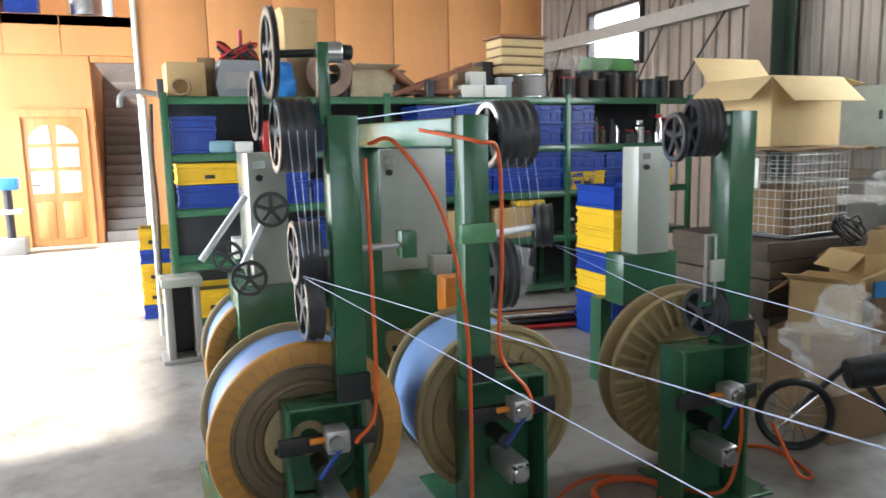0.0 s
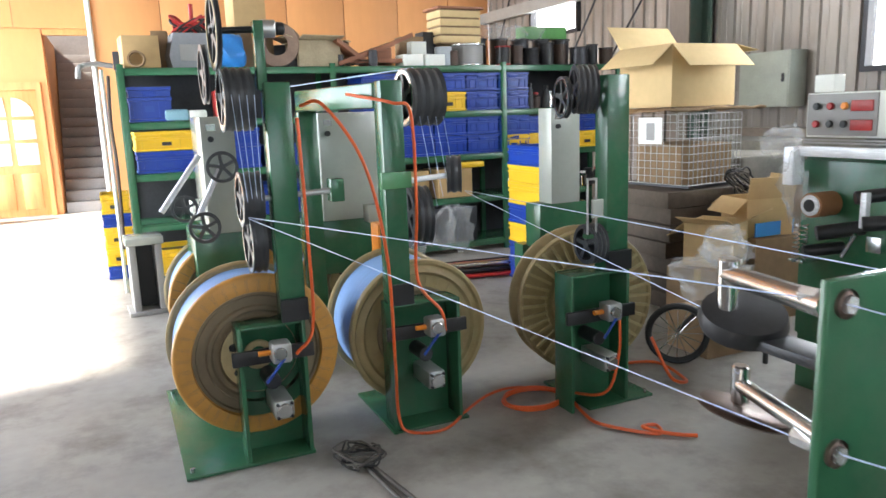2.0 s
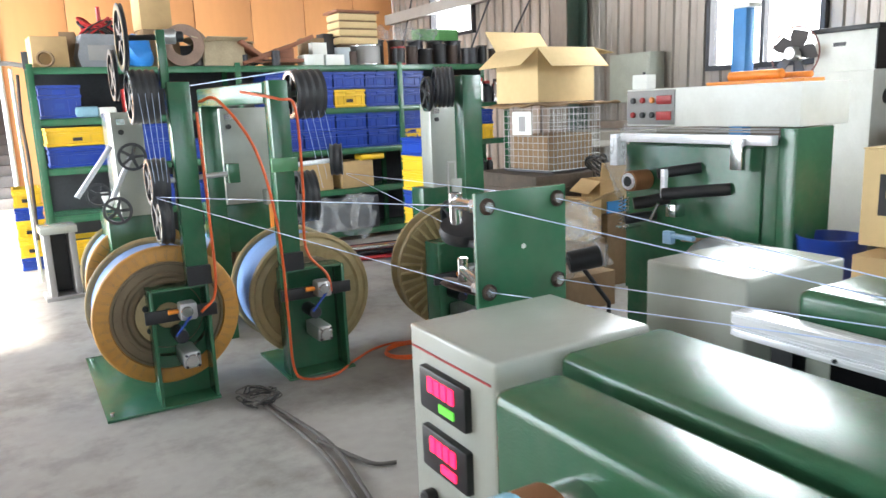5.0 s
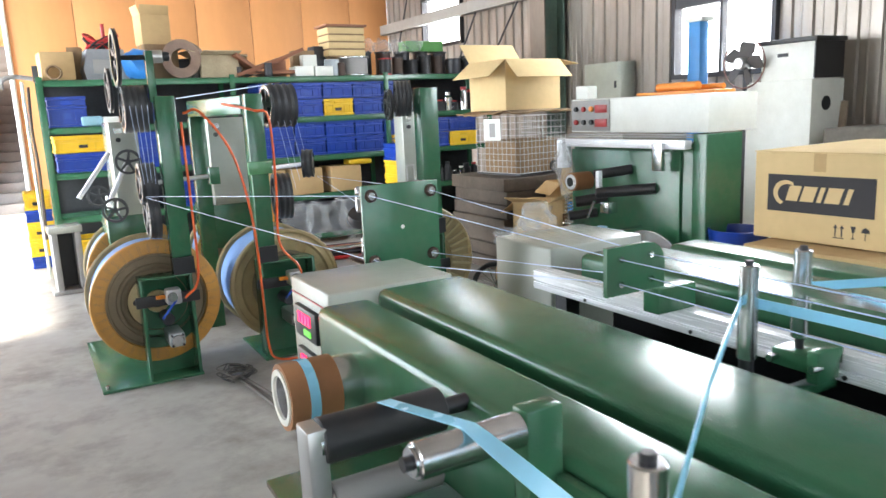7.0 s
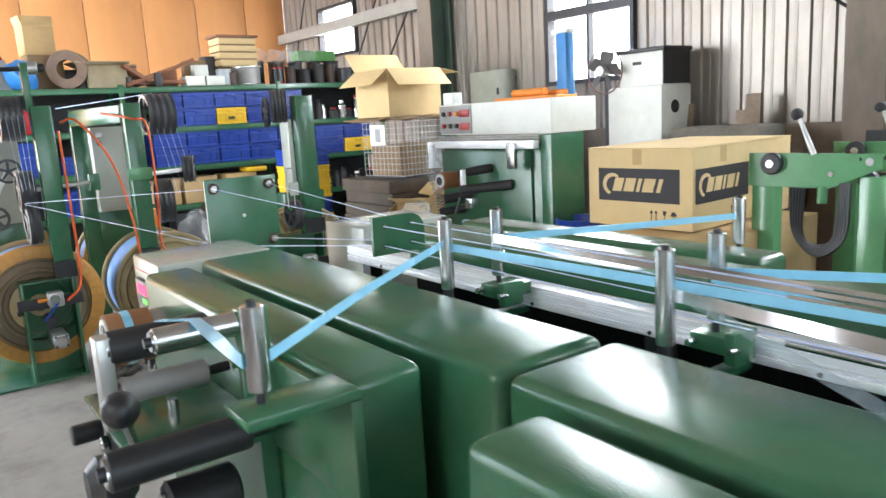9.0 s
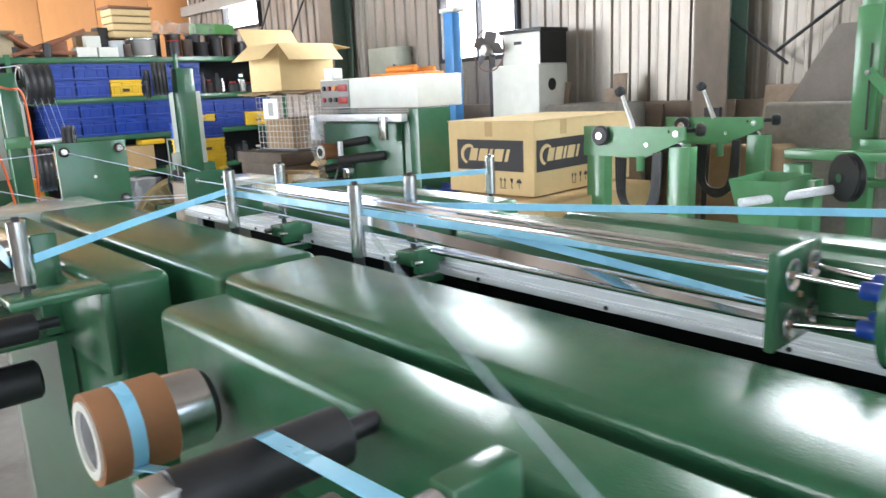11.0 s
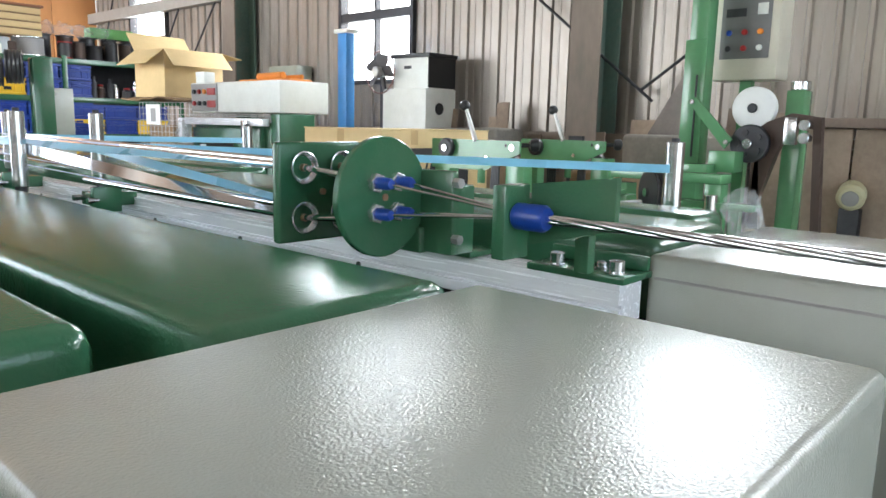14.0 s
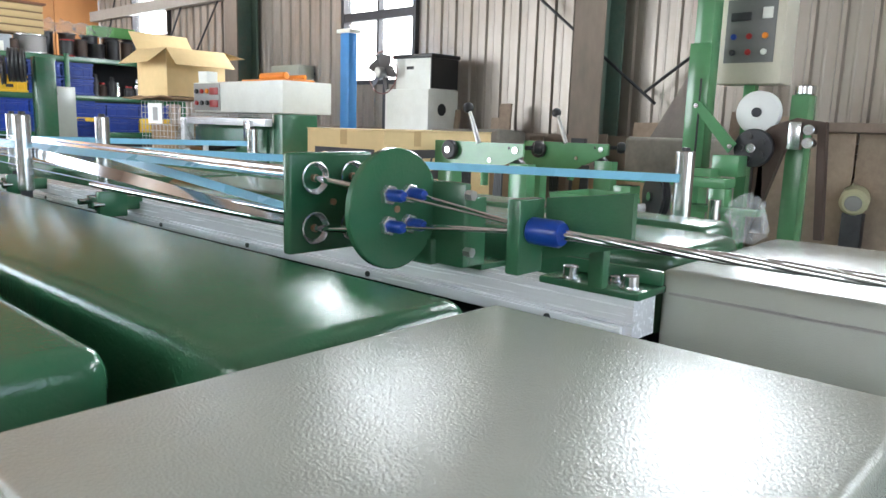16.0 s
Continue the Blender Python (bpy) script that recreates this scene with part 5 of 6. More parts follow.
# crumpled clear film
def film_bag(x, y, z, r, label, seed, sq=0.8):
    rng = random.Random(seed)
    b = bmesh.new()
    bmesh.ops.create_icosphere(b, subdivisions=4, radius=r)
    for v in b.verts:
        n = noise.noise(v.co * (5.0 / r * 0.25) + Vector((seed, 0, 0))) * 0.5 + noise.noise(v.co * (14.0 / r * 0.25) + Vector((0, seed, 0))) * 0.45 + abs(noise.noise(v.co * (30.0 / r * 0.25) + Vector((0, seed, 3)))) * 0.4
        v.co *= 1 + n
        v.co.z *= sq
        v.co += Vector((x, y, z))
    return solid("plastic_film", b, BAGM, label, "plastic film", smooth=False)


film_bag(3.25, 2.66, 0.44, 0.20, "crumpled clear plastic film hanging from the boxes", 3)
film_bag(3.40, 2.75, 0.62, 0.13, "crumpled clear plastic film on the boxes", 5)
film_bag(3.05, -2.24, 0.955, 0.062, "crumpled clear plastic film on the green machine", 9, 1.2)
film_bag(3.06, 1.97, 1.05, 0.055, "clear plastic film hanging at the winding machine end", 21, 2.6)
film_bag(5.05, 3.75, 1.16, 0.14, "crumpled clear film on the covered heap", 41, 0.9)
solid("film_ledge", box(3.05, 3.55, 2.5, 2.85, 0, 0.26, 0.01), CARDD, "dark crushed carton on the floor", "carton")

# dark cart wheel behind the stands
cw = thing("hand_cart", 2.86, 2.55, 0, -35, "black hand cart with a spoked rubber wheel", "cart")
ringpts = [(math.cos(2 * math.pi * i / 32) * 0.165, 0, 0.185 + math.sin(2 * math.pi * i / 32) * 0.165) for i in range(33)]
part("tyre", tube(ringpts, 0.02, 8), BLACK, cw)
for i in range(8):
    a = math.pi * i / 8
    part("spoke", rod((math.cos(a) * 0.15, 0, 0.185 + math.sin(a) * 0.15), (-math.cos(a) * 0.15, 0, 0.185 - math.sin(a) * 0.15), 0.003, 6), STEEL, cw)
part("frame_bar", tube([(0, 0.03, 0.185), (0.25, 0.05, 0.45), (0.42, 0.05, 0.40)], 0.016, 8), BLACK, cw)
part("motor_housing", rod((0.22, 0.0, 0.40), (0.44, 0.02, 0.44), 0.075, 24, 0.01), BLACK, cw)
part("frame_bar", tube([(0.25, 0.05, 0.45), (0.5, 0.05, 0.10), (0.5, 0.05, 0.0)], 0.016, 8), BLACK, cw)

# ---- take-up machine beyond the line ----
tm = thing("winding_machine", 3.15, 1.45, 0, 0, "dark green winding machine with a white control head", "machine")
part("face_plate", box(0.0, 0.02, -0.40, 0.55, 0.3, 1.205, 0.004), GREEN, tm)
part("body", box(0.02, 0.27, -0.48, 0.55, 0, 1.25, 0.006), GREEN, tm)
part("side_column", box(-0.01, 0.28, -0.60, -0.50, 0, 1.31, 0.006), GREEN, tm)
hd = part("control_head", box(-0.005, 0.40, -0.60, 0.545, 1.315, 1.53, 0.006), WHITE, tm, "white painted control head")
part("button_panel", box(-0.012, -0.004, 0.17, 0.535, 1.325, 1.522, 0.002), LTGREY, hd, "brushed grey button panel")
for i in range(3):
    for j in range(2):
        part("button", rod((-0.03, 0.48 - i * 0.075, 1.465 - j * 0.085), (-0.012, 0.48 - i * 0.075, 1.465 - j * 0.085), 0.017, 16, 0.003), (BLACK, REDM, ORANGEP, REDM, BLACK, BLACK)[i + 3 * j], hd)
for j in range(2):
    part("meter", box(-0.018, -0.011, 0.19, 0.30, 1.44 - j * 0.09, 1.49 - j * 0.09, 0.002), REDM, hd)
for k in range(2):
    part("head_trim", box(-0.02, 0.0, -0.5, 0.55, 1.285 + 0.014 * k, 1.293 + 0.014 * k), LTGREY, tm)
tr = part("traverse_rail", box(-0.075, -0.02, -0.50, 0.53, 1.225, 1.275, 0.003), ALU, tm, "bright aluminium traverse rail")
part("rail_end", box(-0.10, -0.02, 0.53, 0.59, 1.08, 1.27, 0.004), ALU, tr)
part("carriage", box(-0.11, -0.076, -0.36, -0.29, 1.10, 1.26, 0.004), STEEL, tr)
sp = part("core_spool", rod((-0.16, 0.37, 1.0), (-0.01, 0.37, 1.0), 0.06, 28, 0.004), CORE, tm, "brown paper core")
part("core_ring", rod((-0.168, 0.37, 1.0), (-0.155, 0.37, 1.0), 0.05, 28, 0.002), ALU, sp)
part("core_eye", rod((-0.172, 0.37, 1.0), (-0.166, 0.37, 1.0), 0.03, 20), BLACK, sp)
part("roller_arm", rod((-0.22, 0.06, 0.955), (0.0, -0.22, 0.985), 0.033, 20, 0.004), BLACK, tm)
part("roller_arm", rod((-0.18, 0.13, 1.06), (0.0, -0.02, 1.09), 0.03, 20, 0.004), BLACK, tm)
part("roller_arm", rod((-0.16, 0.33, 0.87), (0.0, 0.20, 0.90), 0.035, 20, 0.004), BLACK, tm)
part("roller_arm", rod((-0.16, 0.40, 0.77), (0.0, 0.30, 0.79), 0.03, 20, 0.004), BLACK, tm)
for sy in (0.44, 0.49):
    part("tension_spring", tube([(-0.10 + 0.016 * math.cos(i * 0.9), sy + 0.016 * math.sin(i * 0.9), 0.72 + 0.0032 * i) for i in range(56)], 0.0035, 6), STEEL, tm, "bright coil spring")
    part("spring_seat", box(-0.13, 0.0, sy - 0.02, sy + 0.02, 0.70, 0.715, 0.003), STEEL, tm)
part("link", box(-0.20, -0.17, 0.06, 0.09, 0.93, 1.09, 0.003), ALU, tm)
part("clamp_lever", rod((-0.2, 0.1, 0.90), (-0.2, 0.16, 0.79), 0.01, 10), STEEL, tm)
part("clamp_block", box(-0.20, -0.12, -0.02, 0.05, 0.83, 0.90, 0.004), STEEL, tm)
CLB = mat("pale_blue_clamp", (0.25, 0.42, 0.58), 0.45, var=0.08)
cl = part("blue_clamp", box(-0.27, -0.24, -0.20, -0.02, 0.73, 0.755, 0.004), CLB, tm, "pale blue plastic clamp lever")
part("clamp_jaw", box(-0.275, -0.235, -0.06, 0.0, 0.695, 0.765, 0.006), CLB, cl)
part("clamp_stem", rod((-0.255, -0.10, 0.74), (0.0, -0.10, 0.74), 0.008, 10), STEEL, cl)
part("hose_stub", rod((-0.12, 0.0, 0.70), (0.0, -0.06, 0.68), 0.015, 12), COPPER, tm)
carton(3.24, 1.95, 1.532, 0.10, 0.10, 0.085, 10, WHITE, "small white switch box on the control head", False)
ot = thing("orange_tool_case", 3.36, 1.28, 1.532, 4, "orange plastic tool parts lying on the control head", "tool")
part("tray", box(-0.10, 0.10, -0.34, 0.22, 0, 0.018, 0.005), ORANGEP, ot)
part("grip", rod((-0.02, -0.18, 0.045), (0.03, 0.16, 0.045), 0.026, 18, 0.006), ORANGEP, ot)
part("grip", rod((0.05, -0.30, 0.036), (0.06, -0.05, 0.036), 0.017, 18, 0.006), ORANGEP, ot)

# carton on its pallet, dark printed panel with a pale mark
bc = thing("large_carton", 3.09, 0.16, 0.80, 2.5, "large tan cardboard box with a black printed panel", "carton")
part("body", box(0, 1.02, -0.335, 0.335, 0, 0.425, 0.006), CARDL, bc)
part("lid_flap", box(-0.002, 1.022, -0.337, 0.337, 0.4255, 0.4315), CARDL, bc)


def mark(pr, face):
    """The printed panel: a black field with a pale crescent and slanted pale blocks, handling signs below."""
    def put(name, pts, lift, material):
        if face == "x":
            part(name, prism([(-a, z) for a, z in pts], "x", -0.002 - lift, -0.0012 - lift), material, pr)
        else:
            part(name, prism([(a + 0.28, z) for a, z in pts], "y", -0.338 - lift, -0.3372 - lift), material, pr)
    def bar(name, a0, a1, z0, z1, lift, material, slant=0.0):
        put(name, [(a0, z0), (a1, z0), (a1 + slant, z1), (a0 + slant, z1)], lift, material)
    bar("printed_field", -0.26, 0.26, 0.14, 0.32, 0.0, CARDOL)
    arc = [math.pi * (0.30 + k * 0.12) for k in range(10)]
    put("printed_crescent", [(-0.165 + 0.066 * math.cos(a), 0.232 + 0.062 * math.sin(a)) for a in arc] + [(-0.155 + 0.052 * math.cos(a), 0.229 + 0.046 * math.sin(a)) for a in arc[::-1]], 0.001, CARDL)
    for a0, a1 in ((-0.165, -0.105), (-0.092, -0.026), (-0.010, 0.012), (0.028, 0.098), (0.118, 0.142)):
        bar("printed_block", a0, a1, 0.195, 0.268, 0.001, CARDL, 0.022)
    for a0 in (0.085, 0.115):
        bar("handling_mark", a0, a0 + 0.006, 0.045, 0.085, 0.0, CARDOL)
        put("handling_mark", [(a0 - 0.008, 0.085), (a0 + 0.014, 0.085), (a0 + 0.003, 0.102)], 0.0, CARDOL)
    bar("handling_mark", 0.078, 0.128, 0.038, 0.042, 0.0, CARDOL)
    put("handling_mark", [(0.158, 0.10), (0.182, 0.10), (0.176, 0.075), (0.172, 0.07), (0.172, 0.048), (0.180, 0.042), (0.160, 0.042), (0.168, 0.048), (0.168, 0.07), (0.164, 0.075)], 0.0, CARDOL)
    put("handling_mark", [(0.205, 0.075), (0.245, 0.075), (0.238, 0.092), (0.225, 0.10), (0.212, 0.092)], 0.0, CARDOL)
    bar("handling_mark", 0.223, 0.227, 0.042, 0.075, 0.0, CARDOL)
    bar("packing_tape", -0.03, 0.03, 0.34, 0.425, 0.0, CARD)


mark(bc, "x")
mark(bc, "y")
carton(3.50, 0.05, 0.45, 1.15, 0.80, 0.34, 3, CARD, "crushed brown carton under the large box", False)
carton(3.55, 0.08, 0.0, 1.1, 0.75, 0.445, 0, CARDD, "dark old carton on the floor", False)
solid("plastic_tub", lathe([(0.12, 0), (0.15, 0.24), (0.16, 0.24), (0.13, 0.01)], (3.25, 0.72, 0.55), (0, 0, 1), 28), BLUEP, "blue plastic tub beside the cartons", "tub")
solid("tub_stand", box(3.1, 3.4, 0.58, 0.86, 0, 0.545, 0.01), CARDD, "dark box under the blue tub", "box")

# white machine cabinet with fan against the wall, blue post
wc = thing("machine_cabinet", 5.60, 2.15, 0, 0, "white steel machine cabinet with a black-edged top box", "cabinet")
part("body", box(0, 0.45, -0.27, 0.36, 0, 1.62, 0.01), WHITE, wc)
tb = part("top_box", box(0.06, 0.45, -0.24, 0.26, 1.62, 1.93, 0.006), WHITE, wc)
part("lid", box(0.04, 0.47, -0.27, 0.29, 1.93, 1.97, 0.008), BLACK, tb, "dark lid")
part("side_panel", box(0.055, 0.455, -0.252, -0.241, 1.63, 1.93), BLACK, tb)
part("handle_slot", box(0.055, 0.061, 0.0, 0.10, 1.82, 1.85), BLACK, tb)
part("vent_plate", rod((0.2, -0.275, 1.42), (0.2, -0.268, 1.42), 0.06, 20), BLACK, wc)
fn = thing("fan_blade_unit", 5.58, 2.53, 1.35, 0, "grey fan impeller in a rusty ring before the window", "fan")
part("hub", rod((-0.08, 0, 0.44), (0.06, 0, 0.44), 0.055, 24, 0.01), SATIN, fn)
for i in range(5):
    m = Matrix.Translation((0, 0, 0.44)) @ Matrix.Rotation(2 * math.pi * i / 5 + 0.3, 4, "X") @ Matrix.Rotation(0.55, 4, "Z")
    part("blade", prism([(-0.035, 0.04), (0.035, 0.04), (0.075, 0.12), (0.07, 0.185), (-0.05, 0.19), (-0.06, 0.12)], "x", -0.003, 0.003), mat("fan_grey", (0.11, 0.10, 0.10), 0.5, var=0.15), fn).matrix_basis = m
part("shroud_ring", tube([(0.0, 0.215 * math.cos(math.pi * i / 20), 0.44 + 0.215 * math.sin(math.pi * i / 20)) for i in range(41)], 0.007, 8), mat("rusty_ring", (0.22, 0.10, 0.085), 0.6), fn, "rusty red guard ring")
part("stand", box(0.03, 0.06, -0.03, 0.03, -1.35, 0.43), DARKSTEEL, fn)
bp = thing("lift_post", 5.48, 2.96, 0, 0, "bright blue painted steel lift post", "post")
part("post", box(-0.06, 0.06, -0.07, 0.07, 0, 2.2, 0.008), BLUEPOST, bp)
part("cap", box(-0.08, 0.08, -0.11, 0.11, 2.2, 2.24, 0.004), WHITE, bp)
ec = thing("electrical_cabinet", 5.98, 4.52, 0, 0, "grey-green steel electrical cabinet on the sheet wall", "cabinet")
GGB = mat("grey_green_box", (0.33, 0.34, 0.28), 0.5)
part("body", box(0.012, 0.24, 0, 0.62, 1.43, 1.97, 0.006), GGB, ec)
for z in (1.5, 1.85):
    part("mounting_rail", box(0.24, 0.27, 0.02, 0.60, z, z + 0.04), DARKSTEEL, ec)
dr = part("door", box(0, 0.0115, 0.012, 0.608, 1.445, 1.955, 0.004), GGB, ec)
part("handle", box(-0.018, -0.0005, 0.05, 0.075, 1.67, 1.75, 0.004), BLACK, dr)
solid("cabinet_stand", box(5.4, 6.05, 4.0, 5.3, 0, 1.14, 0.02), TARP, "dark tarp-covered stack below the cabinet", "stack")
for i, (x, y, w, d, h) in enumerate(((5.0, 4.2, 0.7, 0.8, 1.05), (4.9, 3.2, 0.6, 0.7, 0.9), (5.6, 1.2, 0.5, 0.8, 1.25), (5.2, 0.9, 0.5, 0.6, 1.05), (5.55, -0.9, 0.5, 0.8, 1.22), (5.1, -0.5, 0.4, 0.5, 0.95), (5.6, 3.5, 0.5, 0.6, 1.2))):
    b = box(-w / 2, w / 2, -d / 2, d / 2, 0, h, 0.03, segs=3)
    for v in b.verts:
        v.co += Vector((noise.noise(v.co * 3 + Vector((i, 0, 0))), noise.noise(v.co * 3 + Vector((0, i, 0))), noise.noise(v.co * 4 + Vector((0, 0, i))))) * 0.05
        v.co.z = max(v.co.z, 0)
        v.co += Vector((x, y, 0))
    solid("covered_pallet", b, (TARP, CARDD)[i % 2], "dusty brown covered heap of old stock by the wall", "stack", "stacks by the wall")
# leaning steel plates
solid("steel_plate", prism([(0.2, 0.0), (-0.97, 0.0), (-0.97, 1.75), (-0.83, 1.75)], "x", 5.62, 5.65), mat("dull_plate", (0.20, 0.17, 0.15), 0.6, var=0.15, dirt=(0.12, 0.09, 0.07)), "leaning dull steel plate with a slanted edge", "plate")
lean = random.Random(12)
yy = 2.35
while yy > -3.4:
    w, h = lean.uniform(0.12, 0.38), lean.uniform(0.95, 1.55)
    o = solid("leaning_board", box(-0.012, 0.012, -w / 2, w / 2, 0, h, 0.003), DUSTY, "dusty brown board leaning against the wall", "board", "boards by the wall")
    o.matrix_basis = pose(5.82 + lean.uniform(-0.04, 0.03), yy - w / 2, 0.0, lean.uniform(-3, 3), math.degrees(math.atan2(0.20, h)), lean.uniform(-4, 4))
    o.location.z = 0.006
    yy -= w + lean.uniform(0.0, 0.22)
solid("steel_bar", box(5.15, 5.19, -0.22, -0.10, 0, 1.2), DARKSTEEL, "dark upright steel bar", "bar")


# ---- light green stands on the right ----
def lever_stand(x, y, label):
    t = thing("lever_stand", x, y, 0, 0, label, "stand", "light green lever stands")
    part("leg", box(0.0, 0.08, 0.0, 0.12, 0, 1.03, 0.005), LGREEN, t)
    part("leg", box(0.0, 0.08, -0.52, -0.40, 0, 1.08, 0.005), LGREEN, t)
    part("cheek", prism([(0.13, 1.02), (0.13, 1.185), (-0.50, 1.185), (-0.50, 1.12), (-0.27, 1.02)], "x", -0.015, -0.001), LGREEN, t)
    k = part("hub", rod((-0.05, 0.0, 1.135), (-0.015, 0.0, 1.135), 0.055, 24, 0.008), BLACK, t, "black round hub")
    part("hub_cap", rod((-0.058, 0.0, 1.135), (-0.049, 0.0, 1.135), 0.022, 20, 0.003), STEEL, k)
    l = part("lever", lathe([(0.014, 0), (0.0135, 0.06), (0.009, 0.19)], (-0.02, -0.20, 1.18), (0.05, 0.46, 1), 14), SATIN, t)
    part("lever_knob", lathe([(0.008, 0), (0.024, 0.008), (0.031, 0.025), (0.028, 0.042), (0.015, 0.054), (0.003, 0.056)], (-0.012, -0.12, 1.345), (0.05, 0.46, 1), 20), BLACK, l)
    part("bolt", rod((-0.022, -0.45, 1.15), (-0.015, -0.45, 1.15), 0.018, 14), STEEL, t)
    part("bolt", rod((-0.022, -0.28, 1.09), (-0.015, -0.28, 1.09), 0.012, 14), STEEL, t)
    part("peg", rod((-0.008, -0.24, 0.95), (-0.008, -0.24, 1.03), 0.022, 14), LGREEN, t)
    part("shaft", rod((-0.01, -0.40, 1.16), (0.06, -0.53, 1.165), 0.012, 12), BLACK, t)
    part("shaft_knob", lathe([(0.01, -0.03), (0.03, -0.022), (0.036, 0), (0.03, 0.02), (0.01, 0.028)], (0.07, -0.54, 1.165), (0.16, -0.26, 0), 20), BLACK, t, "black round knob")
    part("lower_knob", lathe([(0.015, -0.04), (0.04, -0.03), (0.048, 0), (0.04, 0.025), (0.01, 0.032)], (0.05, -0.42, 1.06), (-1, -0.2, 0), 20), BLACK, t, "black round knob")
    b = bmesh.new()
    for i in range(5):
        pts = [(-0.03 - 0.008 * i, -0.10 - 0.02 * i, 1.02), (-0.03, -0.12 - 0.01 * i, 0.80), (-0.04, -0.24, 0.70 + 0.012 * i), (-0.03, -0.36 + 0.012 * i, 0.80), (-0.02, -0.37 + 0.01 * i, 1.05)]
        tube(pts, 0.008, 6, bm=b, smooth_n=6)
    part("hanging_cable", b, BLACK, t, "black cable loops")
    return t


ls1 = lever_stand(3.40, -0.44, "light green steel stand with a black hub and lever")
copy_thing(ls1, pose(4.24, -0.46, 0.015))
for s in [o for o in scene.objects if o.name.startswith("lever_stand")]:
    s.location.z = 0

# capstan machine: green box, bridge, post with panel, wheels
cm = thing("capstan_machine", 3.2, -1.45, 0, 0, "light green capstan machine with a tall post and rollers", "machine")
hop = bmesh.new()
loops = [[hop.verts.new(c) for c in ((x0, y0, z), (x1, y0, z), (x1, y1, z), (x0, y1, z))] for x0, x1, y0, y1, z in ((-0.10, 0.12, -0.10, 0.06, 0.74), (-0.16, 0.18, -0.13, 0.10, 0.985), (-0.152, 0.172, -0.122, 0.092, 0.985), (-0.09, 0.11, -0.09, 0.05, 0.75))]
for p, q in zip(loops, loops[1:]):
    for i in range(4):
        hop.faces.new((p[i], p[(i + 1) % 4], q[(i + 1) % 4], q[i]))
hop.faces.new(loops[0][::-1])
hop.faces.new(loops[-1])
part("hopper", hop, LGREEN, cm)
part("column", box(0.12, 0.22, -0.16, -0.06, 0, 0.96, 0.005), LGREEN, cm)
part("bridge", box(0.45, 0.58, -0.46, 0.12, 1.015, 1.06, 0.005), LGREEN, cm)
part("bridge_leg", box(0.45, 0.56, 0.02, 0.12, 0, 0.99, 0.005), LGREEN, cm)
part("bridge_leg", box(0.46, 0.55, -0.46, -0.38, 0, 1.014, 0.005), LGREEN, cm)
part("steel_post", rod((0.40, -0.44, 0.80), (0.40, -0.44, 0.97), 0.03, 20, 0.003), STEEL, cm)
part("lower_bar", box(0.44, 0.56, -0.62, -0.10, 0.90, 0.93, 0.004), LGREEN, cm)
bwk = part("black_wheel", lathe([(0.04, 0), (0.10, 0.003), (0.105, 0.01), (0.09, 0.025), (0.105, 0.04), (0.10, 0.047), (0.04, 0.05)], (0.08, -0.28, 0.985), (0.78, -0.62, 0), 36), BLACK, cm, "black grooved wheel")
part("wheel_hub", rod((0.07, -0.272, 0.985), (0.16, -0.343, 0.985), 0.02, 16), STEEL, bwk)
part("tie_bar", rod((-0.25, 0.0, 0.90), (0.15, -0.25, 0.93), 0.02, 14), ALU, cm)
post = part("tall_post", box(1.02, 1.14, -0.095, 0.005, 0, 3.2, 0.008), LGREEN, cm, "tall light green post")
part("post_flange", box(1.0, 1.019, -0.105, 0.015, 1.08, 1.75, 0.004), LGREEN, post)
part("slanted_arm", prism([(-0.04, 1.42), (-0.085, 1.44), (-0.30, 1.22), (-0.26, 1.17)], "x", 0.955, 0.97), LGREEN, cm, "flat slanted arm")
for ay, az in ((-0.07, 1.415), (-0.27, 1.205)):
    part("arm_bolt", rod((0.945, ay, az), (0.956, ay, az), 0.013, 12), STEEL, cm)
part("stay_rod", rod((0.985, -0.07, 1.12), (0.985, -0.07, 1.56), 0.006, 8), BLACK, cm)
part("arm_block", box(0.86, 0.98, -0.36, -0.22, 1.05, 1.16, 0.005), LGREEN, cm)
part("arm_block", box(0.76, 0.90, -0.26, -0.12, 1.02, 1.09, 0.005), LGREEN, cm)
wh = part("white_roller", lathe([(0.02, -0.004), (0.105, 0.0), (0.112, 0.006), (0.112, 0.05), (0.105, 0.055)], (1.05, -0.36, 1.385), (1, 0, 0), 48), mat("white_nylon", (0.82, 0.83, 0.82), 0.35, var=0.03), cm, "white nylon roller")
part("roller_hub", rod((1.03, -0.36, 1.385), (1.055, -0.36, 1.385), 0.025, 20, 0.004), DARKSTEEL, wh)
dwl = part("dark_wheel", lathe([(0.05, 0.0), (0.095, 0.003), (0.10, 0.008), (0.10, 0.04), (0.095, 0.045)], (1.0, -0.37, 1.20), (1, 0, 0), 40), DARKSTEEL, cm, "dark iron wheel")
for i in range(5):
    a = 2 * math.pi * i / 5
    part("wheel_bore", rod((0.99, -0.37 + 0.06 * math.cos(a), 1.20 + 0.06 * math.sin(a)), (1.004, -0.37 + 0.06 * math.cos(a), 1.20 + 0.06 * math.sin(a)), 0.017, 14), BLACK, dwl)
part("wheel_hub", rod((0.97, -0.37, 1.20), (1.0, -0.37, 1.20), 0.025, 18, 0.004), STEEL, dwl)
part("rear_column", box(1.15, 1.28, -0.58, -0.49, 0, 1.48, 0.006), LGREEN, cm)
part("column_cap", rod((1.21, -0.54, 1.48), (1.21, -0.54, 1.53), 0.05, 24, 0.006), STEEL, cm)
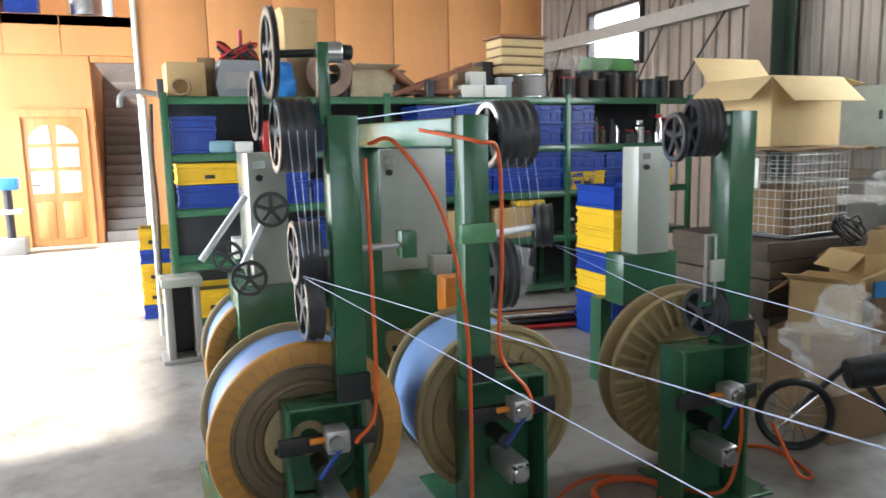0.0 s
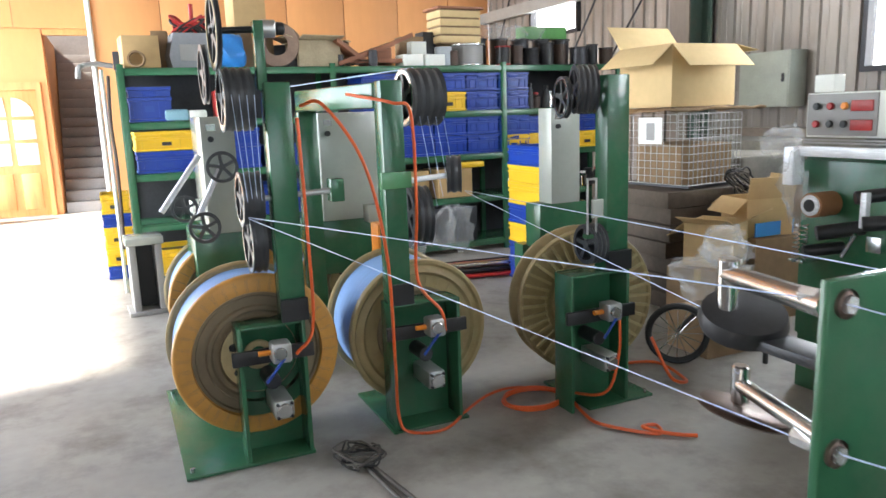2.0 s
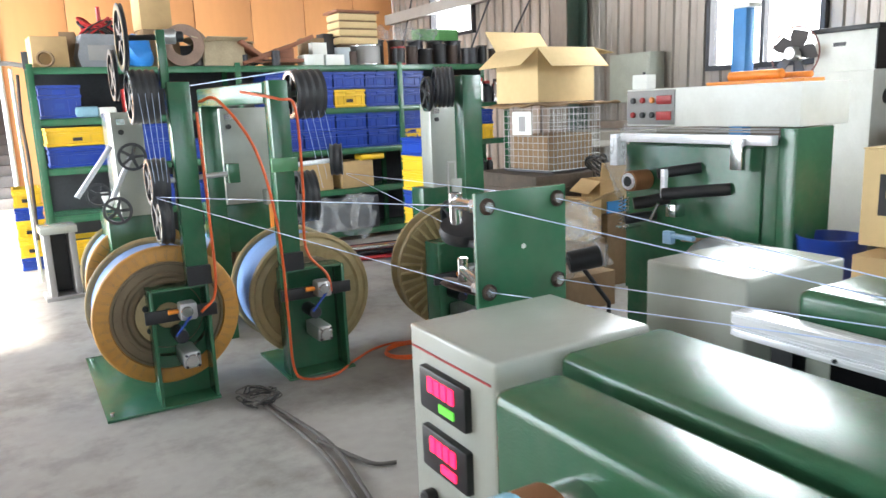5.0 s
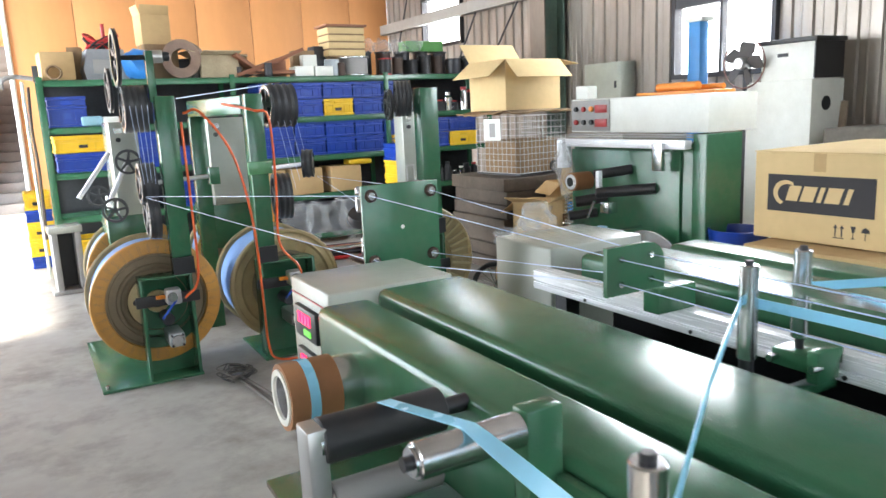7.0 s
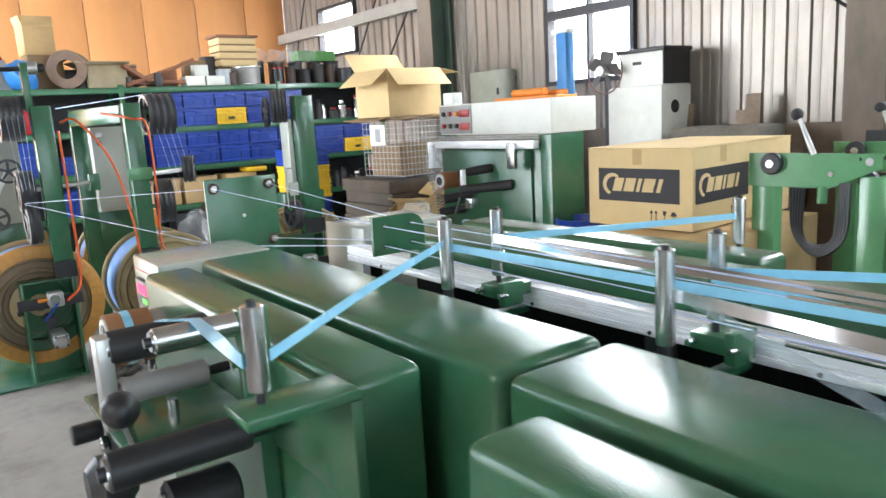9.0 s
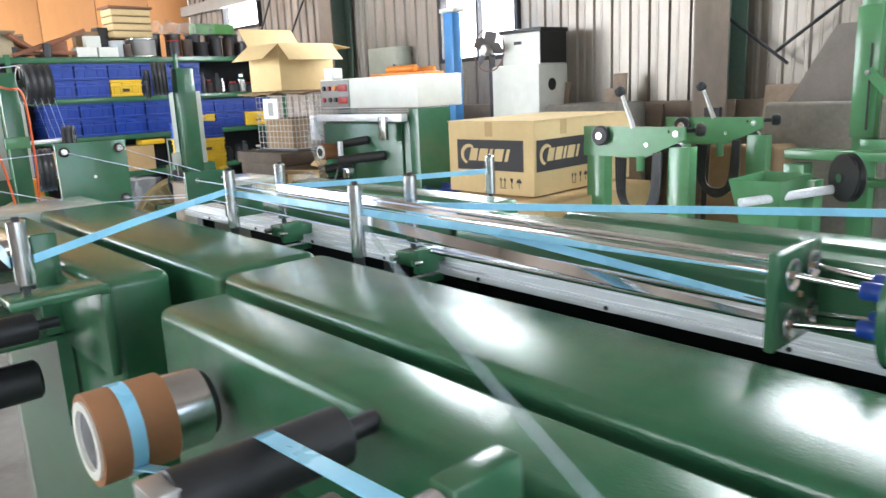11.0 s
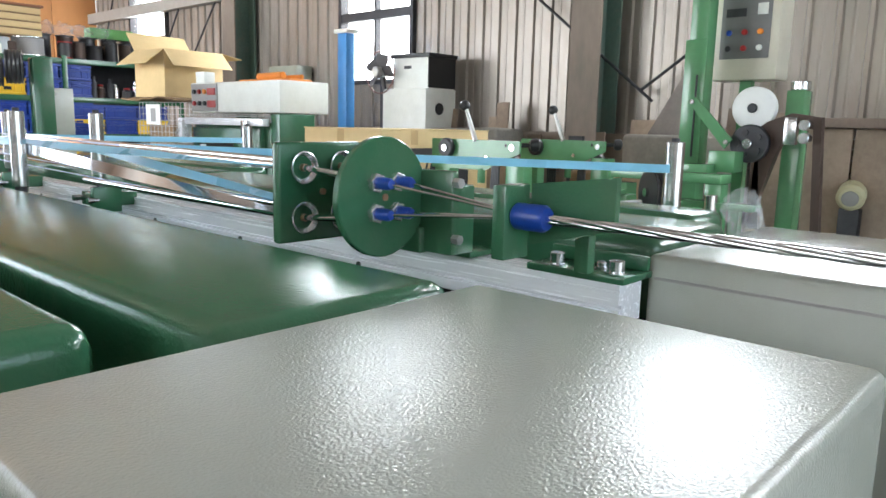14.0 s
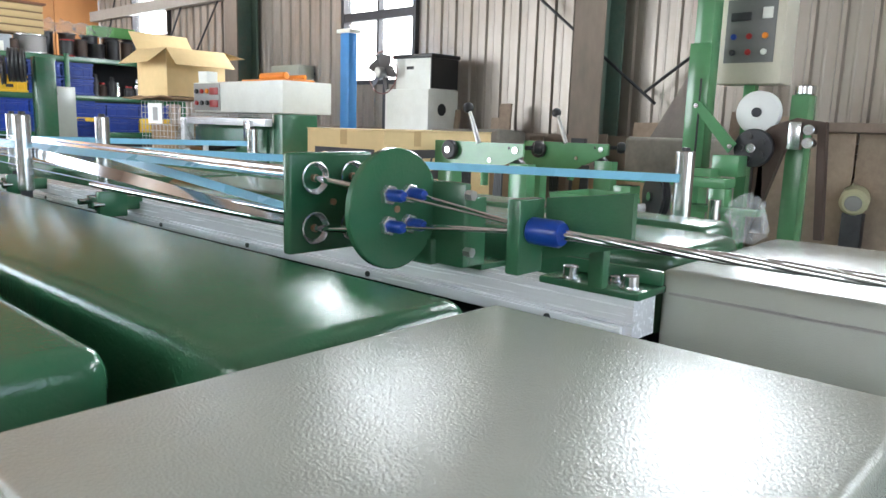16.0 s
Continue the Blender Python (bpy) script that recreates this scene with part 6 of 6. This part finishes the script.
part("belt", prism([(-0.44, 0.75), (-0.40, 1.30), (-0.56, 1.36), (-0.70, 1.34), (-0.74, 0.75), (-0.70, 0.75), (-0.665, 1.28), (-0.56, 1.30), (-0.50, 1.16), (-0.38, 0.75)], "x", 1.05, 1.10), BELT, cm, "dark brown flat belt")
part("roller_bracket", box(1.0, 1.05, -0.60, -0.54, 1.20, 1.34, 0.004), STEEL, cm)
for z in (1.235, 1.30):
    part("bracket_roller", rod((0.98, -0.64, z), (1.05, -0.64, z), 0.028, 20, 0.004), STEEL, cm)
pn = thing("operator_box", 4.45, -1.66, 0, 0, "cream control box with grey button panel on a post", "control panel")
part("box", box(0, 0.20, -0.18, 0.18, 1.545, 2.15, 0.008), mat("cream_paint", (0.60, 0.56, 0.46), 0.4, var=0.05), pn)
fp = part("button_plate", box(-0.006, 0.0, -0.135, 0.135, 1.66, 2.0, 0.002), mat("plate_grey", (0.17, 0.17, 0.17), 0.45, var=0.08), pn, "dark grey button plate")
for i in range(3):
    for j in range(2):
        part("button", rod((-0.025, 0.085 - i * 0.085, 1.80 - j * 0.085), (-0.006, 0.085 - i * 0.085, 1.80 - j * 0.085), 0.016, 18, 0.004), (BLUEN, REDM, ORANGEP, BLACK, REDM, WHITE)[i + 3 * j], fp)
part("meter", box(-0.012, -0.005, 0.0, 0.11, 1.885, 1.93, 0.002), DARKSTEEL, fp)
part("meter", box(-0.012, -0.005, -0.115, -0.06, 1.89, 1.95, 0.002), WHITE, fp)
part("stay", box(0.05, 0.12, 0.18, 0.30, 1.75, 1.82), LGREEN, pn)
part("post", box(0.06, 0.12, -0.03, 0.03, 0, 1.545), LGREEN, pn)

ef = thing("exhaust_fan", 5.6, -2.0, 0, 0, "dark round fan with a cream motor behind a wire guard", "fan")
part("motor", rod((-0.20, -0.05, 0.86), (0.0, -0.02, 0.90), 0.085, 28, 0.02), CREAM, ef, "cream electric motor")
part("motor_face", rod((-0.212, -0.052, 0.857), (-0.20, -0.05, 0.86), 0.05, 24, 0.004), LTGREY, ef)
for i in range(4):
    m = Matrix.Translation((0.05, 0, 0.93)) @ Matrix.Rotation(2 * math.pi * i / 4 + 0.5, 4, "X") @ Matrix.Rotation(0.5, 4, "Z")
    part("blade", box(-0.004, 0.004, -0.06, 0.06, 0.06, 0.24, 0.004, m=m), BELT, ef)
rp = [(0.0, 0.36 * math.cos(2 * math.pi * i / 40), 0.93 + 0.36 * math.sin(2 * math.pi * i / 40)) for i in range(41)]
part("guard_ring", tube(rp, 0.006, 8), GALV, ef)
for f in (0.45, 0.65, 0.83):
    part("guard_ring", tube([(-0.03 + 0.03 * f, p[1] * f, 0.93 + (p[2] - 0.93) * f) for p in rp], 0.0022, 6), GALV, ef)
for i in range(12):
    a = math.pi * i / 6
    part("guard_spoke", rod((-0.03, 0.05 * math.cos(a), 0.93 + 0.05 * math.sin(a)), (0.0, 0.36 * math.cos(a), 0.93 + 0.36 * math.sin(a)), 0.002, 6), GALV, ef)
part("pedestal", box(-0.16, 0.0, -0.10, 0.02, 0, 0.79, 0.005), DARKSTEEL, ef)
tb_ = thing("work_table", 5.5, -2.6, 0, 0, "dusty brown work table against the sheet wall", "table")
for k in range(4):
    part("front_board", box(0.02, 0.045, -1.18 + k * 0.595, -0.60 + k * 0.595, 0.05, 1.295, 0.004), DUSTY, tb_, "dusty brown front board")
part("tabletop", box(-0.1, 0.55, -1.2, 1.2, 1.30, 1.36, 0.006), mat("table_dusty", (0.20, 0.15, 0.12), 0.8, var=0.2), tb_)
for y in (-1.1, 1.1):
    part("leg", box(0.4, 0.48, y - 0.04, y + 0.04, 0, 1.30), DARKSTEEL, tb_)
for k in range(4):
    solid("small_can", rod((5.75, -2.75 - k * 0.09, 1.361), (5.75, -2.75 - k * 0.09, 1.43), 0.03, 16, 0.004), (DARKSTEEL, BLUEN)[k % 2], "small dark can with a pale lid on the table", "can", "small cans")

# ---- clutter on the shelf ----
TZ = 1.962
gr = thing("bench_grinder", 0.75, 6.5, TZ, 5, "grey bench machine with red and black cable on top", "machine")
part("body", prism([(-0.20, 0), (0.20, 0), (0.22, 0.10), (0.17, 0.30), (-0.17, 0.30), (-0.22, 0.10)], "y", -0.12, 0.16), mat("machine_grey", (0.25, 0.26, 0.28), 0.45), gr)
part("face", box(-0.13, 0.13, -0.128, -0.12, 0.06, 0.2, 0.004), LTGREY, gr)
for k, m_ in enumerate((BLACK, REDM, BLACK, REDM)):
    pts = [(0.17 * math.cos(i * 0.5 + k) * (0.8 + 0.2 * math.sin(i * 1.3 + k)), 0.02 + 0.10 * math.sin(i * 0.5 + k), 0.32 + 0.03 * k + 0.05 * math.sin(i * 0.9 + k)) for i in range(26)]
    part("cable_loop", tube(pts, 0.012, 6, smooth_n=3), m_, gr)
part("lever", rod((0.02, 0, 0.40), (0.02, 0, 0.56), 0.02, 10), REDM, gr)
carton(0.30, 6.5, TZ, 0.30, 0.35, 0.27, 4, CARD, "small brown carton on the shelf top")
solid("paper_tube", lathe([(0.055, 0), (0.07, 0), (0.07, 0.3), (0.055, 0.3), (0.055, 0.0)], (0.26, 6.26, TZ + 0.07), (0.2, 1, 0), 24, caps=False), CARDD, "brown cardboard tube on the shelf top", "tube")
film = bmesh.new()
bmesh.ops.create_icosphere(film, subdivisions=3, radius=0.17)
for v in film.verts:
    v.co *= 1 + 0.35 * noise.noise(v.co * 9)
    v.co.z = max(v.co.z, -0.13)
    v.co += Vector((1.07, 6.45, TZ + 0.13))
solid("blue_bag", film, mat("blue_bag_film", (0.03, 0.22, 0.62), 0.35), "bright blue plastic bag on the shelf top", "bag")
solid("steel_drum", lathe([(0.10, 0), (0.20, 0.0), (0.20, 0.30), (0.13, 0.30), (0.13, 0.02)], (1.48, 6.32, TZ + 0.20), (0.4, 1, 0), 32, caps=False), mat("rusty_drum", (0.17, 0.11, 0.08), 0.6, var=0.25), "brown round drum shell lying on the shelf", "drum")
open_carton(1.85, 6.5, TZ, 0.42, 0.4, 0.24, 8, mat("worn_card", (0.40, 0.33, 0.22), 0.9, var=0.2), "worn brown carton with bulging flaps", (75, 80, 70, 95), 0.12)
for k, (x, z, rz, ry) in enumerate(((2.35, 0.10, 8, -18), (2.55, 0.16, -10, -22), (2.28, 0.06, 20, 30), (2.5, 0.03, -5, 0))):
    o = solid("wood_board", box(-0.32, 0.32, -0.07, 0.07, -0.02, 0.02, 0.003), WOODR, "reddish wooden board piled on the shelf", "board", "wood boards")
    o.matrix_basis = pose(x, 6.42, TZ + z + 0.02, 0, ry, rz)
for k in range(2):
    carton(2.83 + k * 0.24, 6.42, TZ, 0.22, 0.22, 0.11, 0, WHITE, "small white carton on the shelf top", False)
solid("small_box", box(2.88, 3.05, 6.48, 6.6, TZ + 0.112, TZ + 0.25, 0.004), WHITE, "white carton lying on other cartons", "carton")
solid("metal_can", rod((3.21, 6.42, TZ), (3.21, 6.42, TZ + 0.19), 0.09, 28, 0.005), mat("grey_can", (0.36, 0.40, 0.43), 0.4), "grey metal can on the shelf top", "can")


def spool(x, y, z, r, h, m_, label):
    t = thing("wire_spool", x, y, z, 0, label, "wire spool", "wire spools")
    part("flange", rod((0, 0, 0), (0, 0, 0.015), r, 32, 0.003), m_, t)
    part("flange", rod((0, 0, h - 0.015), (0, 0, h), r, 32, 0.003), m_, t)
    part("winding", lathe([(r * 0.86 + 0.003 * (i % 2), 0.015 + (h - 0.03) * i / 18) for i in range(19)], (0, 0, 0), (0, 0, 1), 32), (BELT, DARKSTEEL, DARKSTEEL, BLACK)[int(x * 7) % 4] if r < 0.15 else LTGREY, t)


spool(3.52, 6.5, TZ, 0.20, 0.22, STEEL, "steel wire spool on the shelf top")
wcr = thing("wooden_crate", 3.43, 6.62, TZ + 0.225, 3, "pale slatted wooden crate on the wire spool", "crate")
for k in range(4):
    part("slat", box(-0.24, 0.24, -0.16, -0.145, 0.015 + k * 0.085, 0.08 + k * 0.085, 0.002), CARDL, wcr)
    part("slat", box(-0.24, -0.225, -0.145, 0.15, 0.015 + k * 0.085, 0.08 + k * 0.085, 0.002), CARDL, wcr)
part("lid", box(-0.27, 0.27, -0.18, 0.17, 0.35, 0.375, 0.002), WOODR, wcr)
part("inner_box", box(-0.222, 0.235, -0.142, 0.15, 0.0, 0.35), CARDD, wcr)
rng = random.Random(4)
xx = 3.82
while xx < 5.2:
    r = rng.uniform(0.07, 0.13)
    xx += r
    spool(xx, 6.42 + rng.uniform(-0.02, 0.08), TZ, r, rng.uniform(0.16, 0.26), (BLACK, REDM, DARKSTEEL, BLACK, DARKSTEEL)[rng.randrange(5)], "dark wire spool on the shelf top")
    xx += r + 0.01
for k in range(5):
    spool(3.75 + k * 0.27, 6.70, TZ, 0.11, 0.30, (DARKSTEEL, BLACK)[k % 2], "dark wire spool at the back of the shelf")
for k in range(2):
    carton(4.45 + k * 0.27, 6.72, TZ + 0.302, 0.28, 0.2, 0.13, 0, mat("green_card", (0.10, 0.30, 0.08), 0.7), "small green carton on top of spools", False)
for k in range(4):
    film_bag(3.75 + 0.22 * k, 6.6, TZ + 0.36, 0.10, "crumpled clear film over the spools", 11 + k, 0.7)
# jars and fittings in the right bays
for lv, zz in ((1.502, 0.30), (0.602, 0.3)):
    xx = 3.92
    while xx < 5.2:
        r = rng.uniform(0.035, 0.065)
        xx += r
        h = rng.uniform(0.12, 0.3)
        t = thing("jar", xx, 6.36 + rng.uniform(0, 0.12), lv, 0, "dark jar with a pale lid on the shelf", "jar", "jars")
        part("body", lathe([(r, 0), (r, h * 0.7), (r * 0.6, h * 0.82), (r * 0.6, h * 0.86)], (0, 0, 0), (0, 0, 1), 18), (DARKSTEEL, BLACK, CHROME, BELT)[rng.randrange(4)], t)
        part("lid", rod((0, 0, h * 0.86), (0, 0, h), r * 0.66, 18, 0.003), (WHITE, STEEL, REDM, BLACK)[rng.randrange(4)], t)
        xx += r + 0.012
for x, w, h, m_, lab in ((0.98, 0.20, 0.26, REDM, "red and grey handheld tool on the shelf"), (0.55, 0.2, 0.1, mat("pale_blue_card", (0.25, 0.45, 0.55), 0.6), "pale blue small carton on the shelf"), (0.73, 0.15, 0.09, WHITE, "white small carton on the shelf")):
    solid("shelf_item", box(x - w / 2, x + w / 2, 6.30, 6.5, 1.502, 1.502 + h, 0.02, segs=3), m_, lab, "small box")
carton(0.75, 6.45, 0.602, 0.3, 0.25, 0.17, 0, WHITE, "white carton on the lower shelf", False)
for x in (2.3, 2.75, 3.25):
    carton(x, 6.5, 0.602, 0.4, 0.36, 0.30, 3, CARD, "brown carton on the lower shelf")
solid("yellow_cloth", box(3.3, 3.6, 6.3, 6.5, 0.905, 0.97, 0.02, segs=3), YELP, "bright yellow package on a carton", "package")
for k in range(14):
    o = solid("stock_bar", rod((1.9, 5.3 + 0.04 * (k % 5), 0.03 + 0.05 * (k // 5)), (3.6 + 0.2 * (k % 3), 5.0 + 0.05 * (k % 5), 0.03 + 0.05 * (k // 5)), 0.02, 10), (REDM, DARKSTEEL, STEEL, COPPER)[k % 4], "bar stock lying on the floor before the shelf", "bar", "bar stock")
for k in range(4):
    film_bag(2.6 + 0.22 * k, 6.25, 0.30, 0.13, "clear film wrapped bundle on the lowest shelf", 31 + k, 1.4)
solid("wrapped_parcel", box(2.4, 3.5, 6.3, 6.6, 0.122, 0.5, 0.02), DARKSTEEL, "dark wrapped bundle on the lowest shelf", "bundle")

carton(1.30, 6.62, TZ, 0.34, 0.3, 0.36, 6, CARDD, "brown carton behind the blue bag on the shelf")
open_carton(1.27, 6.62, TZ + 0.362, 0.30, 0.26, 0.30, 8, CARD, "tall brown carton with raised pale flaps", (10, 12, 15, -15), 0.10)
clut = random.Random(31)
for x, w, h, m_ in ((0.18, 0.16, 0.16, DARKSTEEL), (0.50, 0.14, 0.34, CARDD), (1.62, 0.22, 0.22, DARKSTEEL), (1.75, 0.25, 0.30, CARDD), (2.15, 0.24, 0.27, CARDD), (2.62, 0.20, 0.20, WOODR), (2.95, 0.26, 0.31, CARDD), (3.14, 0.16, 0.36, DARKSTEEL)):
    carton(x, 6.70, TZ, w, 0.18, h, clut.uniform(-9, 9), m_, "old dusty box at the back of the shelf top", False)
for x, r in ((1.62, 0.05), (2.42, 0.045), (3.30, 0.05), (2.08, 0.04)):
    solid("paint_can", rod((x, 6.36, TZ), (x, 6.36, TZ + clut.uniform(0.10, 0.17)), r, 22, 0.004), (DARKSTEEL, BELT, LTGREY, REDM)[int(x * 10) % 4], "small dark tin on the shelf top", "can", "small tins")
for k in range(5):
    pts = [(1.95 + 0.5 * i / 9 + clut.uniform(-0.03, 0.03), 6.40 + clut.uniform(-0.04, 0.04), TZ + 0.012 + clut.uniform(0, 0.05)) for i in range(10)]
    solid("loose_strap", tube(pts, 0.008, 6, smooth_n=4), (BELT, BLACK, CABLEM)[k % 3], "dark strap lying loose on the shelf top", "strap", "loose straps")
cbn = thing("cable_bundle", 4.22, 3.46, 0.90, 0, "tangled dark cables spilling over the cartons", "cables")
for k in range(6):
    pts = [(0.13 * math.cos(i * 0.6 + k) * clut.uniform(0.6, 1.1), -0.02 - 0.05 * abs(math.sin(i * 0.8 + k)), 0.02 + 0.11 * math.sin(i * 0.6 + k * 0.7) * clut.uniform(0.5, 1.0)) for i in range(16)]
    part("cable", tube(pts, 0.007, 6, smooth_n=4), (BLACK, CABLEM)[k % 2], cbn)
# grey steel block and pole left of the shelf
gb = thing("steel_frame_block", 0.14, 5.45, 0, 3, "grey cast steel frame block standing on the floor", "block")
part("side", box(-0.12, -0.07, 0, 0.28, 0, 0.56, 0.005), LTGREY, gb)
part("side", box(0.07, 0.12, 0, 0.28, 0, 0.56, 0.005), LTGREY, gb)
part("top", box(-0.14, 0.14, -0.01, 0.29, 0.56, 0.62, 0.005), GREY, gb)
part("web", box(-0.07, 0.07, 0.2, 0.22, 0, 0.56), BLACK, gb)
part("base", box(-0.16, 0.16, -0.02, 0.3, 0, 0.035, 0.004), LTGREY, gb)
pr = thing("pipe_rack", -0.02, 6.38, 0, 0, "white pole with curved pipe ends at the shelf", "pole")
part("pole", rod((0, 0, 0), (0, 0, 1.95), 0.016, 12), WHITE, pr)
part("pipe_end", tube([(0.10, 0.0, 1.98), (-0.05, 0.0, 2.0), (-0.16, -0.02, 1.97), (-0.18, -0.02, 1.88)], 0.022, 10, smooth_n=5), LTGREY, pr)
part("strap", tube([(0.05, 0, 1.9), (0.03, -0.03, 1.5), (0.04, -0.03, 1.1), (0.02, -0.02, 0.4)], 0.014, 8, smooth_n=5), BELT, pr)
# side machine near the office door
dm = thing("drill_press", -2.05, 12.6, 0, 0, "small grey workshop machine with a blue head", "machine")
part("base", box(-0.2, 0.2, -0.2, 0.2, 0, 0.25, 0.01), LTGREY, dm)
part("column", rod((0, 0, 0.25), (0, 0, 1.1), 0.06, 18), DARKSTEEL, dm)
part("table", box(-0.18, 0.18, -0.18, 0.18, 0.62, 0.68, 0.006), WHITE, dm)
part("head", box(-0.12, 0.16, -0.2, 0.12, 0.98, 1.16, 0.02), BLUEPOST, dm)
# mezzanine stock
for k, (x, m_) in enumerate(((-2.2, BLUEPOST), (-1.7, BLUEPOST))):
    crate(x, 13.22, 3.66, 0.45, 0.4, 0.34, BLUEP, 0, "blue crate on the mezzanine edge")
solid("cooking_pot", lathe([(0.30, 0), (0.36, 0.05), (0.36, 0.42), (0.33, 0.42)], (-0.75, 13.7, 3.66), (0, 0, 1), 32), STEEL, "large steel drum on the mezzanine edge", "drum")
solid("mezzanine_deck", box(X0, PX0, 13.18, 14.2, 3.50, 3.655), STONE, "concrete mezzanine deck above the office", "deck", kind="structure")

# ---- take-up flanges on the winding machine ----
dd = thing("take_up_reel", 0, 0, 0, 0, "pale steel take-up reel on the winding machine shaft", "reel")
part("rear_flange", rod((3.02, 1.17, 0.44), (3.04, 1.17, 0.44), 0.31, 64, 0.004), FUNNEL, dd, "bright steel rear flange")
fl = part("front_flange", rod((2.86, 1.14, 0.44), (2.875, 1.14, 0.44), 0.255, 64, 0.003), mat("dusty_flange", (0.30, 0.27, 0.24), 0.5, metal=0.3, var=0.2, scale=5), dd, "dusty steel front flange")
for i in range(6):
    a = 2 * math.pi * i / 6 + 0.6
    part("flange_bore", rod((2.857, 1.14 + 0.185 * math.cos(a), 0.44 + 0.185 * math.sin(a)), (2.861, 1.14 + 0.185 * math.cos(a), 0.44 + 0.185 * math.sin(a)), 0.03, 18), LTGREY, fl)
part("drum", rod((2.875, 1.14, 0.44), (3.02, 1.15, 0.44), 0.13, 36), RUST, dd)
part("hub", rod((2.80, 1.14, 0.44), (2.86, 1.14, 0.44), 0.10, 28, 0.01), RUST, dd)
part("shaft", rod((2.60, 1.14, 0.44), (3.149, 1.14, 0.44), 0.02, 16), STEEL, dd)
sd = thing("clamp_disc", 0, 0, 0, 0, "grey steel clamping disc with bores and a bolt", "disc")
cdz = part("disc", rod((2.70, 1.20, 0.50), (2.715, 1.20, 0.50), 0.165, 56, 0.003), SATIN, sd)
for i in range(4):
    a = 2 * math.pi * i / 4 + 0.4
    part("disc_bore", rod((2.697, 1.20 + 0.11 * math.cos(a), 0.50 + 0.11 * math.sin(a)), (2.7015, 1.20 + 0.11 * math.cos(a), 0.50 + 0.11 * math.sin(a)), 0.02, 16), GREEN, cdz)
part("bolt", rod((2.64, 1.20, 0.50), (2.70, 1.20, 0.50), 0.03, 20, 0.004), STEEL, sd)
part("carrier_arm", tube([(2.73, 1.20, 0.50), (2.95, 1.45, 0.30), (3.149, 1.50, 0.28)], 0.03, 10), GREEN, sd)


# ---- what moves ----
def motions():
    """Reels and sheaves turn as the wire runs off; the cable turns about its axis."""
    for ob, rate in [(o, 200.0) for o in turning_reels]:
        m0 = ob.matrix_basis.copy()
        walk(ob, [(i * 0.4, m0 @ pose(0, 0, 0, 0, rate * i * 0.4, 0)) for i in range(41)])
    for ob, rate in turning_sheaves:
        m0 = ob.matrix_basis.copy()
        walk(ob, [(i * 0.2, m0 @ pose(0, 0, 0, rate * i * 0.2, 0, 0)) for i in range(81)])
    m0 = cb.matrix_basis.copy()
    walk(cb, [(i * 0.2, m0 @ pose(0, 0, 0, 0, 300.0 * i * 0.2, 0)) for i in range(81)])


motions()
